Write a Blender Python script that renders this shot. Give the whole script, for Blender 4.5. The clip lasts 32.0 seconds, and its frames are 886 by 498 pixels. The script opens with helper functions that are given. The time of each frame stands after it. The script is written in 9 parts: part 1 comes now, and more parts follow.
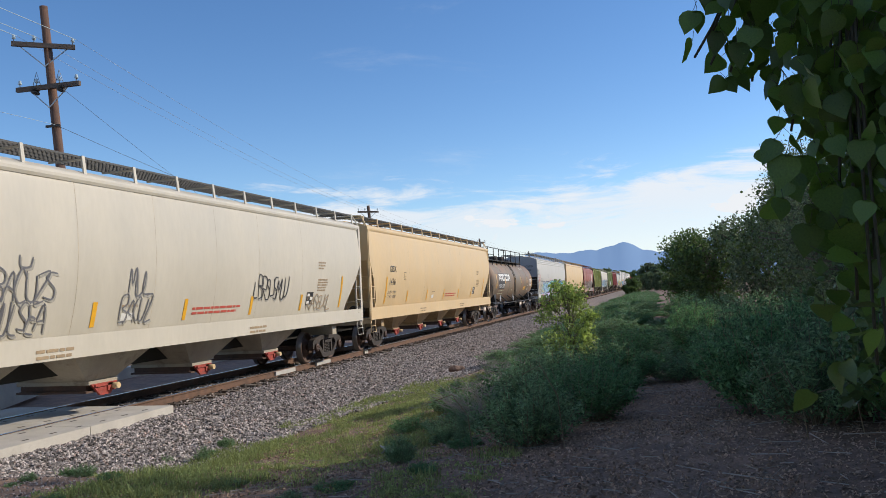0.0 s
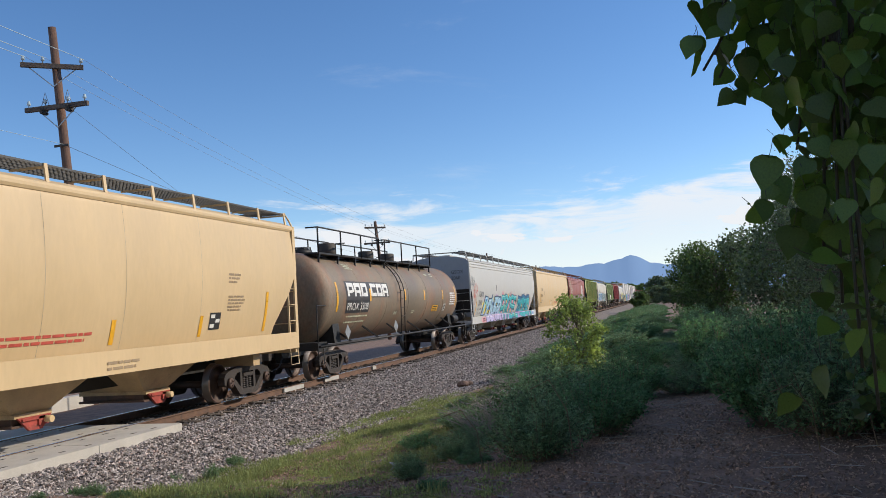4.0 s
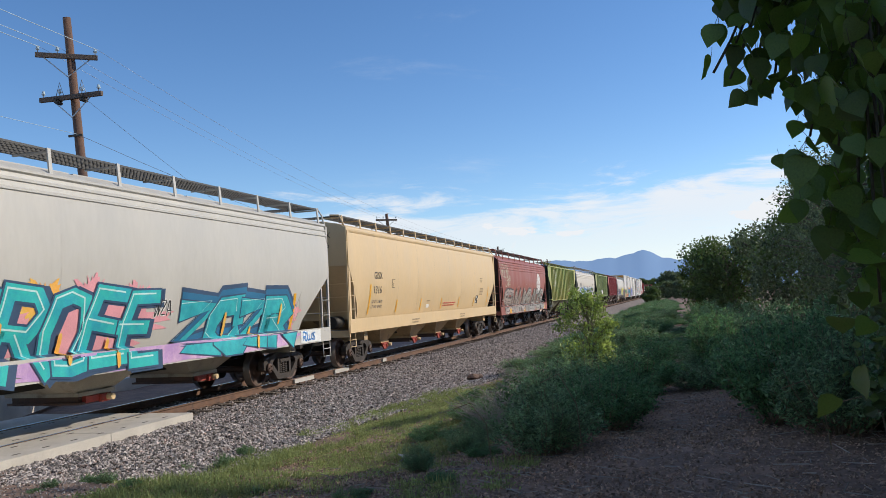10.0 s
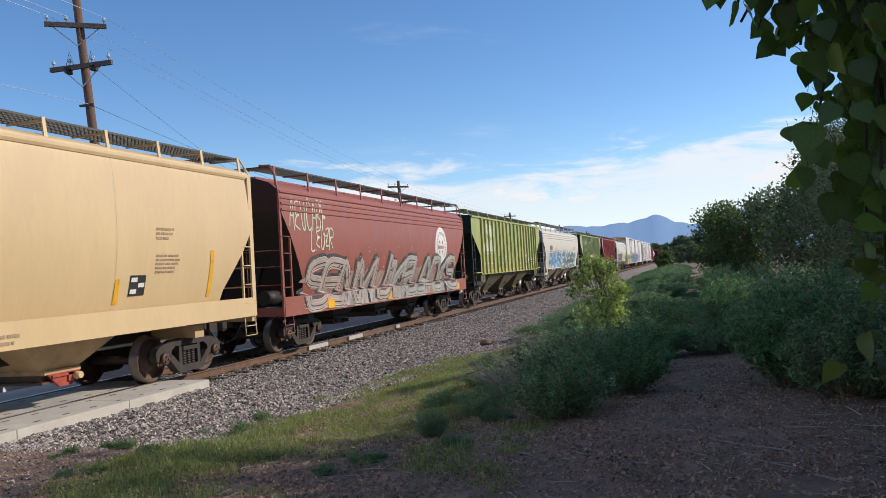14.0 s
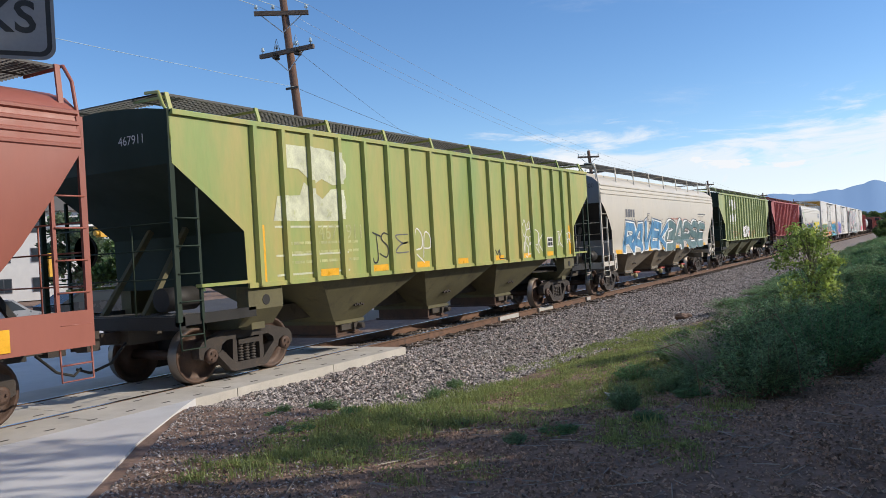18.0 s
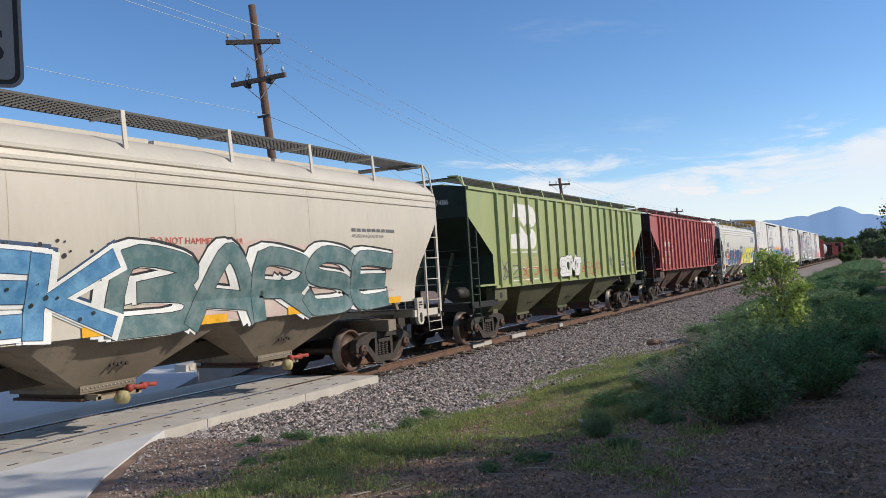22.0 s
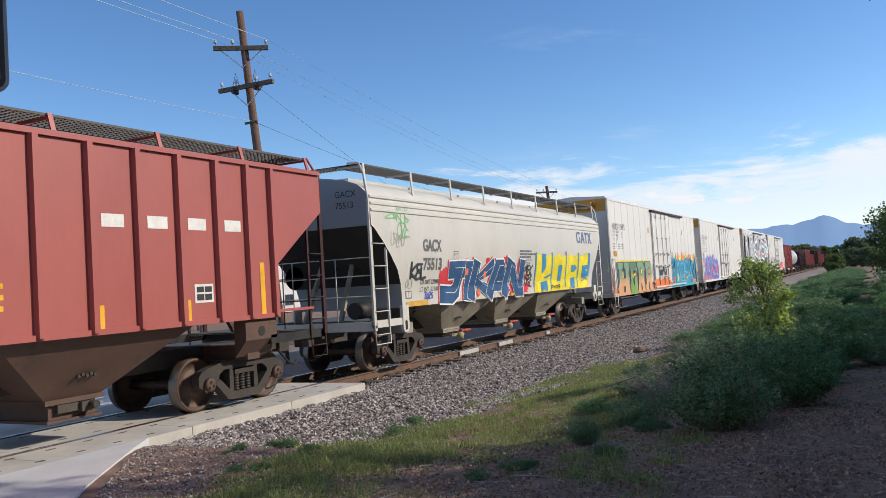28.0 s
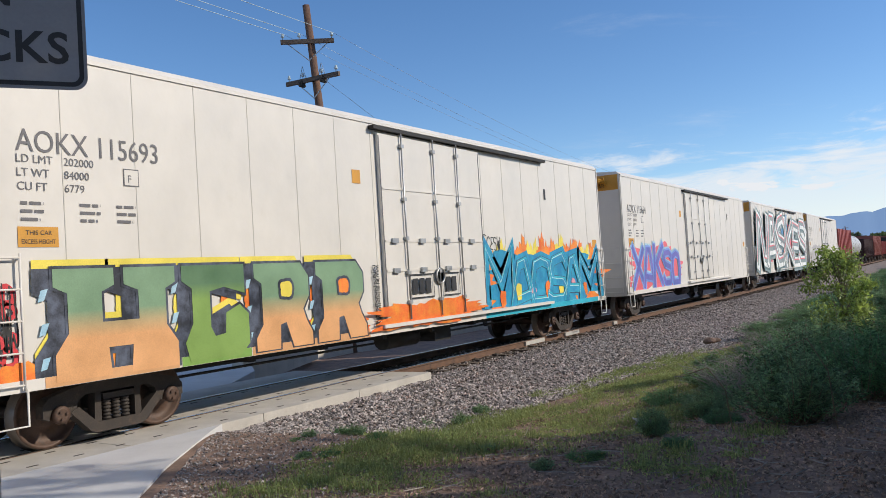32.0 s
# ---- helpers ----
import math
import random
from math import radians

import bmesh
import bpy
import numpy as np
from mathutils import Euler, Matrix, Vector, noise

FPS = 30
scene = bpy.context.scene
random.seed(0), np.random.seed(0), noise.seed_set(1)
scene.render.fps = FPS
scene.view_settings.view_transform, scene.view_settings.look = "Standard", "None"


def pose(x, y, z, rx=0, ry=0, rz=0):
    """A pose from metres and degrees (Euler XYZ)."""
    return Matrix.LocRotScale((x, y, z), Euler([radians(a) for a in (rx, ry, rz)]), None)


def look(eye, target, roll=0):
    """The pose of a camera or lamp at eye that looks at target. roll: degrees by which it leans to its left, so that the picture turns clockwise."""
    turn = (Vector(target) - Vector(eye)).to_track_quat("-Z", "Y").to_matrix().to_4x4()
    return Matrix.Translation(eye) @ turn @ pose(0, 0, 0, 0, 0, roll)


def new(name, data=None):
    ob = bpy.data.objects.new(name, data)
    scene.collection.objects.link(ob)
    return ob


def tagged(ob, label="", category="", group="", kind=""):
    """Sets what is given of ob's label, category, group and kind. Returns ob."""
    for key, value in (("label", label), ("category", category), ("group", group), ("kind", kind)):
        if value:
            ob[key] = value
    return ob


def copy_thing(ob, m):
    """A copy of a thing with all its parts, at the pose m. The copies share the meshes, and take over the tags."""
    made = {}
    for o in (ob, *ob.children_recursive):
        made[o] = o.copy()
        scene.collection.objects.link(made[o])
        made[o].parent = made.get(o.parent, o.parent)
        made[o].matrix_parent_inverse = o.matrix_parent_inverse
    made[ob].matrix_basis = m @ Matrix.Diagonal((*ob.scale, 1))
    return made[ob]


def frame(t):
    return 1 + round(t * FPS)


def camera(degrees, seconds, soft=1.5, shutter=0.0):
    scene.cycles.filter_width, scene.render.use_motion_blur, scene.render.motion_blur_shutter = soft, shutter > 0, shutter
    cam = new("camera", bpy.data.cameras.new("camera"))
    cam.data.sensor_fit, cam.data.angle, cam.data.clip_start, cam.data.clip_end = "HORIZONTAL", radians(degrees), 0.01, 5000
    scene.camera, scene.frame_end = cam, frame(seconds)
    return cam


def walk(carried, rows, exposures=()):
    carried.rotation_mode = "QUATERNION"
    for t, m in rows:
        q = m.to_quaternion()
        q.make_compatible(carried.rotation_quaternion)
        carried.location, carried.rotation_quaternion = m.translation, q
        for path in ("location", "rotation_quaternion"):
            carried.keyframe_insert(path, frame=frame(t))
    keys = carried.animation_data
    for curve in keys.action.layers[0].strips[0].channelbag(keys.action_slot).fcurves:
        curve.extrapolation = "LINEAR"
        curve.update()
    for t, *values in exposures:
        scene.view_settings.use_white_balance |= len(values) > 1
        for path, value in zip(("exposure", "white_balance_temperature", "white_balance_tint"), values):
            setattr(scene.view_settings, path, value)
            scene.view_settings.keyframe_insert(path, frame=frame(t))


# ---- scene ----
# World: y runs along the track into the distance, z = 0 is the top of the rail.
cam = camera(56.80, 32.0, soft=0.5)
EYE = (0.0, 0.0, 1.95)
PATH = [
    (0.0, 92.978, 2.779, 14.596),
    (0.5, 93.046, 2.925, 14.621),
    (1.0, 93.168, 2.999, 14.674),
    (1.5, 93.280, 3.139, 14.751),
    (2.0, 93.486, 3.161, 14.866),
    (2.5, 93.678, 3.215, 14.974),
    (3.0, 93.854, 3.208, 15.011),
    (3.5, 93.968, 3.273, 15.043),
    (5.5, 94.238, 3.411, 15.338),
    (6.0, 94.286, 3.453, 15.274),
    (6.5, 94.350, 3.423, 15.207),
    (7.0, 94.432, 3.373, 15.199),
    (7.5, 94.500, 3.358, 15.261),
    (8.0, 94.527, 3.306, 15.442),
    (8.5, 94.479, 3.202, 15.571),
    (9.0, 94.338, 3.043, 15.684),
    (9.5, 94.057, 2.875, 15.784),
    (10.0, 93.599, 2.739, 15.871),
    (10.5, 93.162, 2.689, 15.960),
    (11.0, 92.784, 2.700, 16.006),
    (11.5, 92.463, 2.773, 16.087),
    (12.0, 92.277, 2.789, 16.151),
    (12.5, 92.066, 2.966, 16.304),
    (13.0, 91.846, 3.140, 16.498),
    (13.5, 91.551, 3.199, 16.652),
    (15.5, 90.851, 2.734, 17.490),
    (16.0, 90.847, 2.786, 18.911),
    (16.5, 90.732, 2.832, 21.584),
    (17.0, 90.502, 2.997, 24.772),
    (17.5, 90.275, 3.172, 27.810),
    (18.0, 90.081, 3.342, 29.985),
    (18.5, 89.981, 3.446, 30.904),
    (19.0, 90.019, 3.559, 30.807),
    (19.5, 90.261, 3.680, 30.347),
    (20.0, 90.562, 3.737, 29.857),
    (20.5, 90.847, 3.729, 29.323),
    (21.0, 91.232, 3.680, 28.758),
    (21.5, 91.575, 3.640, 28.323),
    (22.0, 91.886, 3.651, 28.068),
    (22.5, 92.086, 3.713, 28.001),
    (23.0, 92.227, 3.743, 28.018),
    (23.5, 92.291, 3.700, 28.013),
    (24.0, 92.265, 3.603, 27.952),
    (24.5, 92.172, 3.494, 27.863),
    (25.0, 92.041, 3.382, 27.700),
    (25.5, 91.927, 3.337, 27.533),
    (26.0, 91.879, 3.281, 27.415),
    (26.5, 91.958, 3.317, 27.298),
    (28.5, 92.422, 3.543, 27.220),
    (29.0, 92.480, 3.593, 27.315),
    (29.5, 92.546, 3.550, 27.524),
    (30.0, 92.584, 3.418, 28.001),
    (30.5, 92.535, 3.298, 28.896),
    (31.0, 92.377, 3.280, 29.946),
    (31.5, 92.160, 3.381, 30.951),
    (32.0, 91.908, 3.590, 31.747),
]
EXPOSURES = [(0.0, 0.0), (13.0, 0.0), (16.0, 0.15), (18.0, 0.08), (20.0, 0.10), (22.0, 0.0), (24.0, 0.08), (26.0, 0.16), (29.0, 0.0), (32.0, -0.05)]
walk(cam, [(t, pose(*EYE, a, b, c)) for t, a, b, c in PATH], EXPOSURES)

# ---- light ----
SUN_AZ, SUN_EL = radians(62.0), radians(30.0)   # turned from the track's direction towards +x; height over the horizon
world = bpy.data.worlds.new("sky")
scene.world = world
world.use_nodes = True
nt = world.node_tree
for n in list(nt.nodes):
    nt.nodes.remove(n)


def link(tree, a, b):
    tree.links.new(a, b)


w_out = nt.nodes.new("ShaderNodeOutputWorld")
w_bg = nt.nodes.new("ShaderNodeBackground")
w_sky = nt.nodes.new("ShaderNodeTexSky")
w_sky.sky_type = "NISHITA"
w_sky.sun_disc = False
w_sky.sun_elevation = SUN_EL
w_sky.sun_rotation = SUN_AZ
w_sky.altitude = 1600
w_sky.air_density, w_sky.dust_density, w_sky.ozone_density = 1.0, 0.4, 2.2
w_co = nt.nodes.new("ShaderNodeTexCoord")
w_sep = nt.nodes.new("ShaderNodeSeparateXYZ")
link(nt, w_co.outputs["Generated"], w_sep.inputs[0])


def wmath(op, a, b=None, c=None):
    n = nt.nodes.new("ShaderNodeMath")
    n.operation = op
    for k, v in enumerate((a, b, c)):
        if v is None:
            continue
        if isinstance(v, (int, float)):
            n.inputs[k].default_value = v
        else:
            link(nt, v, n.inputs[k])
    return n.outputs[0]


def wramp(v, lo, hi):
    n = nt.nodes.new("ShaderNodeMapRange")
    n.interpolation_type = "SMOOTHSTEP"
    link(nt, v, n.inputs[0])
    n.inputs[1].default_value, n.inputs[2].default_value = lo, hi
    return n.outputs[0]


# clouds: long streaks low over the horizon, stretched along it
def wnoise(scale, detail, rough, offset, stretch):
    m = nt.nodes.new("ShaderNodeMapping")
    m.inputs["Location"].default_value = offset
    m.inputs["Scale"].default_value = stretch
    link(nt, w_co.outputs["Generated"], m.inputs[0])
    n = nt.nodes.new("ShaderNodeTexNoise")
    n.inputs["Scale"].default_value = scale
    n.inputs["Detail"].default_value = detail
    n.inputs["Roughness"].default_value = rough
    n.inputs["Distortion"].default_value = 0.5
    link(nt, m.outputs[0], n.inputs["Vector"])
    return n.outputs[0]


w_h = w_sep.outputs[2]
w_streak = wnoise(1.5, 12, 0.62, (4.3, 1.2, 0.4), (4.6, 4.6, 26))
w_low = wmath("MULTIPLY", wmath("SUBTRACT", 0.170, w_h), 8.5)
w_bank = wramp(wmath("ADD", w_streak, wmath("MULTIPLY", w_low, 0.50)), 0.64, 0.86)
w_bank = wmath("MULTIPLY", w_bank, wramp(w_h, 0.170, 0.140))
w_bank = wmath("MULTIPLY", w_bank, wmath("ADD", 0.70, wmath("MULTIPLY", wramp(w_h, 0.055, 0.12), 0.26)))
w_puff = wmath("MULTIPLY", wramp(wnoise(13, 6, 0.55, (2, 7, 1), (1, 1, 2.2)), 0.57, 0.64), wmath("MULTIPLY", wramp(w_h, 0.11, 0.085), wramp(w_h, 0.03, 0.05)))
w_wisp = wmath("MULTIPLY", wramp(wnoise(1.3, 8, 0.68, (7, 3, 2), (1.5, 1.5, 9)), 0.58, 0.86), 0.30)
# unseen clouds overhead, added to make the sky's fill light whiter
w_fill_cloud = wmath("MULTIPLY", wmath("MULTIPLY", wramp(wnoise(2.2, 8, 0.6, (1, 5, 9), (1, 1, 1.6)), 0.44, 0.62), wramp(w_h, 0.36, 0.52)), 0.48)
w_cloud = wmath("ADD", wmath("MULTIPLY", w_bank, 0.93), wmath("MULTIPLY", w_puff, 0.60))
w_cloud = wmath("MINIMUM", wmath("ADD", wmath("ADD", w_cloud, w_fill_cloud), w_wisp), 1.0)
w_hsv = nt.nodes.new("ShaderNodeHueSaturation")
w_hsv.inputs["Hue"].default_value = 0.504
w_hsv.inputs["Saturation"].default_value = 1.19
w_hsv.inputs["Value"].default_value = 1.20
link(nt, w_sky.outputs[0], w_hsv.inputs["Color"])
w_mix = nt.nodes.new("ShaderNodeMix")
w_mix.data_type = "RGBA"
link(nt, w_cloud, w_mix.inputs["Factor"])
link(nt, w_hsv.outputs[0], w_mix.inputs["A"])
w_mix.inputs["B"].default_value = (6.6, 6.8, 7.1, 1)
link(nt, w_mix.outputs["Result"], w_bg.inputs[0])
w_bg.inputs[1].default_value = 0.13
link(nt, w_bg.outputs[0], w_out.inputs[0])

sun = new("sun", bpy.data.lights.new("sun", "SUN"))
sun.data.energy = 4.0
sun.data.angle = radians(0.53)
sun.data.color = (1.0, 0.89, 0.745)
sun_way = Vector((math.sin(SUN_AZ) * math.cos(SUN_EL), math.cos(SUN_AZ) * math.cos(SUN_EL), math.sin(SUN_EL)))
sun.matrix_world = look((40 * sun_way.x, 40 * sun_way.y, 60), (40 * sun_way.x - sun_way.x, 40 * sun_way.y - sun_way.y, 60 - sun_way.z))

# ---- materials ----
def pmat(name, color, rough=0.6, metal=0.0, var=0.25, scale=2.0, stretch=(1, 1, 1), second=None, spots=(0.55, 0.7),
         bump=0.1, fine=60.0, each=0.0, trans=0.0, island=0.0):
    """Colour varied at two scales, a second colour in patches, fine relief; each: variation from object to object."""
    m = bpy.data.materials.new(name)
    m.use_nodes = True
    t = m.node_tree
    b = t.nodes["Principled BSDF"]
    b.inputs["Roughness"].default_value = rough
    b.inputs["Metallic"].default_value = metal
    co = t.nodes.new("ShaderNodeTexCoord")
    mp = t.nodes.new("ShaderNodeMapping")
    mp.inputs["Scale"].default_value = stretch
    link(t, co.outputs["Object"], mp.inputs[0])

    def noise_tex(s, detail=5, rough_=0.6):
        n = t.nodes.new("ShaderNodeTexNoise")
        n.inputs["Scale"].default_value = s
        n.inputs["Detail"].default_value = detail
        n.inputs["Roughness"].default_value = rough_
        link(t, mp.outputs[0], n.inputs["Vector"])
        return n.outputs[0]

    def mult(a, b_):
        n = t.nodes.new("ShaderNodeMath")
        n.operation = "MULTIPLY"
        link(t, a, n.inputs[0])
        link(t, b_, n.inputs[1])
        return n.outputs[0]

    def span(v, lo, hi, a, z):
        n = t.nodes.new("ShaderNodeMapRange")
        link(t, v, n.inputs[0])
        for k, q in enumerate((lo, hi, a, z)):
            n.inputs[k + 1].default_value = q
        return n.outputs[0]

    big = noise_tex(scale)
    small = noise_tex(fine, 3)
    value = mult(span(big, 0.3, 0.7, 1 - var, 1 + var), span(small, 0.3, 0.7, 1 - var * 0.6, 1 + var * 0.6))
    if each:
        oi = t.nodes.new("ShaderNodeObjectInfo")
        value = mult(value, span(oi.outputs["Random"], 0, 1, 1 - each, 1 + each))
    if island:
        gi = t.nodes.new("ShaderNodeNewGeometry")
        value = mult(value, span(gi.outputs["Random Per Island"], 0, 1, 1 - island, 1 + island))
    base = t.nodes.new("ShaderNodeMix")
    base.data_type = "RGBA"
    base.inputs["A"].default_value = (*color, 1)
    base.inputs["B"].default_value = (*(second or color), 1)
    if second:
        link(t, span(noise_tex(scale * 1.7, 7, 0.7), spots[0], spots[1], 0, 1), base.inputs["Factor"])
    else:
        base.inputs["Factor"].default_value = 0
    hsv = t.nodes.new("ShaderNodeHueSaturation")
    link(t, base.outputs["Result"], hsv.inputs["Color"])
    link(t, value, hsv.inputs["Value"])
    link(t, hsv.outputs[0], b.inputs["Base Color"])
    link(t, span(big, 0.3, 0.7, max(0.02, rough - 0.12), min(1, rough + 0.12)), b.inputs["Roughness"])
    if bump:
        bp = t.nodes.new("ShaderNodeBump")
        bp.inputs["Strength"].default_value = bump
        bp.inputs["Distance"].default_value = 0.02
        link(t, small, bp.inputs["Height"])
        link(t, bp.outputs[0], b.inputs["Normal"])
    if trans:
        out = t.nodes["Material Output"]
        tr = t.nodes.new("ShaderNodeBsdfTranslucent")
        tc = t.nodes.new("ShaderNodeHueSaturation")
        tc.inputs["Hue"].default_value = 0.48
        tc.inputs["Saturation"].default_value = 1.1
        tc.inputs["Value"].default_value = 1.5
        link(t, hsv.outputs[0], tc.inputs["Color"])
        link(t, tc.outputs[0], tr.inputs[0])
        mx = t.nodes.new("ShaderNodeMixShader")
        mx.inputs[0].default_value = trans
        link(t, b.outputs[0], mx.inputs[1])
        link(t, tr.outputs[0], mx.inputs[2])
        link(t, mx.outputs[0], out.inputs[0])
    return m


def paint(name, color, rust=None, rough=0.5, var=0.045, spots=(0.60, 0.85)):
    """Weathered freight car paint, streaked downwards."""
    return pmat(name, color, rough, 0, var, 0.9, (1, 1.6, 0.5), rust or tuple(c * 0.86 for c in color), spots, 0.03, 7)


M_BEIGE = paint("beige_grey_paint", (0.56, 0.52, 0.43))
M_TAN = paint("tan_paint", (0.64, 0.475, 0.265), (0.58, 0.425, 0.235))
M_GREY = paint("light_grey_paint", (0.50, 0.49, 0.45))
M_GREY2 = paint("warm_grey_paint", (0.56, 0.52, 0.44), (0.40, 0.32, 0.22), spots=(0.66, 0.9))
M_WHITEGREY = paint("pale_grey_paint", (0.57, 0.55, 0.49))
M_RED = paint("brown_red_paint", (0.305, 0.10, 0.072), (0.25, 0.088, 0.066))
M_RED2 = paint("oxide_red_paint", (0.37, 0.092, 0.078), (0.31, 0.09, 0.075))
M_GREEN = pmat("faded_green_paint", (0.27, 0.35, 0.105), 0.5, 0, 0.06, 0.4, (1, 1.5, 0.35), (0.43, 0.37, 0.125), (0.40, 0.66), 0.03, 9)
M_GREEN2 = paint("moss_green_paint", (0.31, 0.36, 0.15), (0.37, 0.385, 0.17), spots=(0.5, 0.75))
M_WHITE = pmat("white_paint", (0.69, 0.665, 0.61), 0.42, 0, 0.04, 0.9, (1, 1, 0.8), (0.63, 0.60, 0.54), (0.6, 0.85), 0.22, 2.6)
M_TANK = pmat("rusty_brown_tank_paint", (0.185, 0.145, 0.10), 0.55, 0, 0.28, 0.55, (1, 1.3, 0.5), (0.25, 0.125, 0.07), (0.46, 0.72), 0.06, 16)
# end paints: own colour, darkened further for the shade on the recessed ends
M_ENDGREEN = paint("shaded_dark_green_end_paint", (0.012, 0.028, 0.016), rough=0.8)
M_ENDRED = paint("shaded_dark_red_end_paint", (0.042, 0.014, 0.013), rough=0.8)
M_ENDGREY = paint("sooty_shaded_grey_end_paint", (0.30, 0.31, 0.32), (0.20, 0.20, 0.20))
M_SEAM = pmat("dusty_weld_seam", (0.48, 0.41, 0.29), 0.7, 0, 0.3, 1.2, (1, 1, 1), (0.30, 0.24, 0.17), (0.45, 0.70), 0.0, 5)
# soot plus the shade under the slope, both in one dark colour
M_SOOTSHADE = pmat("sooty_shaded_slope_sheet", (0.034, 0.032, 0.030), 0.9, 0, 0.3, 1.5, second=(0.02, 0.019, 0.018))
M_BLACKSTEEL = pmat("black_steel", (0.022, 0.021, 0.02), 0.6, 0.2, 0.3, 3, bump=0.1)
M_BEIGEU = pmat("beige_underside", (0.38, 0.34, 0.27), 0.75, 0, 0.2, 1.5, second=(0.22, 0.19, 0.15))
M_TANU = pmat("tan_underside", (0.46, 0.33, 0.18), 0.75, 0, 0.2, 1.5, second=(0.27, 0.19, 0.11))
# dusty brown, with the shadow under the cars mixed into the colour
M_UNDER = pmat("shaded_dusty_underframe", (0.06, 0.05, 0.04), 0.75, 0, 0.3, 2, second=(0.032, 0.027, 0.023))
M_TRUCK = pmat("rusty_cast_steel", (0.044, 0.036, 0.031), 0.75, 0.1, 0.35, 4, second=(0.082, 0.056, 0.042), bump=0.3)
M_WHEEL = pmat("wheel_plate", (0.085, 0.05, 0.036), 0.6, 0.2, 0.3, 5, second=(0.045, 0.033, 0.028))
M_TREAD = pmat("polished_tread", (0.20, 0.18, 0.165), 0.42, 1.0, 0.1, 6, bump=0.02)
M_GRATE = pmat("dark_grating", (0.085, 0.085, 0.083), 0.65, 0.2, 0.2, 4)
M_RAIL_GATE = pmat("dusty_gate_rail", (0.30, 0.25, 0.17), 0.7, 0.2, 0.3, 6, second=(0.15, 0.11, 0.07))
M_CAPSTAN = pmat("weathered_yellow_capstan", (0.34, 0.30, 0.15), 0.7, 0, 0.3, 8, second=(0.18, 0.14, 0.08))
M_GATE = pmat("rusty_gate_frame", (0.10, 0.058, 0.042), 0.8, 0, 0.3, 3, second=(0.06, 0.045, 0.036))
M_REDGATE = pmat("red_outlet_gate", (0.35, 0.055, 0.04), 0.7, 0, 0.3, 6, second=(0.14, 0.07, 0.05))
M_GOLDSTRIP = pmat("gold_reflector", (0.62, 0.36, 0.06), 0.5, 0, 0.12, 6, bump=0)
M_YELLOW = pmat("yellow_reflector", (0.80, 0.42, 0.03), 0.35, 0, 0.15, 4, bump=0)
M_WHITEINK = pmat("white_lettering", (0.72, 0.71, 0.67), 0.55, 0, 0.12, 5, bump=0)
M_FADED = pmat("faded_white_lettering", (0.56, 0.58, 0.42), 0.6, 0, 0.25, 3, second=(0.42, 0.45, 0.22), bump=0)
M_BLACKINK = pmat("black_lettering", (0.03, 0.03, 0.032), 0.5, 0, 0.2, 5, bump=0)
M_GREYINK = pmat("grey_lettering", (0.13, 0.13, 0.14), 0.55, 0, 0.2, 5, bump=0)
M_REDINK = pmat("red_lettering", (0.55, 0.10, 0.07), 0.55, 0, 0.2, 5, bump=0)
M_BLUEINK = pmat("slate_blue_lettering", (0.10, 0.165, 0.27), 0.5, 0, 0.15, 4, bump=0)
M_ORANGE = pmat("orange_band_paint", (0.62, 0.30, 0.035), 0.5, 0, 0.12, 2, bump=0.02)
M_GHOST = pmat("ghost_lettering", (0.47, 0.48, 0.24), 0.6, 0, 0.25, 3, second=(0.38, 0.40, 0.15), spots=(0.4, 0.6), bump=0)
M_FAINTGREY = pmat("faint_grey_overspray", (0.36, 0.34, 0.29), 0.6, 0, 0.2, 4, bump=0)
M_FAINT = pmat("faint_brown_stencil", (0.34, 0.25, 0.15), 0.6, 0, 0.15, 4, bump=0)
SPRAY = {}


def spray(name, color, second=None):
    if name not in SPRAY:
        SPRAY[name] = pmat("spray_" + name, color, 0.45, 0, 0.14, 1.6, second=second, spots=(0.42, 0.62), bump=0)
    return SPRAY[name]


def two_tone(name, low, high, z, soft=0.15):
    """Spray paint that fades from one colour to another at the height z."""
    m = spray(name, low, high)
    t = m.node_tree
    mix = [n for n in t.nodes if n.bl_idname == "ShaderNodeMix"][0]
    co = t.nodes.new("ShaderNodeTexCoord")
    sp = t.nodes.new("ShaderNodeSeparateXYZ")
    link(t, co.outputs["Object"], sp.inputs[0])
    r = t.nodes.new("ShaderNodeMapRange")
    r.inputs[1].default_value, r.inputs[2].default_value = z - soft, z + soft
    link(t, sp.outputs[2], r.inputs[0])
    link(t, r.outputs[0], mix.inputs["Factor"])
    return m


M_RAIL = pmat("rail_head_steel", (0.50, 0.50, 0.51), 0.25, 1.0, 0.15, 3, (1, 0.1, 1), bump=0.02)
M_RAILWEB = pmat("rusty_rail_web", (0.15, 0.085, 0.055), 0.85, 0, 0.3, 3, second=(0.09, 0.06, 0.045))
M_TIE = pmat("weathered_tie_wood", (0.095, 0.072, 0.055), 0.9, 0, 0.35, 3, (8, 0.8, 8), (0.16, 0.12, 0.09), bump=0.5, each=0.3)
M_BALLAST = pmat("ballast_gravel", (0.21, 0.178, 0.158), 0.9, 0, 0.4, 5, second=(0.30, 0.21, 0.165), spots=(0.55, 0.75), bump=1.0, fine=26)
M_STONE = pmat("ballast_stone", (0.305, 0.275, 0.258), 0.85, 0, 0.25, 6, island=0.8, second=(0.29, 0.20, 0.165), spots=(0.55, 0.62), bump=0.3, fine=30)
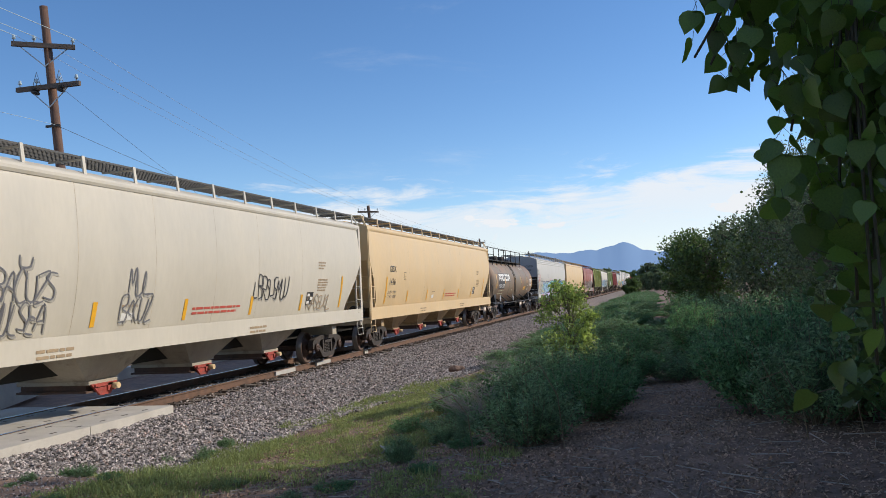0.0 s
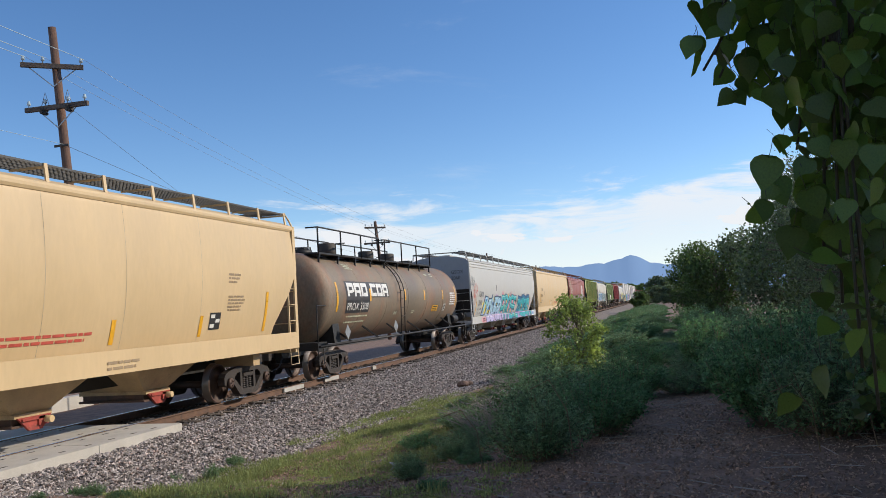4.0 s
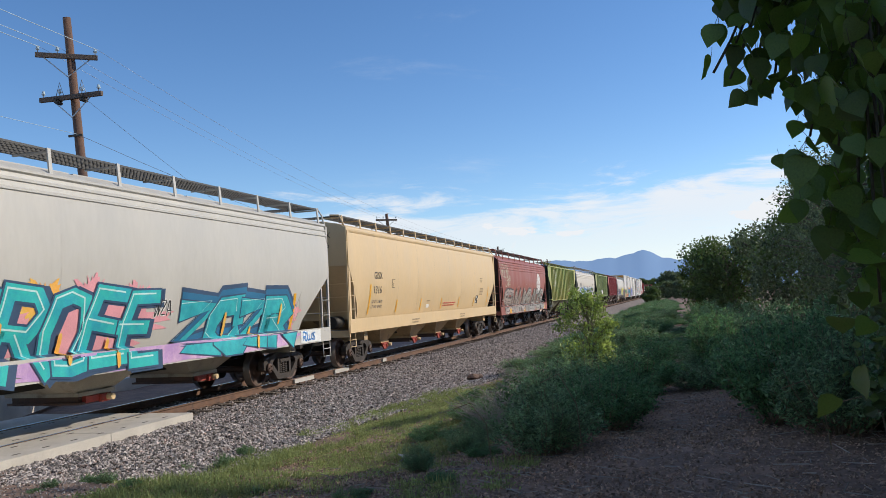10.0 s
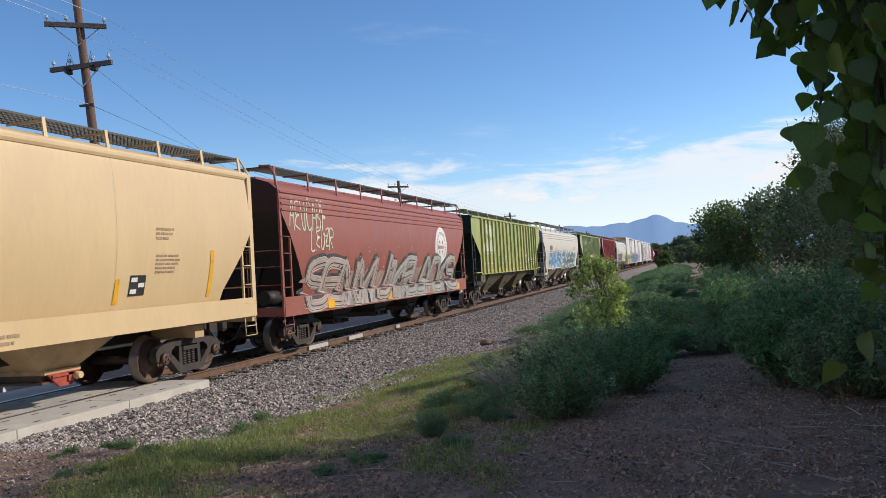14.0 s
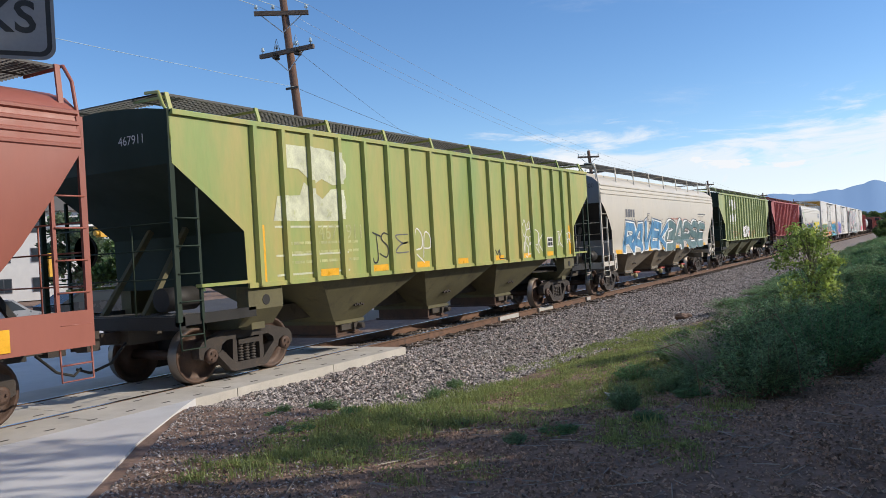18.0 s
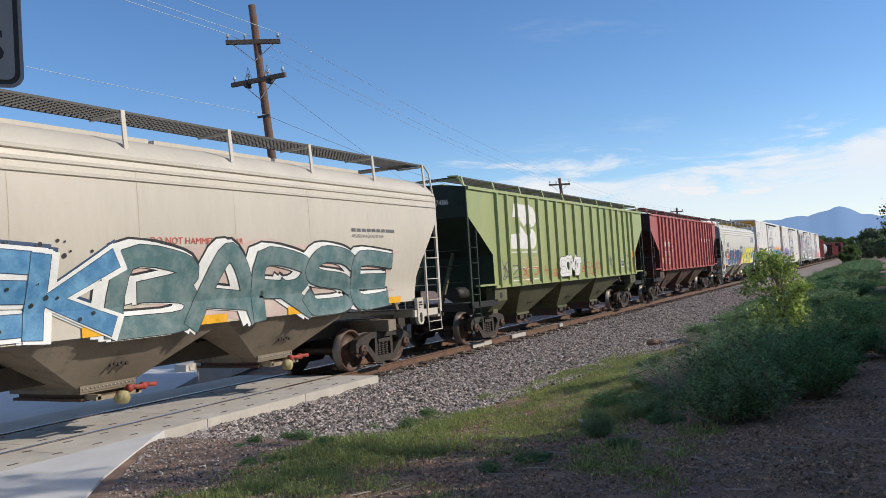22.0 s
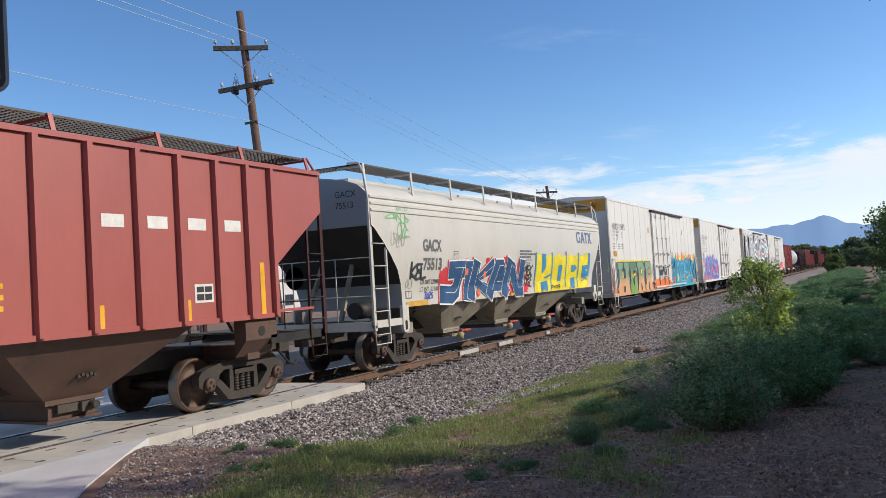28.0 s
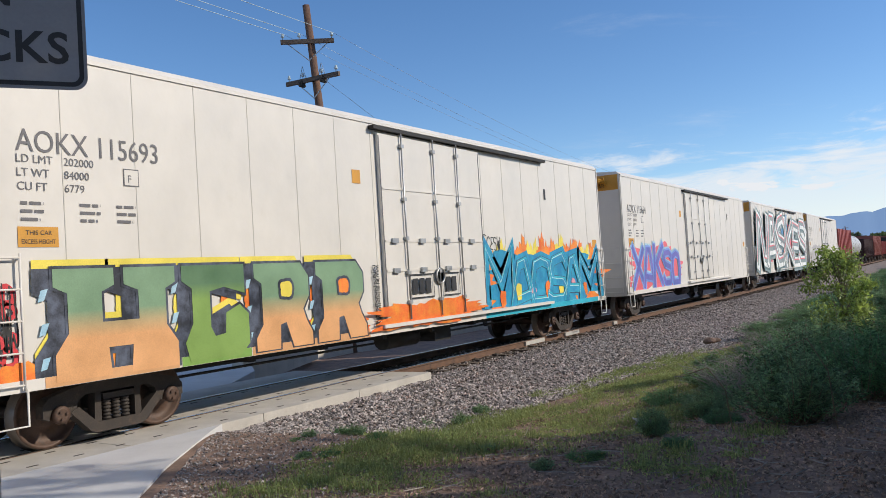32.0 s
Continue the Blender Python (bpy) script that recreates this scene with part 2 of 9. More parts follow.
M_CONCRETE = pmat("pale_concrete", (0.50, 0.47, 0.42), 0.85, 0, 0.14, 1.4, second=(0.38, 0.35, 0.31), spots=(0.55, 0.8), bump=0.12, fine=90)
M_PATH = pmat("path_concrete", (0.56, 0.56, 0.56), 0.85, 0, 0.10, 0.9, second=(0.49, 0.49, 0.49), spots=(0.5, 0.8), bump=0.12, fine=110)
M_SOIL = pmat("dry_soil", (0.228, 0.149, 0.110), 0.95, 0, 0.35, 2.6, second=(0.17, 0.115, 0.086), spots=(0.5, 0.68), bump=0.9, fine=22)
M_CHIP = pmat("wood_chips", (0.30, 0.215, 0.16), 0.9, 0, 0.2, 5, island=0.55, bump=0.2)
M_DEADLEAF = pmat("dead_leaf", (0.31, 0.215, 0.155), 0.85, 0, 0.25, 5, second=(0.42, 0.34, 0.27), bump=0, island=0.6, trans=0.15)
M_ASPHALT = pmat("asphalt", (0.062, 0.062, 0.065), 0.85, 0, 0.2, 1.0, bump=0.3, fine=80)
M_GRASS = pmat("short_grass", (0.31, 0.345, 0.14), 0.8, 0, 0.3, 1.6, second=(0.30, 0.28, 0.14), spots=(0.46, 0.66), bump=0, island=0.5, trans=0.4)
M_WEED = pmat("grey_green_weed", (0.15, 0.25, 0.13), 0.75, 0, 0.35, 3.0, second=(0.22, 0.28, 0.155), bump=0, island=0.6, trans=0.35)
M_WEED2 = pmat("dark_green_weed", (0.10, 0.205, 0.09), 0.75, 0, 0.3, 3.0, bump=0, island=0.55, trans=0.35)
M_WEEDTUFT = pmat("weed_tuft", (0.22, 0.27, 0.11), 0.8, 0, 0.25, 0.8, bump=0, island=0.35, trans=0.4)
M_DRYTWIG = pmat("grey_dry_twig", (0.30, 0.27, 0.24), 0.9, 0, 0.2, 3, bump=0)
M_STEM = pmat("dry_stem", (0.22, 0.175, 0.11), 0.9, 0, 0.2, 3, bump=0)
M_SAPLING = pmat("sapling_leaf", (0.25, 0.345, 0.105), 0.5, 0, 0.25, 1.0, bump=0, island=0.45, trans=0.38)
M_WILLOW = pmat("silvery_willow_leaf", (0.095, 0.14, 0.075), 0.65, 0, 0.3, 0.6, second=(0.17, 0.205, 0.145), bump=0, island=0.55, trans=0.35)
M_TREELEAF = pmat("tree_leaf", (0.07, 0.12, 0.035), 0.5, 0, 0.25, 0.5, bump=0, island=0.5, trans=0.35)
M_COTTON = pmat("cottonwood_leaf", (0.065, 0.13, 0.025), 0.38, 0, 0.18, 14, second=(0.055, 0.11, 0.025), bump=0.05, fine=120, each=0.4, trans=0.42)
M_BARK = pmat("grey_bark", (0.14, 0.115, 0.09), 0.9, 0, 0.3, 3, (4, 4, 0.7), bump=0.6, fine=25)
M_TWIG = pmat("twig_bark", (0.035, 0.034, 0.018), 0.8, 0, 0.2, 10, bump=0.1)
M_POLE = pmat("creosote_pole_wood", (0.135, 0.075, 0.05), 0.85, 0, 0.3, 1.5, (9, 9, 0.6), (0.09, 0.06, 0.045), bump=0.4, fine=14)
M_ARM = pmat("crossarm_wood", (0.12, 0.09, 0.07), 0.85, 0, 0.3, 3, (1, 8, 8), bump=0.3)
M_INSUL = pmat("glass_insulator", (0.45, 0.55, 0.58), 0.15, 0, 0.05, 5, bump=0)
M_WIRE = pmat("copper_wire", (0.30, 0.31, 0.33), 0.5, 0.4, 0.1, 3, bump=0)
M_WIREDARK = pmat("insulated_cable", (0.10, 0.11, 0.13), 0.6, 0, 0.1, 3, bump=0)
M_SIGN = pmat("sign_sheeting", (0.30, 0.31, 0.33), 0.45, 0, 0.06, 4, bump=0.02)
M_GALV = pmat("galvanised_steel", (0.42, 0.43, 0.43), 0.45, 0.7, 0.12, 6, bump=0.05)
M_STUCCO = pmat("white_siding", (0.66, 0.65, 0.62), 0.8, 0, 0.06, 1.0, bump=0.05)
M_BRICKDARK = pmat("dark_siding", (0.09, 0.09, 0.10), 0.8, 0, 0.1, 1.0, bump=0.05)
M_ROOF = pmat("roof_membrane", (0.16, 0.155, 0.15), 0.85, 0, 0.15, 1.0)
M_WINDOW = pmat("window_glass", (0.04, 0.05, 0.06), 0.08, 0, 0.1, 1.0, bump=0)
M_CARPAINT = pmat("silver_car_paint", (0.33, 0.34, 0.36), 0.3, 0.5, 0.06, 2, bump=0)
M_CARDARK = pmat("dark_car_paint", (0.035, 0.04, 0.05), 0.25, 0.3, 0.06, 2, bump=0)
M_RUBBER = pmat("rubber", (0.02, 0.02, 0.02), 0.85, 0, 0.1, 4, bump=0.1)
M_SIGNALBOX = pmat("signal_yellow", (0.62, 0.33, 0.03), 0.5, 0, 0.1, 3, bump=0)
M_LITTER = pmat("grey_plastic_litter", (0.30, 0.31, 0.33), 0.6, 0, 0.2, 8, bump=0.2)
M_PLASTIC = pmat("white_plastic", (0.50, 0.48, 0.44), 0.5, 0, 0.1, 6, bump=0.1)

# distance haze is put into the range's colour: blue base plus a weak glow
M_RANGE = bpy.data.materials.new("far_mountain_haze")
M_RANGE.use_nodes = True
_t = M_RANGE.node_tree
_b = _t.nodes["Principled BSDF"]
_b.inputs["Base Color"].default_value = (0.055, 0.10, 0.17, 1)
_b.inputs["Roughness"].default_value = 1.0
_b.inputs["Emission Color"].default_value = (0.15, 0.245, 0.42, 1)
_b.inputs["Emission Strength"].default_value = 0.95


# ---- mesh helpers ----
def box(bm, x0, x1, y0, y1, z0, z1, m=None, mat=0):
    vs = [bm.verts.new(p) for p in ((x0, y0, z0), (x1, y0, z0), (x1, y1, z0), (x0, y1, z0), (x0, y0, z1), (x1, y0, z1), (x1, y1, z1), (x0, y1, z1))]
    if m is not None:
        for v in vs:
            v.co = m @ v.co
    for f in ((3, 2, 1, 0), (4, 5, 6, 7), (0, 1, 5, 4), (1, 2, 6, 5), (2, 3, 7, 6), (3, 0, 4, 7)):
        bm.faces.new([vs[i] for i in f]).material_index = mat
    return vs


def beam(bm, a, b, w, h=None, mat=0):
    """A bar of w x h from a to b."""
    a, b = Vector(a), Vector(b)
    d = b - a
    m = Matrix.Translation(a) @ d.to_track_quat("Z", "X" if abs(d.normalized().x) < 0.9 else "Y").to_matrix().to_4x4()
    h = h or w
    return box(bm, -w / 2, w / 2, -h / 2, h / 2, 0, d.length, m, mat)


def tube(bm, a, b, r, r2=None, n=8, mat=0, caps=True):
    a, b = Vector(a), Vector(b)
    d = b - a
    q = d.to_track_quat("Z", "Y").to_matrix()
    r2 = r if r2 is None else r2
    rings = []
    for p, rr in ((a, r), (b, r2)):
        rings.append([bm.verts.new(p + q @ Vector((rr * math.cos(2 * math.pi * k / n), rr * math.sin(2 * math.pi * k / n), 0))) for k in range(n)])
    for k in range(n):
        f = bm.faces.new((rings[0][k], rings[0][(k + 1) % n], rings[1][(k + 1) % n], rings[1][k]))
        f.material_index, f.smooth = mat, True
    if caps:
        bm.faces.new(rings[0][::-1]).material_index = mat
        bm.faces.new(rings[1]).material_index = mat


def path_tube(bm, pts, r, n=6, mat=0):
    """One bent tube through the points."""
    pts = [Vector(p) for p in pts]
    rings = []
    side = None
    for k, p in enumerate(pts):
        d = (pts[min(k + 1, len(pts) - 1)] - pts[max(k - 1, 0)]).normalized()
        if side is None:
            side = d.orthogonal().normalized()
        side = (side - d * side.dot(d)).normalized()
        up = d.cross(side)
        rings.append([bm.verts.new(p + r * (side * math.cos(2 * math.pi * j / n) + up * math.sin(2 * math.pi * j / n))) for j in range(n)])
    for u, v in zip(rings[:-1], rings[1:]):
        for j in range(n):
            f = bm.faces.new((u[j], u[(j + 1) % n], v[(j + 1) % n], v[j]))
            f.material_index, f.smooth = mat, True
    bm.faces.new(rings[0][::-1]).material_index = mat
    bm.faces.new(rings[-1]).material_index = mat


def lathe(bm, prof, axis, n=20, at=(0, 0, 0), mat=0, mats=None):
    """Turns prof, a list of (along, radius), round the axis 'x', 'y' or 'z'."""
    at = Vector(at)
    rings = []
    for s, r in prof:
        ring = []
        for k in range(n):
            c, q = r * math.cos(2 * math.pi * k / n), r * math.sin(2 * math.pi * k / n)
            ring.append(bm.verts.new(at + Vector({"x": (s, c, q), "y": (q, s, c), "z": (c, q, s)}[axis])))
        rings.append(ring)
    for i, (u, v) in enumerate(zip(rings[:-1], rings[1:])):
        for k in range(n):
            f = bm.faces.new((u[k], u[(k + 1) % n], v[(k + 1) % n], v[k]))
            f.smooth = True
            f.material_index = mats[i] if mats else mat
    if prof[0][1] > 1e-4:
        bm.faces.new(rings[0][::-1]).material_index = mats[0] if mats else mat
    if prof[-1][1] > 1e-4:
        bm.faces.new(rings[-1]).material_index = mats[-1] if mats else mat


def prism(bm, poly, axis, a, b, mat=0):
    """Extrudes a polygon given in the two other axes from a to b along the axis."""
    def at(p, s):
        return {"x": (s, p[0], p[1]), "y": (p[0], s, p[1]), "z": (p[0], p[1], s)}[axis]
    lo = [bm.verts.new(at(p, a)) for p in poly]
    hi = [bm.verts.new(at(p, b)) for p in poly]
    n = len(poly)
    fs = [bm.faces.new(lo[::-1]), bm.faces.new(hi)]
    for k in range(n):
        fs.append(bm.faces.new((lo[k], lo[(k + 1) % n], hi[(k + 1) % n], hi[k])))
    for f in fs:
        f.material_index = mat


def finish(bm, name, mats, bevel=0.0):
    if bevel:
        bmesh.ops.bevel(bm, geom=[e for e in bm.edges if len(e.link_faces) == 2 and e.calc_face_angle(0) > 0.6], offset=bevel, segments=1, affect="EDGES", profile=0.6)
    bmesh.ops.recalc_face_normals(bm, faces=bm.faces)
    me = bpy.data.meshes.new(name)
    bm.to_mesh(me)
    bm.free()
    for m in (mats if isinstance(mats, (list, tuple)) else [mats]):
        me.materials.append(m)
    return me


def part(name, bm, mats, parent, label="", bevel=0.0):
    me = bm if isinstance(bm, bpy.types.Mesh) else finish(bm, name, mats, bevel)
    ob = new(name, me)
    ob.parent = parent
    return tagged(ob, label) if label else ob


def thing(name, label, category, group="", at=None, kind=""):
    ob = new(name)
    ob.empty_display_size = 0.2
    if at is not None:
        ob.matrix_world = at
    return tagged(ob, label, category, group, kind)


def solid(name, bm, mats, label, category, kind="", group="", bevel=0.0):
    return tagged(new(name, finish(bm, name, mats, bevel)), label, category, group, kind)


def mesh_np(name, verts, faces, mats, smooth=False):
    """A mesh from arrays: verts (n, 3), faces (m, 3 or 4)."""
    me = bpy.data.meshes.new(name)
    k = faces.shape[1]
    me.vertices.add(len(verts))
    me.vertices.foreach_set("co", np.ascontiguousarray(verts, dtype=np.float32).ravel())
    me.loops.add(faces.size)
    me.loops.foreach_set("vertex_index", faces.astype(np.int32).ravel())
    me.polygons.add(len(faces))
    me.polygons.foreach_set("loop_start", np.arange(0, faces.size, k, dtype=np.int32))
    me.polygons.foreach_set("use_smooth", np.full(len(faces), smooth))
    me.update(calc_edges=True)
    me.validate()
    for m in (mats if isinstance(mats, (list, tuple)) else [mats]):
        me.materials.append(m)
    return me


def text_mesh(body, size, fat=0.0, spread=1.0, align="LEFT", depth=0.0):
    """Built-in lettering as a flat mesh in its own x, y."""
    cu = bpy.data.curves.new("lettering", "FONT")
    cu.body, cu.size, cu.offset, cu.space_character, cu.align_x = body, size, fat, spread, align
    cu.resolution_u = 3
    cu.extrude = depth
    ob = bpy.data.objects.new("lettering", cu)
    me = bpy.data.meshes.new_from_object(ob)
    bpy.data.objects.remove(ob)
    bpy.data.curves.remove(cu)
    return me



# ---- rolling stock ----
TRACK_X = -11.1
WHEELS = []          # (wheelset, place on its truck)
CARS = []            # (car, place along the track at the clip's start)


def truck_meshes():
    bm = bmesh.new()
    prof = [(-0.068, 0.10), (-0.068, 0.19), (-0.012, 0.21), (0.0, 0.395), (-0.070, 0.405), (-0.072, 0.455), (0.060, 0.462), (0.072, 0.490), (0.085, 0.488), (0.092, 0.40),
            (0.03, 0.38), (0.03, 0.21), (0.07, 0.19), (0.07, 0.10)]
    for s in (-1, 1):
        lathe(bm, [(s * (0.745 - a), r) for a, r in prof], "x", 28, mats=[0, 0, 0, 0, 0, 1, 1, 1, 0, 0, 0, 0, 0])
        lathe(bm, [(s * 0.80, 0.085), (s * 1.10, 0.085), (s * 1.10, 0.12), (s * 1.16, 0.12), (s * 1.17, 0.08)], "x", 12)
        for k in range(3):
            a = 2 * math.pi * k / 3
            lathe(bm, [(s * 1.17, 0.018), (s * 1.195, 0.018)], "x", 6, (0, 0.055 * math.cos(a), 0.055 * math.sin(a)))
    tube(bm, (-0.7, 0, 0), (0.7, 0, 0), 0.085, n=12)
    wheel = finish(bm, "wheelset", [M_WHEEL, M_TREAD])
    bm = bmesh.new()
    prism(bm, [(-1.12, 0.44), (-1.12, 0.60), (-1.04, 0.69), (-0.90, 0.73), (-0.52, 0.81), (0.52, 0.81), (0.90, 0.73), (1.04, 0.69), (1.12, 0.60), (1.12, 0.44), (1.04, 0.40), (1.00, 0.53), (0.89, 0.585), (0.78, 0.53), (0.74, 0.40),
               (0.66, 0.44), (0.62, 0.60), (0.50, 0.67), (-0.50, 0.67), (-0.62, 0.60), (-0.66, 0.44), (-0.74, 0.40), (-0.78, 0.53), (-0.89, 0.585), (-1.00, 0.53), (-1.04, 0.40)], "x", -0.075, 0.085)
    prism(bm, [(-0.74, 0.46), (-0.62, 0.52), (-0.34, 0.27), (0.34, 0.27), (0.62, 0.52), (0.74, 0.46), (0.44, 0.16), (0.34, 0.13), (-0.34, 0.13), (-0.44, 0.16)], "x", -0.085, 0.095)
    for s in (-1, 1):
        prism(bm, [(s * 0.27, 0.25), (s * 0.38, 0.25), (s * 0.36, 0.70), (s * 0.27, 0.70)], "x", -0.07, 0.08)
    side = finish(bm, "side_frame", M_TRUCK, 0.016)
    bm = bmesh.new()
    for k in (-0.15, 0.0, 0.15):
        prof = []
        for j in range(6):
            z = 0.27 + j * 0.048
            prof += [(z, 0.045), (z + 0.012, 0.068), (z + 0.030, 0.068), (z + 0.042, 0.045)]
        lathe(bm, prof, "z", 10, (0, k, 0))
    box(bm, -0.09, 0.09, -0.25, 0.25, 0.56, 0.64)
    spring = finish(bm, "spring_nest", M_TRUCK)
    bm = bmesh.new()
    box(bm, -1.0, 1.0, -0.2, 0.2, 0.42, 0.66)
    lathe(bm, [(0.66, 0.25), (0.80, 0.22)], "z", 14)
    for s in (-1, 1):
        beam(bm, (-0.75, s * 0.38, 0.40), (0.75, s * 0.38, 0.40), 0.1, 0.08)
        for x in (-0.745, 0.745):
            box(bm, x - 0.04, x + 0.04, s * 0.42 - 0.05, s * 0.42 + 0.05, 0.30, 0.62)
    return wheel, side, spring, finish(bm, "truck", M_TRUCK, 0.01)


ME_WHEEL, ME_SIDE, ME_SPRING, ME_BOLSTER = truck_meshes()


def add_truck(car, y):
    tr = part("truck", ME_BOLSTER, None, car)
    tr.location = (0, y, 0)
    for s in (-1, 1):
        f = part("side_frame", ME_SIDE, None, tr)
        f.location = (s * 1.02, 0, 0)
        f = part("spring_nest", ME_SPRING, None, tr)
        f.location = (s * 1.03, 0, 0)
        w = part("wheelset", ME_WHEEL, None, tr)
        w.location = (0, s * 0.89, 0.457)
        WHEELS.append((w, s * 0.89))


def coupler_part(car, y, s):
    bm = bmesh.new()
    box(bm, -0.09, 0.09, min(y - s * 0.7, y + s * 0.35), max(y - s * 0.7, y + s * 0.35), 0.78, 0.96)
    prism(bm, [(-0.16, y + s * 0.32), (0.16, y + s * 0.32), (0.20, y + s * 0.58), (0.05, y + s * 0.66), (-0.06, y + s * 0.52), (-0.17, y + s * 0.60)], "z", 0.72, 1.02)
    part("coupler", bm, M_TRUCK, car, bevel=0.01)
    bm = bmesh.new()
    path_tube(bm, [(0.35, y, 0.80), (0.37, y + s * 0.3, 0.52), (0.30, y + s * 0.62, 0.42), (0.22, y + s * 0.80, 0.50)], 0.022, 6)
    part("air_hose", bm, M_RUBBER, car)


def ladder(car, x, y, sy, z0, z1, zi, mat, wide=0.42, low=None, gap=0.42):
    """A corner ladder on one side of a car: an outer stile to z1, an inner one to zi, rungs, and a stirrup below."""
    bm = bmesh.new()
    yi = y - sy * wide
    beam(bm, (x, y, z0), (x, y, z1), 0.05, 0.09)
    beam(bm, (x, yi, z0), (x, yi, zi), 0.045, 0.05)
    zb = low or z0 - 0.42
    path_tube(bm, [(x, y, z0), (x + 0.02, y, zb), (x + 0.02, yi, zb), (x, yi, z0)], 0.014, 6)
    tube(bm, (x + 0.02, y, (z0 + zb) / 2), (x + 0.02, yi, (z0 + zb) / 2), 0.013, n=6)
    lad = part("ladder", bm, mat, car)
    z = z0 + 0.30
    while z < zi - 0.1:
        bm = bmesh.new()
        tube(bm, (x + 0.03, y, z), (x + 0.03, yi, z), 0.013, n=6)
        part("rung", bm, mat, lad)
        z += gap


def grating(bm, x0, x1, y0, y1, z):
    n = max(2, int(round((x1 - x0) / 0.085)))
    for k in range(n + 1):
        x = x0 + (x1 - x0) * k / n
        box(bm, x - 0.004, x + 0.004, y0, y1, z - 0.03, z)
    y = y0
    while y <= y1 + 1e-3:
        box(bm, x0, x1, y - 0.007, y + 0.007, z - 0.022, z - 0.002)
        y += 0.105


def lay(bm, x_of, lift, step=0.1):
    """Cuts a flat sheet (x, y, z) into level strips and lays it on a car's side."""
    bm.normal_update()
    zs = [v.co.z for v in bm.verts]
    if max(zs) - min(zs) > 1.5 * step:
        z = math.ceil(min(zs) / step) * step
        while z < max(zs) - 0.01:
            bmesh.ops.bisect_plane(bm, geom=bm.verts[:] + bm.edges[:] + bm.faces[:], dist=1e-4, plane_co=(0, 0, z), plane_no=(0, 0, 1))
            z += step
    for v in bm.verts:
        v.co.x += x_of(v.co.z) + lift


def on_side(me, x_of, lift=0.008):
    """Turns lettering from its own x, y to a car's near side: x to y, y to z, laid on the side's curve."""
    bm = bmesh.new()
    bm.from_mesh(me)
    for v in bm.verts:
        v.co = (v.co.z, v.co.x, v.co.y)
    lay(bm, x_of, lift)
    bm.to_mesh(me)
    bm.free()
    return me


def letter(car, x_of, body, y, z, size, mat, name="lettering", fat=0.0, spread=1.0, lift=0.008, width=None, shear=0.0):
    me = text_mesh(body, size, fat, spread)
    co = [v.co.copy() for v in me.vertices]
    if not co:
        return None
    x0, x1 = min(c.x for c in co), max(c.x for c in co)
    k = (width / (x1 - x0)) if width else 1.0
    for v in me.vertices:
        v.co.x = y + (v.co.x - x0) * k + shear * v.co.y
        v.co.y = z + v.co.y
    on_side(me, x_of, lift)
    me.materials.append(mat)
    return part(name, me, None, car)


def bars(car, x_of, y, z, widths, height, mat, step=None, lift=0.008, name="small_print"):
    """Writing too small to read, as plain bars, line under line."""
    bm = bmesh.new()
    step = step or height * 1.9
    for i, w in enumerate(widths):
        zz = z - i * step
        yy = y
        while yy < y + w - 1e-4:
            k = min(height * (2.2 + 1.6 * ((i * 7 + int(yy * 31)) % 3)), y + w - yy)
            vs = [bm.verts.new((x_of(q) + lift, p, q)) for p, q in ((yy, zz), (yy + k, zz), (yy + k, zz + height), (yy, zz + height))]
            bm.faces.new(vs)
            yy += k + height * 0.7
    return part(name, bm, mat, car)


def patch(car, x_of, y0, y1, z0, z1, mat, lift=0.007, name="marking", label=""):
    bm = bmesh.new()
    n = max(1, int((z1 - z0) / 0.12))
    prev = None
    for k in range(n + 1):
        z = z0 + (z1 - z0) * k / n
        row = [bm.verts.new((x_of(z) + lift, y, z)) for y in (y0, y1)]
        if prev:
            bm.faces.new((prev[0], prev[1], row[1], row[0]))
        prev = row
    return part(name, bm, mat, car, label)


def blob(car, x_of, y0, y1, z0, z1, mat, seed, lift=0.006, rough=0.18, n=64, name="graffiti_cloud"):
    """A ragged painted field."""
    r = np.random.RandomState(seed)
    ph = r.rand(6) * 6.28
    bm = bmesh.new()
    zc, yc, a, b = (z0 + z1) / 2, (y0 + y1) / 2, (y1 - y0) / 2, (z1 - z0) / 2
    rings = []
    for f in (0.0, 0.5, 1.0):
        ring = []
        for k in range(n):
            t = 2 * math.pi * k / n
            c, s = math.cos(t), math.sin(t)
            e = (abs(c) ** 4 + abs(s) ** 4) ** -0.25
            q = f * e * (1 + rough * (0.5 * math.sin(5 * t + ph[0]) + 0.35 * math.sin(11 * t + ph[1]) + 0.4 * math.sin(23 * t + ph[2])))
            z = zc + b * q * s
            z = min(max(z, z0 - 0.02), z1 + b * 0.25)
            ring.append(bm.verts.new((0, yc + a * q * c, z)))
        rings.append(ring)
    for u, v in zip(rings[:-1], rings[1:]):
        for k in range(n):
            try:
                bm.faces.new((u[k], u[(k + 1) % n], v[(k + 1) % n], v[k]))
            except ValueError:
                pass
    lay(bm, x_of, lift)
    return part(name, bm, mat, car)


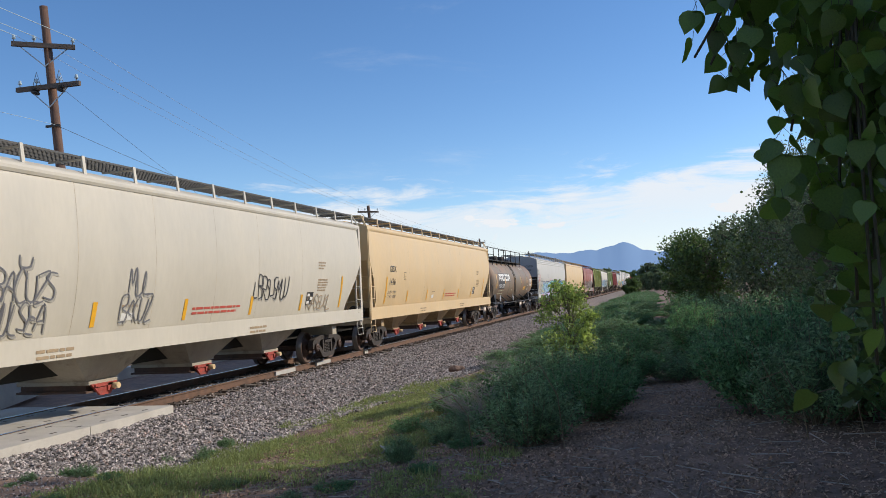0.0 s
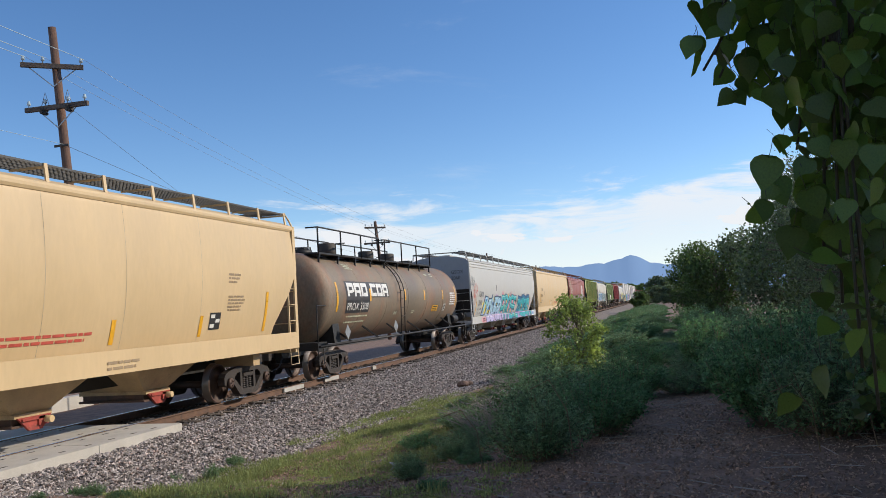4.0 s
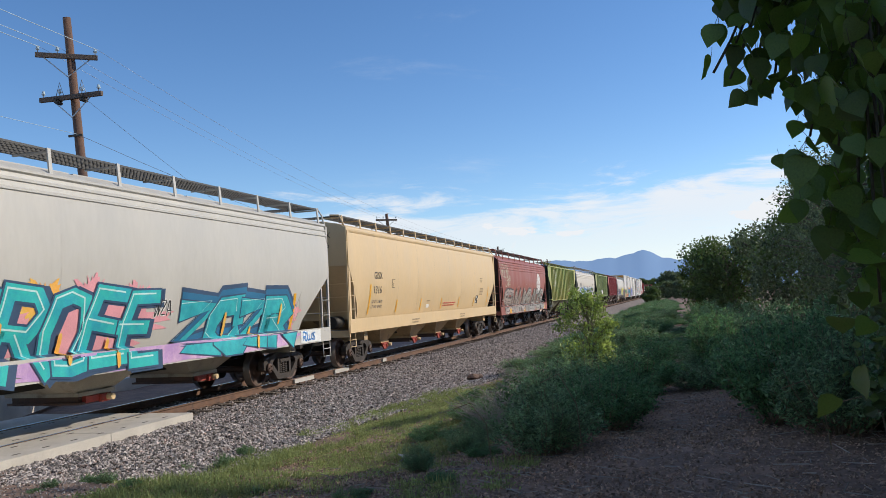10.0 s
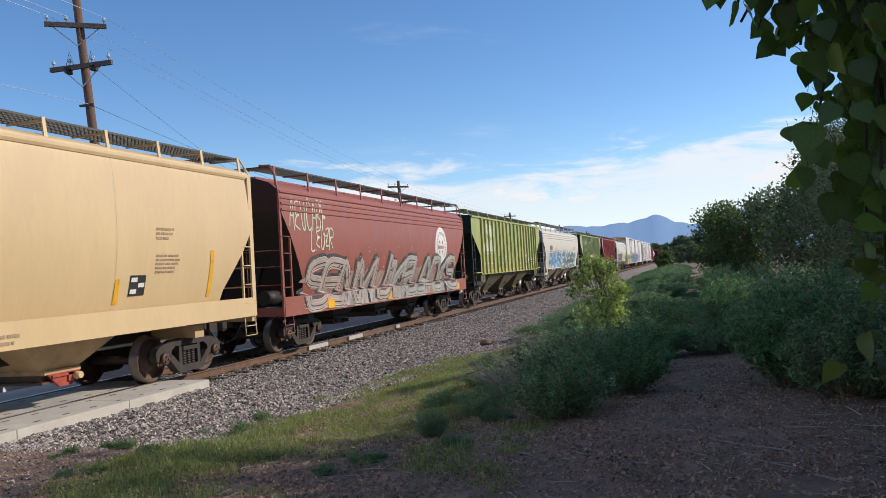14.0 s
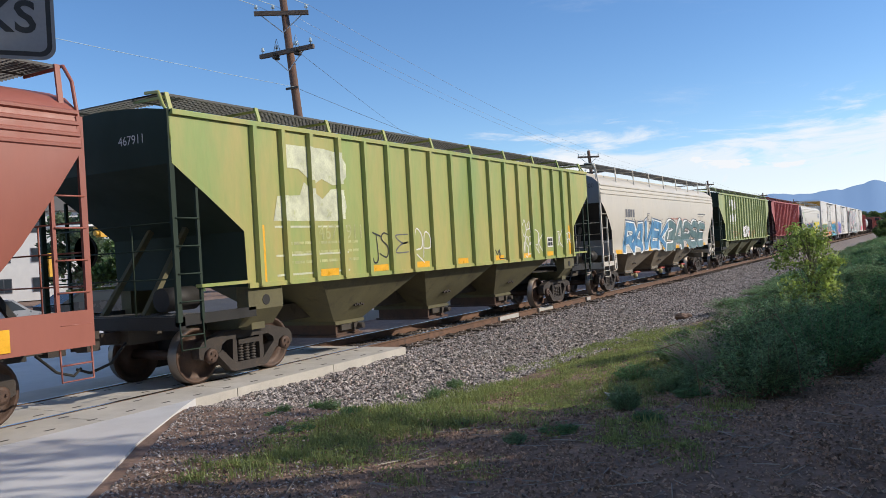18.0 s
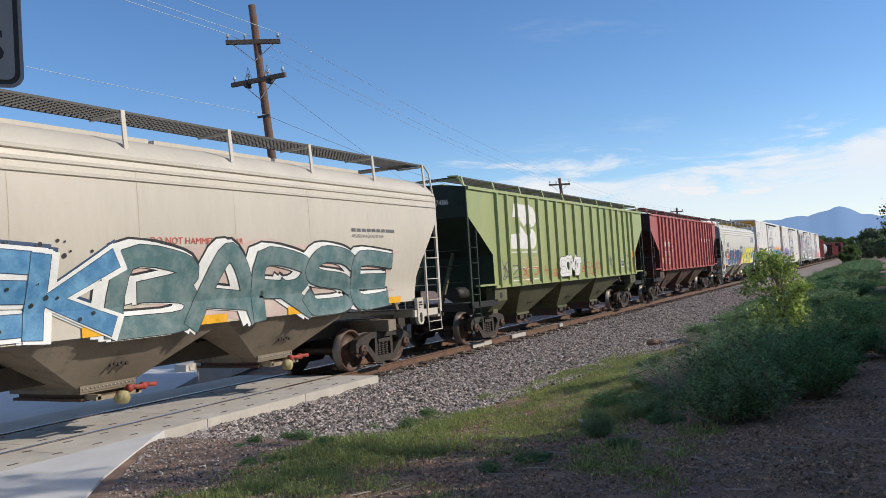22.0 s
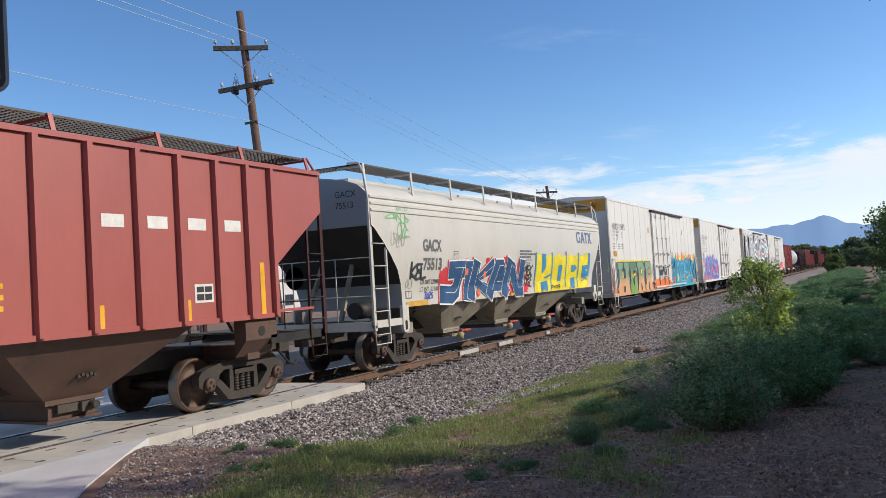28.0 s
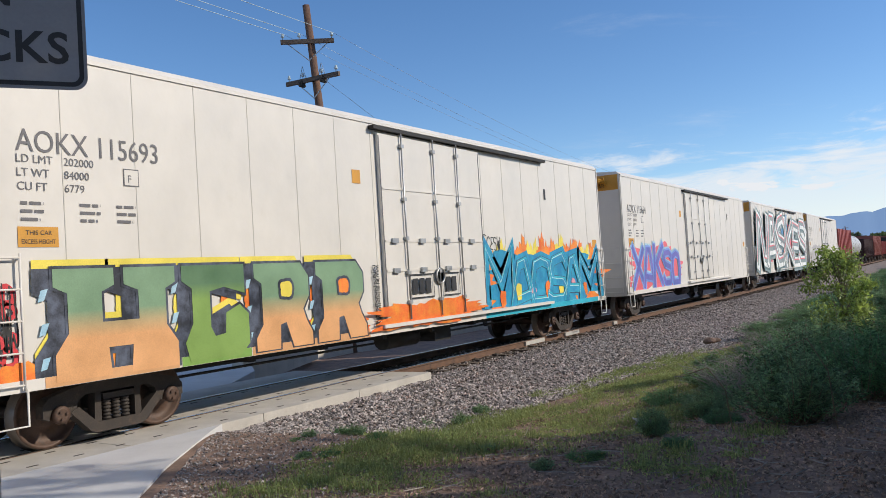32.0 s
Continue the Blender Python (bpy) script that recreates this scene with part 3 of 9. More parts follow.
FAT = {
    "A": [[(0, 0), (0.34, 1), (0.62, 1), (1, 0)], [(0.24, 0.30), (0.80, 0.30)]],
    "B": [[(0, 0), (0.02, 1), (0.72, 0.98), (0.86, 0.74), (0.30, 0.54)], [(0.30, 0.54), (0.98, 0.42), (0.94, 0.06), (0, 0)]],
    "C": [[(1, 0.74), (0.82, 1), (0.25, 0.98), (0, 0.68), (0.02, 0.24), (0.28, 0), (0.84, 0.02), (1, 0.24)]],
    "E": [[(1, 0.98), (0.14, 1), (0, 0.52), (0.12, 0.02), (1, 0)], [(0, 0.52), (0.80, 0.50)]],
    "I": [[(0.5, 0), (0.5, 0.60)], [(0.5, 0.92), (0.5, 1)]],
    "J": [[(0.30, 1), (1, 1)], [(0.72, 1), (0.66, 0.26), (0.40, 0), (-0.05, 0.08)]],
    "K": [[(0.06, 0), (0, 1)], [(0.95, 1), (0.22, 0.50), (1, 0)]],
    "L": [[(0.05, 1), (0, 0.04), (1, 0.0)]],
    "M": [[(0, 0), (0.08, 1), (0.5, 0.36), (0.92, 1), (1, 0)]],
    "N": [[(0, 0), (0.06, 1), (0.30, 0.92), (0.72, 0.06), (1, 0.04), (0.98, 1)]],
    "O": [[(0.5, 1), (0.14, 0.92), (0, 0.5), (0.14, 0.06), (0.5, 0), (0.86, 0.08), (1, 0.5), (0.86, 0.92), (0.5, 1)]],
    "P": [[(0, -0.05), (0, 1), (0.78, 0.98), (1, 0.72), (0.78, 0.46), (0.10, 0.44)]],
    "R": [[(0, 0), (0.02, 1), (0.76, 0.98), (0.96, 0.74), (0.72, 0.48), (0.12, 0.46)], [(0.50, 0.46), (1.02, 0)]],
    "S": [[(1, 0.86), (0.76, 1), (0.20, 0.98), (0.02, 0.76), (0.22, 0.56), (0.82, 0.44), (1, 0.22), (0.80, 0.02), (0.20, 0), (0, 0.16)]],
    "U": [[(0, 1), (0.06, 0.2), (0.34, 0), (0.70, 0.03), (0.95, 0.22), (1, 1)]],
    "V": [[(0, 1), (0.42, 0), (0.58, 0), (1, 1)]],
    "X": [[(0, 1), (1, 0)], [(1, 1), (0, 0)]],
    "Z": [[(0, 0.94), (0.96, 1), (0.04, 0.05), (1, 0)]],
}


def stroke(bm, pts, w, x=0.0):
    """A flat mitred band of width w along pts, with square ends."""
    P = [Vector(p) for p in pts]
    closed = (P[0] - P[-1]).length < 1e-6
    if not closed:
        P[0] = P[0] + (P[0] - P[1]).normalized() * w * 0.42
        P[-1] = P[-1] + (P[-1] - P[-2]).normalized() * w * 0.42
    n = len(P)
    rows = []
    for i in range(n):
        a = P[i] - P[i - 1] if i else (P[0] - P[-2] if closed else P[1] - P[0])
        b = P[i + 1] - P[i] if i < n - 1 else (P[1] - P[0] if closed else a)
        a, b = a.normalized(), b.normalized()
        m = Vector((-a.y, a.x)) + Vector((-b.y, b.x))
        m = m / max(0.55, m.length_squared / 2)
        rows.append([bm.verts.new((x, q.x, q.y)) for q in (P[i] + m * w / 2, P[i] - m * w / 2)])
    for i in range(n - 1):
        bm.faces.new((rows[i][0], rows[i][1], rows[i + 1][1], rows[i + 1][0]))


def wild(car, x_of, word, y0, y1, z0, z1, layers, seed=1, lean=0.12, jump=0.10, lap=0.0, low=None, soft=False, lift=0.010, widths=None):
    """A painted word of fat stroked letters. layers, lowest first: (part name, material, stroke width, shift along, shift up, letter by letter?)."""
    r = np.random.RandomState(seed)
    share = widths or [{"I": 0.5, "J": 0.85, "M": 1.3, "E": 0.92, "L": 0.85}.get(ch, 1.0) for ch in word]
    unit = (y1 - y0) / sum(share)
    fat = max(v[2] for v in layers if v[5]) if any(v[5] for v in layers) else layers[-1][2]
    shapes = []
    for i, ch in enumerate(word):
        a = y0 + unit * sum(share[:i]) + fat * 0.42 - lap
        b = y0 + unit * sum(share[:i + 1]) - fat * 0.42 + lap
        up, tip, hh = jump * (r.rand() - 0.5) * (z1 - z0), lean + 0.16 * (r.rand() - 0.5), 0.94 + 0.12 * r.rand()
        lo, hi = z0 + fat * 0.4, z1 - fat * 0.4
        lines = []
        for line in FAT[ch]:
            line = [(p + 0.035 * r.normal(), q + 0.03 * r.normal()) if line[0] != line[-1] else (p, q) for p, q in line]
            if soft:
                line = [tuple(v) for v in smooth_line(line, 4)]
            lines.append([(a + (b - a) * p + tip * (q - 0.5) * (hi - lo), max(lo if low is None else low, lo + (hi - lo) * hh * q + up)) for p, q in line])
        shapes.append(lines)
    n_under = 0
    for name, mat, w, dy, dz, single in layers:
        if single:
            continue
        bm = bmesh.new()
        for i, lines in enumerate(shapes):
            for j, line in enumerate(lines):
                stroke(bm, [(p + dy, q + dz) for p, q in line], w, 0.0003 * ((2 * i + j) % 5))
        lay(bm, x_of, lift + 0.0025 * n_under)
        n_under += 1
        part(name, bm, mat, car)
    for i, lines in enumerate(shapes):
        for k, (name, mat, w, dy, dz, single) in enumerate([v for v in layers if v[5]]):
            bm = bmesh.new()
            for j, line in enumerate(lines):
                stroke(bm, [(p + dy, q + dz) for p, q in line], w, 0.0003 * j)
            lay(bm, x_of, lift + 0.0025 * (n_under + k) + 0.004 * i)
            part(name, bm, mat, car)


def drips(car, x_of, y0, y1, z0, z1, mat, seed, n=8, w=0.02, lift=0.012):
    """Thin runs and sprayed dots of paint round a piece."""
    g = np.random.RandomState(seed)
    bm = bmesh.new()
    for k in range(n):
        y, z, d = y0 + (y1 - y0) * g.rand(), z0 + (z1 - z0) * g.rand(), w * (0.5 + g.rand())
        q = [bm.verts.new((0, y + d * math.cos(0.785 * i), z + d * math.sin(0.785 * i))) for i in range(8)]
        bm.faces.new(q)
    lay(bm, x_of, lift)
    return part("graffiti_dots", bm, mat, car)


STROKES = {
    "A": [[(0, 0), (0.5, 1), (1, 0)], [(0.2, 0.4), (0.85, 0.4)]],
    "B": [[(0, 0), (0, 1), (0.7, 0.95), (0.75, 0.65), (0.1, 0.52), (0.85, 0.4), (0.85, 0.08), (0, 0)]],
    "C": [[(1, 0.85), (0.5, 1), (0.05, 0.5), (0.5, 0), (1, 0.15)]],
    "E": [[(0.9, 1), (0.1, 0.95), (0.3, 0.55), (0.75, 0.55), (0.25, 0.5), (0, 0.1), (0.9, 0)]],
    "J": [[(0.2, 1), (0.9, 1)], [(0.6, 1), (0.6, 0.15), (0.3, 0), (0, 0.25)]],
    "K": [[(0, 1), (0, 0)], [(0.9, 1), (0.05, 0.5), (1, 0)]],
    "L": [[(0, 1), (0, 0.05), (0.9, 0)]],
    "M": [[(0, 0), (0.15, 1), (0.5, 0.4), (0.85, 1), (1, 0)]],
    "O": [[(0.5, 1), (0.05, 0.55), (0.4, 0), (0.95, 0.4), (0.6, 1), (0.4, 0.95)]],
    "P": [[(0, 0), (0.05, 1), (0.8, 0.95), (0.8, 0.5), (0.1, 0.45)]],
    "R": [[(0, 0), (0.05, 1), (0.8, 0.95), (0.8, 0.5), (0.1, 0.45), (1, 0)]],
    "S": [[(0.95, 0.9), (0.4, 1), (0.1, 0.72), (0.8, 0.4), (0.7, 0.05), (0, 0.08)]],
    "U": [[(0, 1), (0.1, 0.1), (0.6, 0), (0.9, 0.3), (0.95, 1)]],
    "W": [[(0, 1), (0.2, 0), (0.5, 0.7), (0.75, 0), (1, 1)]],
    "Z": [[(0, 1), (0.95, 1), (0.05, 0), (1, 0)]],
    "+": [[(0.5, 1), (0.5, 0)], [(0, 0.5), (1, 0.5)]],
}


def smooth_line(pts, n=6):
    """A rounded line through the points."""
    out = []
    for k in range(len(pts) - 1):
        p0, p1, p2, p3 = [np.array(pts[min(max(j, 0), len(pts) - 1)]) for j in (k - 1, k, k + 1, k + 2)]
        for i in range(n):
            t = i / n
            out.append(0.5 * (2 * p1 + (p2 - p0) * t + (2 * p0 - 5 * p1 + 4 * p2 - p3) * t * t + (3 * p1 - 3 * p2 + p3 - p0) * t ** 3))
    return out + [np.array(pts[-1], float)]


def scrawl(car, x_of, y0, y1, z0, z1, mat, seed, r=0.018, strokes=5, word="", lift=0.009, over=0.86):
    """A tag: quick leaning letters drawn with one narrow nozzle."""
    g = np.random.RandomState(seed)
    bm = bmesh.new()
    keys = sorted(STROKES)[1:]
    word = word or "".join(keys[g.randint(len(keys))] for k in range(max(2, strokes - 1)))
    w, hgt = (y1 - y0) / len(word), z1 - z0
    j = 0
    for k, ch in enumerate(word):
        sc, up, lean = 0.78 + 0.3 * g.rand(), 0.12 * (g.rand() - 0.5), 0.25 * (g.rand() - 0.3)
        for line in STROKES[ch]:
            line = [(p + 0.10 * g.normal() * 0.6, q + 0.10 * g.normal() * 0.6) for p, q in line]
            pts = [(y0 + w * (k + 0.06 + over * p) + lean * (q - 0.5) * hgt, z0 + hgt * (0.5 + up + sc * (q - 0.5))) for p, q in smooth_line(line)]
            j += 1
            prev = None
            for i, (y, z) in enumerate(pts):
                q, o = pts[min(i + 1, len(pts) - 1)], pts[max(i - 1, 0)]
                d = np.array([q[0] - o[0], q[1] - o[1]])
                nrm = np.array([-d[1], d[0]]) / (np.hypot(*d) + 1e-6) * r * (0.75 + 0.4 * math.sin(3.1 * i / len(pts)))
                row = [bm.verts.new((x_of(z) + lift + 0.0003 * j, y + s_ * nrm[0], z + s_ * nrm[1])) for s_ in (-1, 1)]
                if prev:
                    bm.faces.new((prev[0], prev[1], row[1], row[0]))
                prev = row
    return part("graffiti_tag", bm, mat, car)


def piece(car, x, shape, y0, y1, z0, z1, mat, name, grow=0.0, dy=0.0, dz=0.0):
    """One fat letter of a painted piece: shape in the unit square laid on the side, widened by grow."""
    bm = bmesh.new()
    n = len(shape)
    out = []
    for k in range(n):
        p, q, r = Vector(shape[k - 1]), Vector(shape[k]), Vector(shape[(k + 1) % n])
        sc = Vector((y1 - y0, z1 - z0))
        p, q, r = [Vector((v.x * sc.x, v.y * sc.y)) for v in (p, q, r)]
        a, b = (q - p).normalized(), (r - q).normalized()
        na, nb = Vector((a.y, -a.x)), Vector((b.y, -b.x))
        m = (na + nb)
        m = m / max(0.35, m.length_squared / 2)
        q = q + m * grow
        out.append(bm.verts.new((x, y0 + q.x + dy, max(z0 - 0.02, z0 + q.y + dz))))
    bm.faces.new(out)
    return part(name, bm, mat, car)


def end_letter(car, y, lines, x, z, size, mat):
    """Lettering on the end of a car that faces down the line."""
    for k, body in enumerate(lines):
        me = text_mesh(body, size)
        for v in me.vertices:
            v.co = (x + v.co.x, y - 0.008, z - 1.25 * size * k + v.co.y)
        me.materials.append(mat)
        part("end_lettering", me, None, car)


def hopper(label, a, b, mat, ze, rh, zl, cut, bays, under, bowed=True, ribs=None, sill=0.0, beads=0, board=4.6, stile=None, gate=M_TRUCK, bay_low=0.60,
           posts=9, boxy=False, endmat=None, foot=0.0, front=1.0):
    """A covered hopper from a to b along the track: shell with cut-away ends, roof, bays, running boards, ladders, trucks."""
    L = b - a
    h = L / 2
    car = thing("covered_hopper_car", label, "freight car", "freight cars of the train", Matrix.Translation((TRACK_X, (a + b) / 2, 0)))
    CARS.append((car, (a + b) / 2))
    stile = stile or mat
    board += 0.08

    def x_of(z):
        """The side's place at the height z: bellied out at mid height, drawn in towards the sill."""
        if not bowed:
            return 1.60
        return max(1.625 - (0.102 if z < 3.05 else 0.055) * (z - 3.05) ** 2, foot)

    roof = [(1.0, 0.0), (0.965, 0.30), (0.84, 0.60), (0.62, 0.82), (0.32, 0.96), (0.0, 1.0)] if bowed else [(1.0, 0.0), (0.97, 0.25), (0.70, 0.60), (0.45, 0.8), (0.2, 0.95), (0.0, 1.0)]
    d0 = cut[-1][0] * front
    st = [(-h + d * front, z) for d, z in cut] + [(-h + d0 + (2 * h - d0 - cut[-1][0]) * k / 8, zl) for k in range(1, 8)] + [(h - d, z) for d, z in reversed(cut)]
    bm = bmesh.new()
    rings = []
    for y, z0 in st:
        half = [(0.0, z0)]
        for k in range(15):
            z = z0 + (ze - z0) * k / 14
            half.append((x_of(z), z))
        for rx, rz in roof[1:]:
            half.append((x_of(ze) * rx, ze + rh * rz))
        ring = half + [(-x, z) for x, z in half[-2:0:-1]]
        rings.append([bm.verts.new((x, y, z)) for x, z in ring])
    n = len(rings[0])
    for u, v in zip(rings[:-1], rings[1:]):
        for k in range(n):
            f = bm.faces.new((u[k], u[(k + 1) % n], v[(k + 1) % n], v[k]))
            f.smooth = 1 <= k < n - 1 and bowed
    bm.faces.new(rings[0][::-1])
    bm.faces.new(rings[-1])
    bm.normal_update()
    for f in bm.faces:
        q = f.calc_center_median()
        # ends and slope sheets take the colours that hold their shade
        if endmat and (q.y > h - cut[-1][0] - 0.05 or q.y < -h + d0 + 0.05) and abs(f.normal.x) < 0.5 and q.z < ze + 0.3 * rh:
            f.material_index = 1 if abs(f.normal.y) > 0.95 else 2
    body = finish(bm, "body", [mat, endmat or mat, (endmat if ribs else M_SOOTSHADE) if endmat else mat])
    body.set_sharp_from_angle(angle=radians(32))
    body = part("body", body, None, car)
    # long beads under the eaves
    for k in range(beads):
        bm = bmesh.new()
        z = ze + 0.10 - 0.15 * k
        for s in (-1, 1):
            xx = x_of(min(z, ze)) - (0.012 if z > ze else 0)
            prism(bm, [(s * (xx - 0.02), z - 0.045), (s * (xx + 0.028), z - 0.02), (s * (xx + 0.028), z + 0.02), (s * (xx - 0.02), z + 0.045)], "y", -h + 0.02, h - 0.02)
        part("eave_bead", bm, mat, body)
    # rolled roof edge and straight corner posts
    for s in (-1, 1) if boxy else ():
        bm = bmesh.new()
        xx = x_of(ze)
        prism(bm, [(s * (xx - 0.03), ze - 0.11), (s * (xx + 0.028), ze - 0.09), (s * (xx + 0.05), ze - 0.04), (s * (xx + 0.05), ze + 0.01), (s * (xx + 0.02), ze + 0.06), (s * (xx - 0.03), ze + 0.08)], "y", -h + 0.01, h - 0.01)
        part("roof_edge", bm, mat, body)
        for e in (-1, 1):
            bm = bmesh.new()
            box(bm, min(s * 1.57, s * 1.615), max(s * 1.57, s * 1.615), min(e * h, e * (h - 0.14)), max(e * h, e * (h - 0.14)), zl, ze - 0.05)
            part("corner_post", bm, mat, body, bevel=0.012)
    # side posts
    for y in ribs or ():
        for s in (-1, 1):
            bm = bmesh.new()
            x = s * x_of(2)
            prism(bm, [(x - s * 0.01, y - 0.065), (x + s * 0.085, y - 0.045), (x + s * 0.085, y + 0.045), (x - s * 0.01, y + 0.065)], "z", zl, ze - 0.03)
            part("side_post", bm, mat, body)
    if ribs:
        bm = bmesh.new()
        for s in (-1, 1):
            x = s * x_of(2)
            box(bm, min(x, x + s * 0.05), max(x, x + s * 0.05), -h + 0.02, h - 0.02, ze - 0.03, ze + 0.05)
            box(bm, min(x, x + s * 0.04), max(x, x + s * 0.04), -h + cut[-1][0], h - cut[-1][0], zl - 0.03, zl + 0.05)
        part("side_plate", bm, mat, body)
    else:
        for y in (-5.75, -3.4, -1.15, 1.15, 3.2, 5.75) if boxy else [(k / 4 - 1) * (h - cut[-1][0]) for k in range(1, 8)]:
            bm = bmesh.new()
            for q in range(14):
                za, zb = zl + (ze - zl) * q / 14, zl + (ze - zl) * (q + 1) / 14
                bm.faces.new([bm.verts.new(p) for p in ((x_of(za) + 0.002, y - 0.005, za), (x_of(za) + 0.002, y + 0.005, za), (x_of(zb) + 0.002, y + 0.005, zb), (x_of(zb) + 0.002, y - 0.005, zb))])
            part("weld_seam", bm, M_SEAM if mat in (M_BEIGE, M_TAN, M_GREY2) else mat, body)
    # side sill
    if sill:
        for s in (-1, 1):
            bm = bmesh.new()
            prism(bm, [(s * 1.61, zl + 0.02), (s * 1.56, zl + 0.02), (s * 1.56, zl - sill + 0.03), (s * 1.40, zl - sill + 0.03), (s * 1.40, zl - sill), (s * 1.61, zl - sill)], "y", -h, h)
            part("side_sill", bm, mat, car, bevel=0.008)
    # centre sill, end sills and platforms
    zs = min(zl - sill, 1.1)
    bm = bmesh.new()
    box(bm, -0.30, 0.30, -h + 0.1, h - 0.1, 0.74, 1.06)
    part("centre_sill", bm, M_BLACKSTEEL if sill else M_UNDER, car)
    for s in (-1, 1):
        bm = bmesh.new()
        y = s * h
        box(bm, -1.56, 1.56, min(y, y - s * 0.12), max(y, y - s * 0.12), 0.98, 1.18)
        for sx in (-1, 1):
            if not sill:
                x = sx * 1.56
                box(bm, min(x, x - sx * 0.08), max(x, x - sx * 0.08), min(y, y - s * (cut[-1][0] + 0.2)), max(y, y - s * (cut[-1][0] + 0.2)), 1.04, 1.20)
        part("end_sill", bm, M_BLACKSTEEL if ribs and endmat else stile, car, bevel=0.006)
        bm = bmesh.new()
        grating(bm, -1.45, 1.45, min(y - s * 0.12, y - s * 0.6), max(y - s * 0.12, y - s * 0.6), 1.20)
        part("end_platform", bm, M_GRATE, car)
        yb = s * (h - 1.9)
        for sx in (-1, 1):
            if foot:
                bm = bmesh.new()
                ya = s * (h - cut[-1][0] * (front if s < 0 else 1.0) + 0.06)
                prism(bm, [(ya - 0.14, zl + 0.06), (ya + 0.14, zl + 0.06), (ya + 0.14, 0.94), (ya + 0.08, 0.86), (ya - 0.08, 0.86), (ya - 0.14, 0.94)], "x", min(sx * 1.50, sx * 1.58), max(sx * 1.50, sx * 1.58))
                plate = part("corner_plate", bm, mat, car, bevel=0.01)
                bm = bmesh.new()
                pill = [(ya + 0.055 * math.cos(q * math.pi / 6), 1.02 + (0.06 if q < 7 else -0.06) + 0.055 * math.sin(q * math.pi / 6)) for q in range(13)]
                prism(bm, pill[:12], "x", min(sx * 1.57, sx * 1.584), max(sx * 1.57, sx * 1.584))
                part("plate_slot", bm, M_BLACKSTEEL, plate)
                bars(car, lambda z: 1.582, ya - 0.08, 1.36, [0.15, 0.16, 0.06], 0.03, M_GREYINK, 0.06)
            elif not sill:
                bm = bmesh.new()
                prism(bm, [(sx * 1.30, zl), (sx * 1.56, zl), (sx * 1.56, 1.15), (sx * 1.30, 0.86)], "y", yb - 0.42, yb + 0.42)
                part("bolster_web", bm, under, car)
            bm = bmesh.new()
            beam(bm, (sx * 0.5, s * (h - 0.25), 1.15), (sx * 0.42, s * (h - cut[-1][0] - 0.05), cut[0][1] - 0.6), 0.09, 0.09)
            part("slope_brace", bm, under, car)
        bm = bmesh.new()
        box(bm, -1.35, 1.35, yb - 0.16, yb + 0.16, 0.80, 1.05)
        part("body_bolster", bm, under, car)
        if not sill and not foot:
            bm = bmesh.new()
            lathe(bm, [(1.562, 0.09), (1.567, 0.09)], "x", 14, (0, yb, (zl + 1.05) / 2))
            part("jacking_hole", bm, M_BLACKSTEEL, car)
        for sx in (-1, 1):
            ladder(car, sx * 1.57, y, s, zs, ze + 0.05, cut[0][1] - (0.05 if foot else 0.35), endmat if endmat and ribs else stile, wide=0.62 if foot else 0.46, gap=0.50 if foot else 0.42)
            if not sill and not foot:
                bm = bmesh.new()
                beam(bm, (sx * 1.57, y - s * 0.42, 1.62), (sx * 1.57, y - s * (cut[-1][0] + 0.1), 1.62), 0.05, 0.14)
                part("side_brace", bm, stile, car)
        bm = bmesh.new()
        for z in (1.75, 2.2, 2.6):
            tube(bm, (-1.5, y - s * 0.02, z), (1.5, y - s * 0.02, z), 0.013, n=6)
        for x in (-0.6, 0.6):
            tube(bm, (x, y - s * 0.02, 1.2), (x, y - s * 0.02, 2.6), 0.013, n=6)
        part("end_grab_rail", bm, endmat if ribs and endmat else stile, car)
        coupler_part(car, y, s)
        add_truck(car, s * (h - 1.9))
    # brake gear on one end
    bm = bmesh.new()
    lathe(bm, [(-h + 0.02, 0.26), (-h + 0.05, 0.28), (-h + 0.08, 0.26), (-h + 0.05, 0.24), (-h + 0.02, 0.26)], "y", 18, (-0.55, 0, 2.25))
    for k in range(3):
        q = 2.1 * k
        tube(bm, (-0.55, -h + 0.05, 2.25), (-0.55 + 0.26 * math.cos(q), -h + 0.05, 2.25 + 0.26 * math.sin(q)), 0.012, n=5)
    part("brake_wheel", bm, M_BLACKSTEEL, car)
    bm = bmesh.new()
    lathe(bm, [(-h + 0.3, 0.19), (-h + 0.95, 0.19)], "y", 14, (0.85, 0, 1.42))
    part("air_reservoir", bm, M_BLACKSTEEL, car)
    # bays and outlets
    y0, y1 = -h + 3.4, h - 3.4
    drop = 0.13 if foot else 0.17 if sill else 0.28
    step = (y1 - y0) / bays
    for k in range(bays):
        yc = y0 + step * (k + 0.5)
        bm = bmesh.new()
        top = [(sx * (x_of(zl) - 0.05), yc + sy * step * 0.49, zl + 0.01) for sx, sy in ((-1, -1), (1, -1), (1, 1), (-1, 1))]
        low = [(sx * 0.74, yc + sy * (0.38 if boxy else 0.46), bay_low) for sx, sy in ((-1, -1), (1, -1), (1, 1), (-1, 1))]
        tv, lv = [bm.verts.new(p) for p in top], [bm.verts.new(p) for p in low]
        bm.faces.new(lv[::-1])
        bm.faces.new(tv)
        for j in range(4):
            bm.faces.new((tv[j], tv[(j + 1) % 4], lv[(j + 1) % 4], lv[j]))
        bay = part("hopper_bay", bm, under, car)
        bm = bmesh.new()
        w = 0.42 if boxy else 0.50
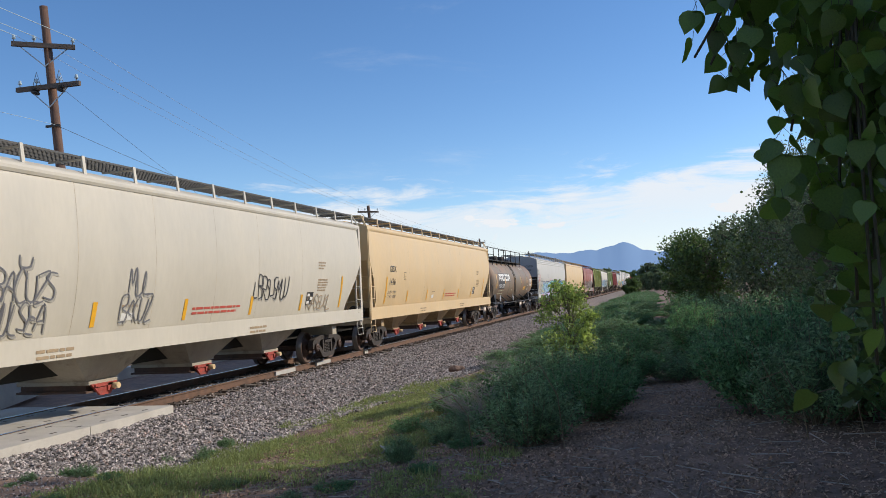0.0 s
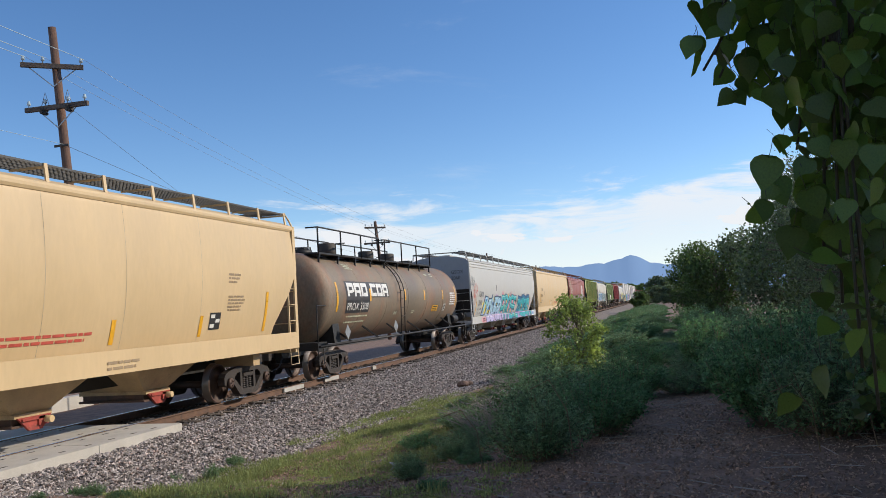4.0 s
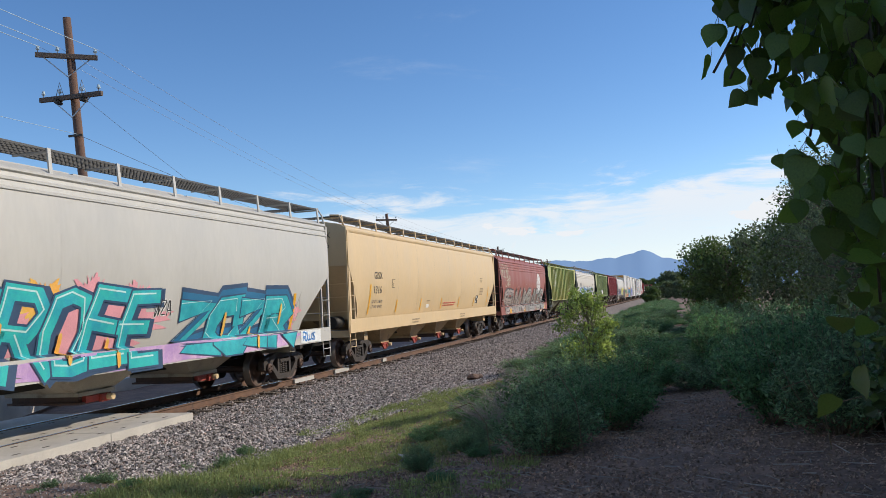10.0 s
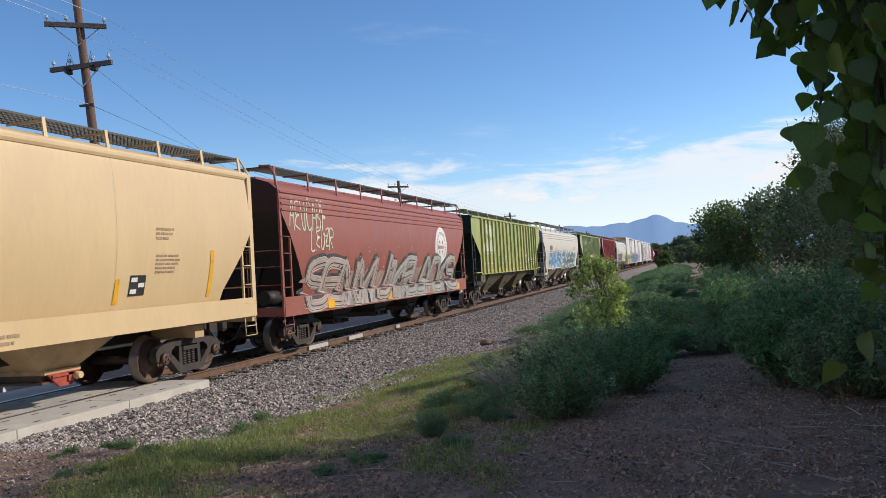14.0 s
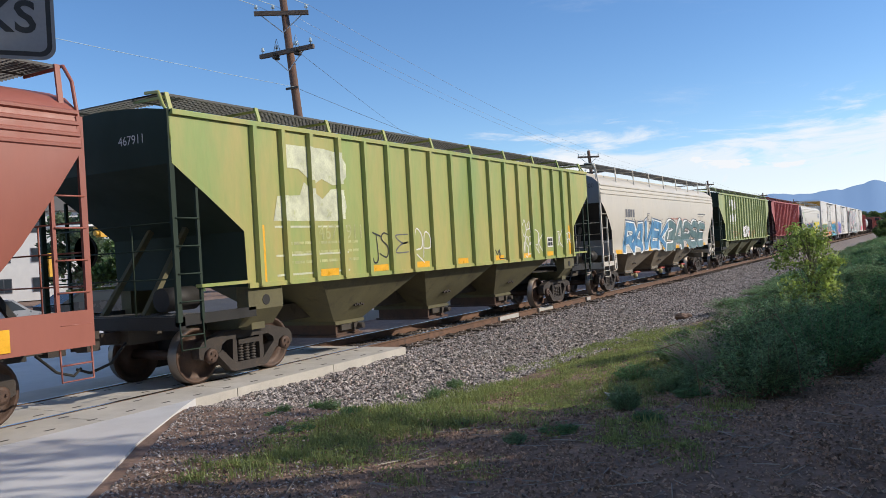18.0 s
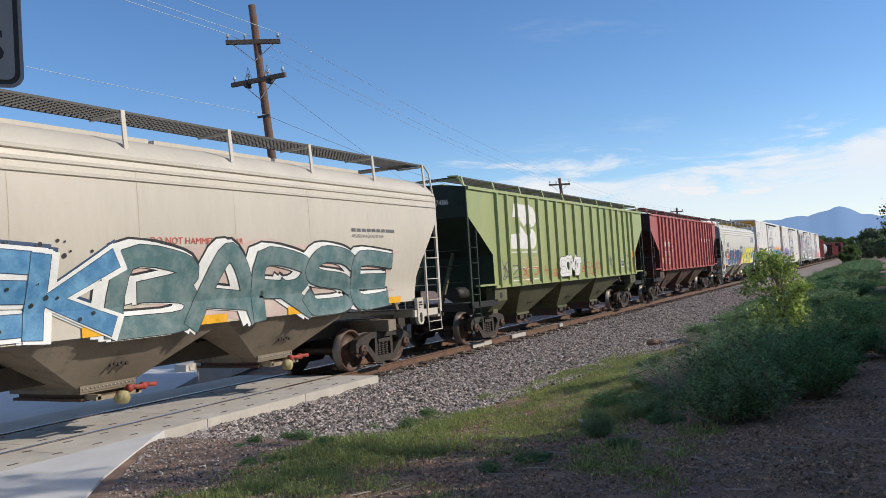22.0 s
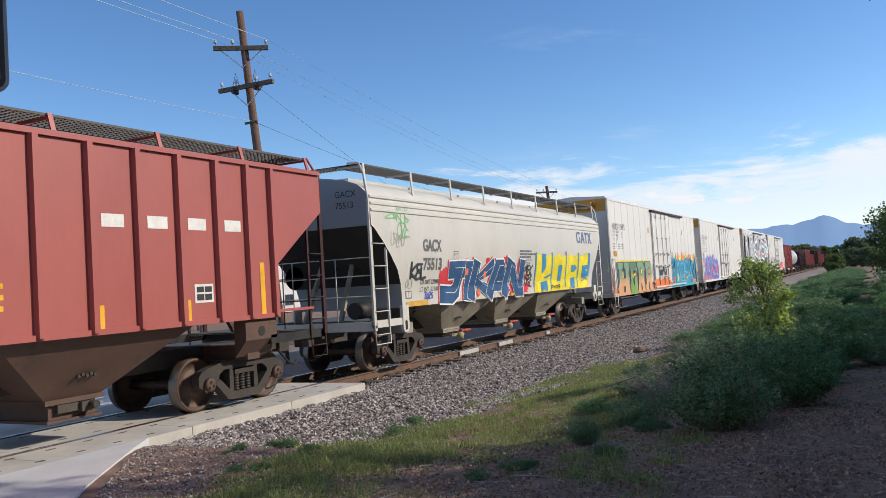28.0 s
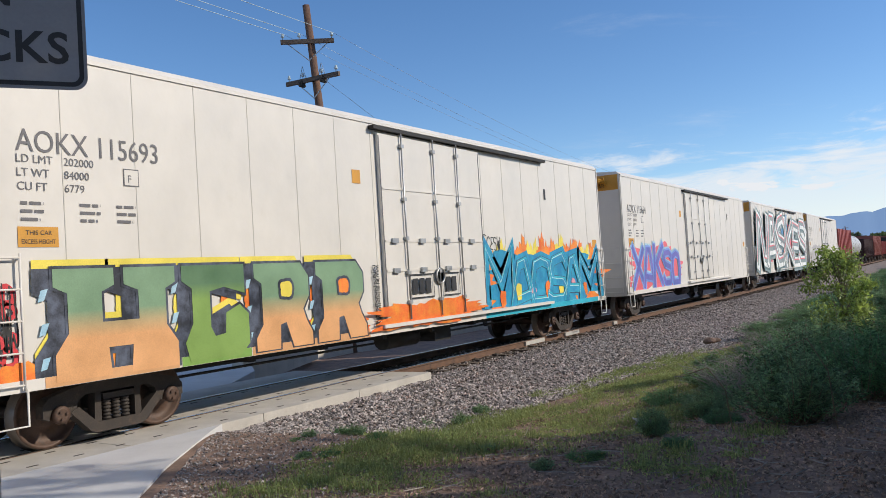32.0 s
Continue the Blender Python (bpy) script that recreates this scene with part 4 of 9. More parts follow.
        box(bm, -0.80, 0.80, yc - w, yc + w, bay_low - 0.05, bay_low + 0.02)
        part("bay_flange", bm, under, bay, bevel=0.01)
        bm = bmesh.new()
        box(bm, -0.72, 0.72, yc - 0.40, yc + 0.40, bay_low - drop, bay_low - 0.05)
        box(bm, -0.78, 0.78, yc - 0.46, yc + 0.46, bay_low - drop - 0.03, bay_low - drop + 0.01)
        part("outlet_gate", bm, M_GATE, bay)
        if foot:
            # bolted flange, two rails, a capstan and red handles
            bm = bmesh.new()
            box(bm, 0.79, 0.815, yc - 0.50, yc + 0.50, bay_low - 0.02, bay_low + 0.07)
            part("flange_lip", bm, under, bay)
            bm = bmesh.new()
            for q in range(14):
                lathe(bm, [(0.812, 0.014), (0.828, 0.014), (0.829, 0.0)], "x", 6, (0, yc - 0.455 + 0.07 * q, bay_low + 0.025))
            part("flange_bolts", bm, M_GALV, bay)
            bm = bmesh.new()
            for q in (-0.34, 0.34):
                box(bm, 0.60, 1.02, yc + q - 0.03, yc + q + 0.03, bay_low - 0.14, bay_low - 0.06)
            box(bm, 0.96, 1.02, yc - 0.40, yc + 0.42, bay_low - 0.15, bay_low - 0.09)
            part("gate_rail", bm, M_RAIL_GATE, bay, bevel=0.006)
            bm = bmesh.new()
            lathe(bm, [(1.00, 0.0), (1.00, 0.10), (1.13, 0.10), (1.13, 0.06), (1.15, 0.05), (1.15, 0.0)], "x", 12, (0, yc + 0.02, bay_low - 0.16))
            part("gate_capstan", bm, M_CAPSTAN, bay)
            for q in (0.20, 0.46):
                bm = bmesh.new()
                tube(bm, (0.95, yc + q, bay_low - 0.05), (1.06, yc + q + 0.22, bay_low - 0.05), 0.035, n=8)
                lathe(bm, [(0.98, 0.0), (0.98, 0.055), (1.06, 0.055), (1.06, 0.0)], "x", 8, (0, yc + q, bay_low - 0.05))
                part("gate_handle", bm, M_REDGATE, bay)
        else:
            bm = bmesh.new()
            if boxy:
                prism(bm, [(yc - 0.38, bay_low - 0.04), (yc + 0.38, bay_low - 0.04), (yc + 0.16, bay_low - 0.27), (yc - 0.12, bay_low - 0.27)], "x", 0.78, 0.83)
                box(bm, 0.83, 0.86, yc - 0.30, yc + 0.30, bay_low - 0.10, bay_low - 0.06)
            else:
                box(bm, 0.70, 0.80, yc - 0.30, yc + 0.30, bay_low - 0.18, bay_low - 0.06)
            box(bm, 0.72, 0.86, yc + 0.06, yc + 0.28, bay_low - 0.20, bay_low - 0.06)
            part("gate_end", bm, gate, bay, bevel=0.008)
            bm = bmesh.new()
            tube(bm, (0.78, yc + 0.22, bay_low - 0.12), (0.98, yc + 0.22, bay_low - 0.12), 0.06, n=10)
            part("gate_capstan", bm, M_TRUCK if gate is not M_REDGATE else M_TAN, bay)
        if not sill:
            bm = bmesh.new()
            zz = bay_low + 0.33
            xx = 0.74 + (x_of(zl) - 0.79) * 0.33 / (zl - bay_low)
            for q in range(5):
                lathe(bm, [(xx + 0.01, 0.028), (xx + 0.05, 0.028)], "x", 6, (0, yc - 0.14 + 0.07 * q, zz + 0.02 * (q % 2)))
            tube(bm, (xx + 0.02, yc - 0.2, zz + 0.08), (xx + 0.02, yc + 0.2, zz + 0.10), 0.02, n=6)
            part("vibrator_bracket", bm, M_TRUCK, bay)
    # roof walks
    for s in (-1, 1):
        bm = bmesh.new()
        grating(bm, min(s * 0.70, s * 1.36), max(s * 0.70, s * 1.36), -h + 0.1, h - 0.1, board)
        for e in (0.70,):
            box(bm, s * e - 0.012, s * e + 0.012, -h + 0.1, h - 0.1, board - 0.05, board)
        part("running_board", bm, M_GRATE, car)
        bm = bmesh.new()
        box(bm, s * 1.37 - 0.012, s * 1.37 + 0.012, -h + 0.1, h - 0.1, board - 0.04, board - 0.005)
        part("board_edge", bm, M_GRATE, car)
    for k in range(posts):
        y = -h + 0.15 + (2 * h - 0.3) * k / (posts - 1)
        for s in (-1, 1):
            bm = bmesh.new()
            zr = ze + rh * (0.45 if bowed else 0.3)
            beam(bm, (s * 1.44 if bowed else s * 1.50, y, zr - 0.10), (s * 1.39, y, board + 0.0), 0.03, 0.075)
            beam(bm, (s * 0.68, y, board - 0.06), (s * 1.38, y, board - 0.06), 0.03, 0.04)
            part("board_post", bm, stile, car)
    bm = bmesh.new()
    for k in range(5):
        y = -h + 1.2 + (2 * h - 2.4) * k / 5
        box(bm, -0.30, 0.30, y, y + (2 * h - 2.4) / 5 - 0.12, ze + rh - 0.03, ze + rh + 0.12)
    part("roof_hatch", bm, mat, car, bevel=0.02)
    for s in (-1, 1):
        bm = bmesh.new()
        grating(bm, -1.24, 1.24, min(s * (h - 0.1), s * (h - 0.62)), max(s * (h - 0.1), s * (h - 0.62)), board)
        part("end_walk", bm, M_GRATE, car)
        bm = bmesh.new()
        path_tube(bm, [(1.05, s * (h - 0.05), board + 0.02), (1.36, s * (h - 0.03), board), (1.48, s * h, board - 0.22), (1.57, s * h, ze), (1.58, s * h, ze - 0.4)], 0.026)
        part("corner_rail", bm, stile, car)
    return car, x_of, h


def tank_car(label, a, b, mat, r=1.45, zc=2.45, full=True, band=None):
    h = (b - a) / 2
    car = thing("tank_car", label, "tank car", "freight cars of the train", Matrix.Translation((TRACK_X, (a + b) / 2, 0)))
    CARS.append((car, (a + b) / 2))
    t = h - 0.55
    bm = bmesh.new()
    prof = [(-t, 0.0)]
    for k in range(1, 8):
        q = math.pi / 2 * k / 7
        prof.append((-t + 0.62 * (1 - math.cos(q)), r * math.sin(q)))
    prof += [(-t + 0.62 + (2 * t - 1.24) * k / 6, r) for k in range(1, 6)]
    for k in range(7, -1, -1):
        q = math.pi / 2 * k / 7
        prof.append((t - 0.62 * (1 - math.cos(q)), r * math.sin(q)))
    lathe(bm, prof, "y", 48, (0, 0, zc))
    part("tank_shell", bm, mat, car)
    for k in range(1, 6):
        y = -t + 0.62 + (2 * t - 1.24) * k / 6
        bm = bmesh.new()
        lathe(bm, [(y - 0.03, r), (y - 0.025, r + 0.006), (y + 0.025, r + 0.006), (y + 0.03, r)], "y", 48, (0, 0, zc))
        part("weld_band", bm, band or mat, car)
    for s in (-1, 1):
        bm = bmesh.new()
        yb = s * (h - 2.0)
        prism(bm, [(-1.25, 1.05), (1.25, 1.05), (1.18, 1.75), (0.7, 1.30), (-0.7, 1.30), (-1.18, 1.75)], "y", yb - 0.25, yb + 0.25)
        box(bm, -1.5, 1.5, s * h - 0.06 if s < 0 else s * h - 0.14, s * h + 0.14 if s < 0 else s * h + 0.06, 0.92, 1.12)
        box(bm, -0.32, 0.32, min(s * h, s * (h - 3.4)), max(s * h, s * (h - 3.4)), 0.74, 1.08)
        part("stub_sill", bm, M_BLACKSTEEL, car, bevel=0.01)
        bm = bmesh.new()
        box(bm, -1.45, 1.45, min(s * h, s * (h - 0.7)), max(s * h, s * (h - 0.7)), 1.10, 1.14)
        part("end_platform", bm, M_BLACKSTEEL, car)
        for sx in (-1, 1):
            bm = bmesh.new()
            path_tube(bm, [(sx * 1.45, s * (h - 0.05), 0.5), (sx * 1.45, s * (h - 0.05), 2.1), (sx * 1.42, s * (h - 0.15), 2.2), (sx * 1.3, s * (h - 1.3), 2.2)], 0.018)
            path_tube(bm, [(sx * 1.47, s * h, 0.95), (sx * 1.47, s * h, 0.5), (sx * 1.47, s * (h - 0.4), 0.5), (sx * 1.47, s * (h - 0.4), 0.95)], 0.016)
            part("hand_rail", bm, M_BLACKSTEEL, car)
        coupler_part(car, s * h, s)
        add_truck(car, s * (h - 2.0))
    for sx in (-1, 1):
        bm = bmesh.new()
        path_tube(bm, [(sx * 1.52, -h, 1.02), (sx * 1.52, h, 1.02)], 0.035, 8)
        k = -5
        while k <= 5:
            beam(bm, (sx * 1.52, k * h / 7, 1.02), (sx * 1.02, k * h / 7 - 0.5, 1.52), 0.05, 0.05)
            k += 2
        part("side_rail", bm, M_BLACKSTEEL, car)
    if not full:
        bm = bmesh.new()
        lathe(bm, [(zc + r - 0.05, 0.45), (zc + r + 0.35, 0.45), (zc + r + 0.4, 0.3)], "z", 16)
        part("dome", bm, mat, car)
        return car, None, h
    # top platform with railings, valves and ladder
    zt = zc + r
    bm = bmesh.new()
    for sx in (-1, 1):
        box(bm, min(sx * 0.55, sx * 1.0), max(sx * 0.55, sx * 1.0), -7.55, 4.9, zt - 0.10, zt - 0.05)
    for y in np.linspace(-7.4, 4.8, 9):
        box(bm, -1.0, 1.0, y - 0.04, y + 0.04, zt - 0.16, zt - 0.10)
        for sx in (-1, 1):
            beam(bm, (sx * 0.95, y, zt - 0.12), (sx * 0.95, y, zt - 0.42), 0.05)
    part("top_platform", bm, M_BLACKSTEEL, car)
    for (ya, yb) in ((-7.5, -1.95), (-1.27, 4.84)):
        for sx in (-1, 1):
            bm = bmesh.new()
            path_tube(bm, [(sx * 1.0, ya, zt - 0.1), (sx * 1.0, ya, zt + 0.72), (sx * 1.0, yb, zt + 0.72), (sx * 1.0, yb, zt - 0.1)], 0.028, 6)
            for k in (1, 2):
                y = ya + (yb - ya) * k / 3
                tube(bm, (sx * 1.0, y, zt - 0.1), (sx * 1.0, y, zt + 0.72), 0.028, n=6)
            path_tube(bm, [(sx * 1.0, ya, zt + 0.72), (0.6 * sx, ya, zt + 0.72)], 0.022)
            part("top_railing", bm, M_BLACKSTEEL, car)
    for y, hh in ((-4.49, 0.42), (-0.66, 0.34), (1.83, 0.36)):
        bm = bmesh.new()
        lathe(bm, [(zt - 0.1, 0.30), (zt + hh, 0.30), (zt + hh + 0.04, 0.27), (zt + hh + 0.04, 0.0)], "z", 18, (0, y, 0))
        part("valve_bonnet", bm, M_UNDER, car)
    for y in (-6.6, 4.3):
        bm = bmesh.new()
        lathe(bm, [(zt - 0.05, 0.36), (zt + 0.10, 0.36), (zt + 0.10, 0.28), (zt + 0.2, 0.25), (zt + 0.22, 0.0)], "z", 16, (0, y, 0))
        for k in range(8):
            q = 0.785 * k
            tube(bm, (0.33 * math.cos(q), y + 0.33 * math.sin(q), zt + 0.05), (0.33 * math.cos(q), y + 0.33 * math.sin(q), zt + 0.2), 0.025, n=6)
        part("manway", bm, M_BLACKSTEEL, car)
    bm = bmesh.new()
    for yy in (-1.32, -0.88):
        pts = [(1.5, yy, 0.55), (1.55, yy, 2.3)]
        for k in range(1, 8):
            q = math.pi / 2 * k / 8 - 0.1
            pts.append(((r + 0.12) * math.cos(q), yy, zc + (r + 0.12) * math.sin(q)))
        path_tube(bm, pts, 0.022, 6)
    for k in range(11):
        z = 0.75 + 0.32 * k
        if z > zc:
            q = math.asin(min(1, (z - zc) / (r + 0.12)))
            x = (r + 0.12) * math.cos(q)
        else:
            x = 1.5 + 0.05 * (z - 0.55) / 1.75
        tube(bm, (x, -1.32, z), (x, -0.88, z), 0.014, n=6)
    part("side_ladder", bm, M_UNDER, car)
    bm = bmesh.new()
    lathe(bm, [(h - 1.75, 0.16), (h - 1.72, 0.20), (h - 0.95, 0.20), (h - 0.92, 0.16)], "y", 14, (1.2, 0, 1.36))
    part("air_reservoir", bm, M_BLACKSTEEL, car)
    for y in (-t + 1.7, -1.9):
        bm = bmesh.new()
        m = Matrix.Translation((1.49, y, 1.35)) @ Matrix.Rotation(radians(45), 4, "X")
        box(bm, 0.0, 0.012, -0.17, 0.17, -0.17, 0.17, m)
        part("placard", bm, M_GALV, car)

    def x_of(z):
        return math.sqrt(max(0.01, r * r - (z - zc) ** 2))
    return car, x_of, h


def boxcar(label, a, b, mat, top=5.2, low=0.92, orange=True):
    h = (b - a) / 2
    car = thing("refrigerated_boxcar", label, "boxcar", "freight cars of the train", Matrix.Translation((TRACK_X, (a + b) / 2, 0)))
    CARS.append((car, (a + b) / 2))
    w = 1.60
    bm = bmesh.new()
    prism(bm, [(-w, low), (w, low), (w, top - 0.10), (w - 0.10, top), (0, top + 0.10), (-w + 0.10, top), (-w, top - 0.10)], "y", -h, h)
    body = part("body", bm, mat, car)
    n = 18
    for k in range(n + 1):
        y = -h + 0.03 + (2 * h - 0.06) * k / n
        if -2.2 < y < 2.2:
            continue
        bm = bmesh.new()
        box(bm, w, w + 0.005, y - 0.006, y + 0.006, low + 0.05, top - 0.14)
        part("panel_seam", bm, M_WHITEGREY, body)
    bm = bmesh.new()
    box(bm, w, w + 0.03, -h, h, low - 0.04, low + 0.10)
    box(bm, w, w + 0.02, -h, h, top - 0.16, top - 0.10)
    for s in (-1, 1):
        box(bm, w, w + 0.02, s * h - 0.05 if s > 0 else -h, h if s > 0 else -h + 0.05, low, top - 0.1)
    part("side_trim", bm, mat, body)
    # plug door on its rail
    y0, y1, zd, zu = -2.05, 2.0, low + 0.25, top - 0.34
    bm = bmesh.new()
    box(bm, w + 0.01, w + 0.075, y0, y1, zd, zu)
    door = part("plug_door", bm, mat, car, bevel=0.012)
    for z in (zd + 0.95, zd + 1.55, zd + 2.6):
        bm = bmesh.new()
        box(bm, w + 0.075, w + 0.09, y0 + 0.05, y1 - 0.05, z - 0.02, z + 0.02)
        part("door_bar", bm, mat, door)
    for y in (y0 + 0.02, y1 - 0.02):
        bm = bmesh.new()
        box(bm, w + 0.075, w + 0.082, y - 0.012, y + 0.012, zd + 0.05, zu - 0.05)
        part("door_seal", bm, M_GREYINK, door)
    for z in (zd + 0.95, zd + 1.55):
        for y in (y0 + 0.35, y0 + 1.35, y0 + 2.35, y0 + 3.45):
            bm = bmesh.new()
            box(bm, w + 0.088, w + 0.13, y - 0.10, y + 0.10, z - 0.05, z + 0.05)
            part("lock_bracket", bm, M_GALV, door)
    for k, y in enumerate((y0 + 0.75, y0 + 1.95, y0 + 2.95)):
        bm = bmesh.new()
        tube(bm, (w + 0.12, y, zd - 0.05), (w + 0.12, y, zu + 0.12), 0.018, n=8)
        for z in (zd + 0.3, zd + 0.9, zd + 1.6, zd + 2.4, zu - 0.2):
            box(bm, w + 0.07, w + 0.15, y - 0.05, y + 0.05, z - 0.035, z + 0.035)
        part("lock_rod", bm, M_GALV, door)
    bm = bmesh.new()
    lathe(bm, [(w + 0.10, 0.16), (w + 0.13, 0.18), (w + 0.16, 0.16), (w + 0.13, 0.14), (w + 0.10, 0.16)], "x", 16, (0, y0 + 1.95, zd + 0.8))
    part("door_wheel", bm, M_GALV, door)
    bm = bmesh.new()
    box(bm, w, w + 0.14, y0 - 0.2, y1 + 3.75, zu + 0.06, zu + 0.13)
    part("door_rail_upper", bm, M_BLACKSTEEL, car)
    bm = bmesh.new()
    box(bm, w, w + 0.14, y0 - 0.2, y1 + 3.75, zd - 0.16, zd - 0.09)
    part("door_rail_lower", bm, mat, car)
    # under floor
    bm = bmesh.new()
    box(bm, -0.32, 0.32, -h + 0.1, h - 0.1, 0.66, low)
    for y in np.linspace(-h * 0.55, h * 0.55, 7):
        box(bm, -1.4, 1.4, y - 0.06, y + 0.06, low - 0.16, low)
    part("underframe", bm, M_BLACKSTEEL, car)
    bm = bmesh.new()
    lathe(bm, [(-1.2, 0.2), (0.0, 0.2)], "y", 14, (0.85, 0, 0.68))
    box(bm, 0.6, 1.1, 0.5, 1.2, 0.5, 0.9)
    tube(bm, (0.6, -h + 3, 0.62), (0.6, h - 3, 0.62), 0.025, n=6)
    part("brake_cylinder", bm, M_BLACKSTEEL, car)
    # ends
    for s in (-1, 1):
        y = s * h
        bm = bmesh.new()
        box(bm, -w, w, min(y, y + s * 0.04), max(y, y + s * 0.04), low - 0.05, low + 0.25)
        for sx in (-1, 1):
            box(bm, sx * w - 0.06, sx * w + 0.0 if sx > 0 else sx * w + 0.06, min(y, y + s * 0.05), max(y, y + s * 0.05), low, top - 0.1) if sx < 0 else box(bm, w - 0.06, w, min(y, y + s * 0.05), max(y, y + s * 0.05), low, top - 0.1)
        part("end_frame", bm, M_WHITEGREY if orange else mat, car)
        if orange:
            bm = bmesh.new()
            box(bm, -w - 0.004, w + 0.004, min(y + s * 0.006, y - s * 0.03), max(y + s * 0.006, y - s * 0.03), top - 0.62, top - 0.09)
            part("end_band", bm, M_ORANGE, car)
            bm = bmesh.new()
            box(bm, 0.45, 1.0, min(y, y + s * 0.42), max(y, y + s * 0.42), top - 0.35, top - 0.22)
            box(bm, 0.55, 0.85, min(y, y + s * 0.3), max(y, y + s * 0.3), top - 0.5, top - 0.35)
            beam(bm, (1.1, y + s * 0.3, top - 0.2), (1.1, y, top - 0.45), 0.04)
            part("roof_walk_bracket", bm, M_ORANGE, car)
        for sx in (-1, 1):
            bm = bmesh.new()
            x = sx * (w + 0.07)
            for q in (0.05, 0.47):
                tube(bm, (x, y - s * q, low - 0.02), (x, y - s * q, low + 1.62), 0.016, n=6)
                for z in (low + 0.05, low + 1.55):
                    tube(bm, (x, y - s * q, z), (sx * w, y - s * q, z), 0.014, n=6)
            for k in range(5):
                tube(bm, (x, y - s * 0.05, low + 0.05 + 0.38 * k), (x, y - s * 0.47, low + 0.05 + 0.38 * k), 0.014, n=6)
            path_tube(bm, [(x, y - s * 0.08, low), (x, y - s * 0.08, 0.48), (x, y - s * 0.5, 0.48), (x, y - s * 0.5, low)], 0.016, 6)
            part("ladder", bm, M_WHITE if orange else mat, car)
        bm = bmesh.new()
        path_tube(bm, [(0.6, y + s * 0.02, low + 0.05), (0.6, y + s * 0.09, low + 0.08), (0.6, y + s * 0.09, low + 1.65), (1.5, y + s * 0.09, low + 1.65), (1.5, y + s * 0.09, low + 0.08), (1.5, y + s * 0.02, low + 0.05)], 0.014, 6)
        lad = part("end_ladder", bm, M_WHITE if orange else mat, car)
        for k in range(3):
            bm = bmesh.new()
            tube(bm, (0.6, y + s * 0.09, low + 0.1 + 0.5 * k), (1.5, y + s * 0.09, low + 0.1 + 0.5 * k), 0.014, n=6)
            part("rung", bm, M_WHITE if orange else mat, lad)
        coupler_part(car, y, s)
        add_truck(car, s * (h - 2.15))
    return car, (lambda z: w), h


def far_wagon(label, a, b, mat, top, low=1.0, kind_name="boxcar"):
    """A plain steel wagon far down the line: ribbed body, sills, ladders, trucks."""
    h = (b - a) / 2
    car = thing(kind_name, label, "freight car", "freight cars of the train", Matrix.Translation((TRACK_X, (a + b) / 2, 0)))
    CARS.append((car, (a + b) / 2))
    bm = bmesh.new()
    prism(bm, [(-1.5, low), (1.5, low), (1.55, top), (0, top + 0.12), (-1.55, top)], "y", -h, h)
    body = part("body", bm, mat, car)
    for k in range(10):
        y = -h + 0.1 + (2 * h - 0.2) * k / 9
        bm = bmesh.new()
        beam(bm, (1.55, y, low), (1.58, y, top), 0.07, 0.12)
        part("side_post", bm, mat, body)
    bm = bmesh.new()
    box(bm, -0.3, 0.3, -h, h, 0.7, low)
    part("centre_sill", bm, M_BLACKSTEEL, car)
    for s in (-1, 1):
        ladder(car, 1.58, s * h, s, low, top, top - 0.4, mat)
        coupler_part(car, s * h, s)
        add_truck(car, s * (h - 1.8))
    return car, (lambda z: 1.56), h


CUT_GSX = [(0.0, 3.15), (0.14, 2.95), (0.48, 2.50), (0.90, 2.00), (1.10, 1.72), (1.14, 1.50)]
CUT_ROUND = [(0.0, 3.30), (0.10, 3.22), (0.30, 2.98), (0.55, 2.66), (0.80, 2.32), (0.96, 1.98), (1.02, 1.62), (1.03, 1.42)]
CUT_DIAG = [(0.0, 3.48), (0.75, 2.95), (1.43, 2.45), (1.45, 1.54)]
CUT_SILL = [(0.0, 2.80), (0.46, 2.48), (1.04, 1.98), (1.40, 1.60), (1.45, 1.36)]
CUT_RED = [(0.0, 3.55), (0.4, 3.0), (0.9, 2.3), (1.3, 1.8), (1.42, 1.42)]

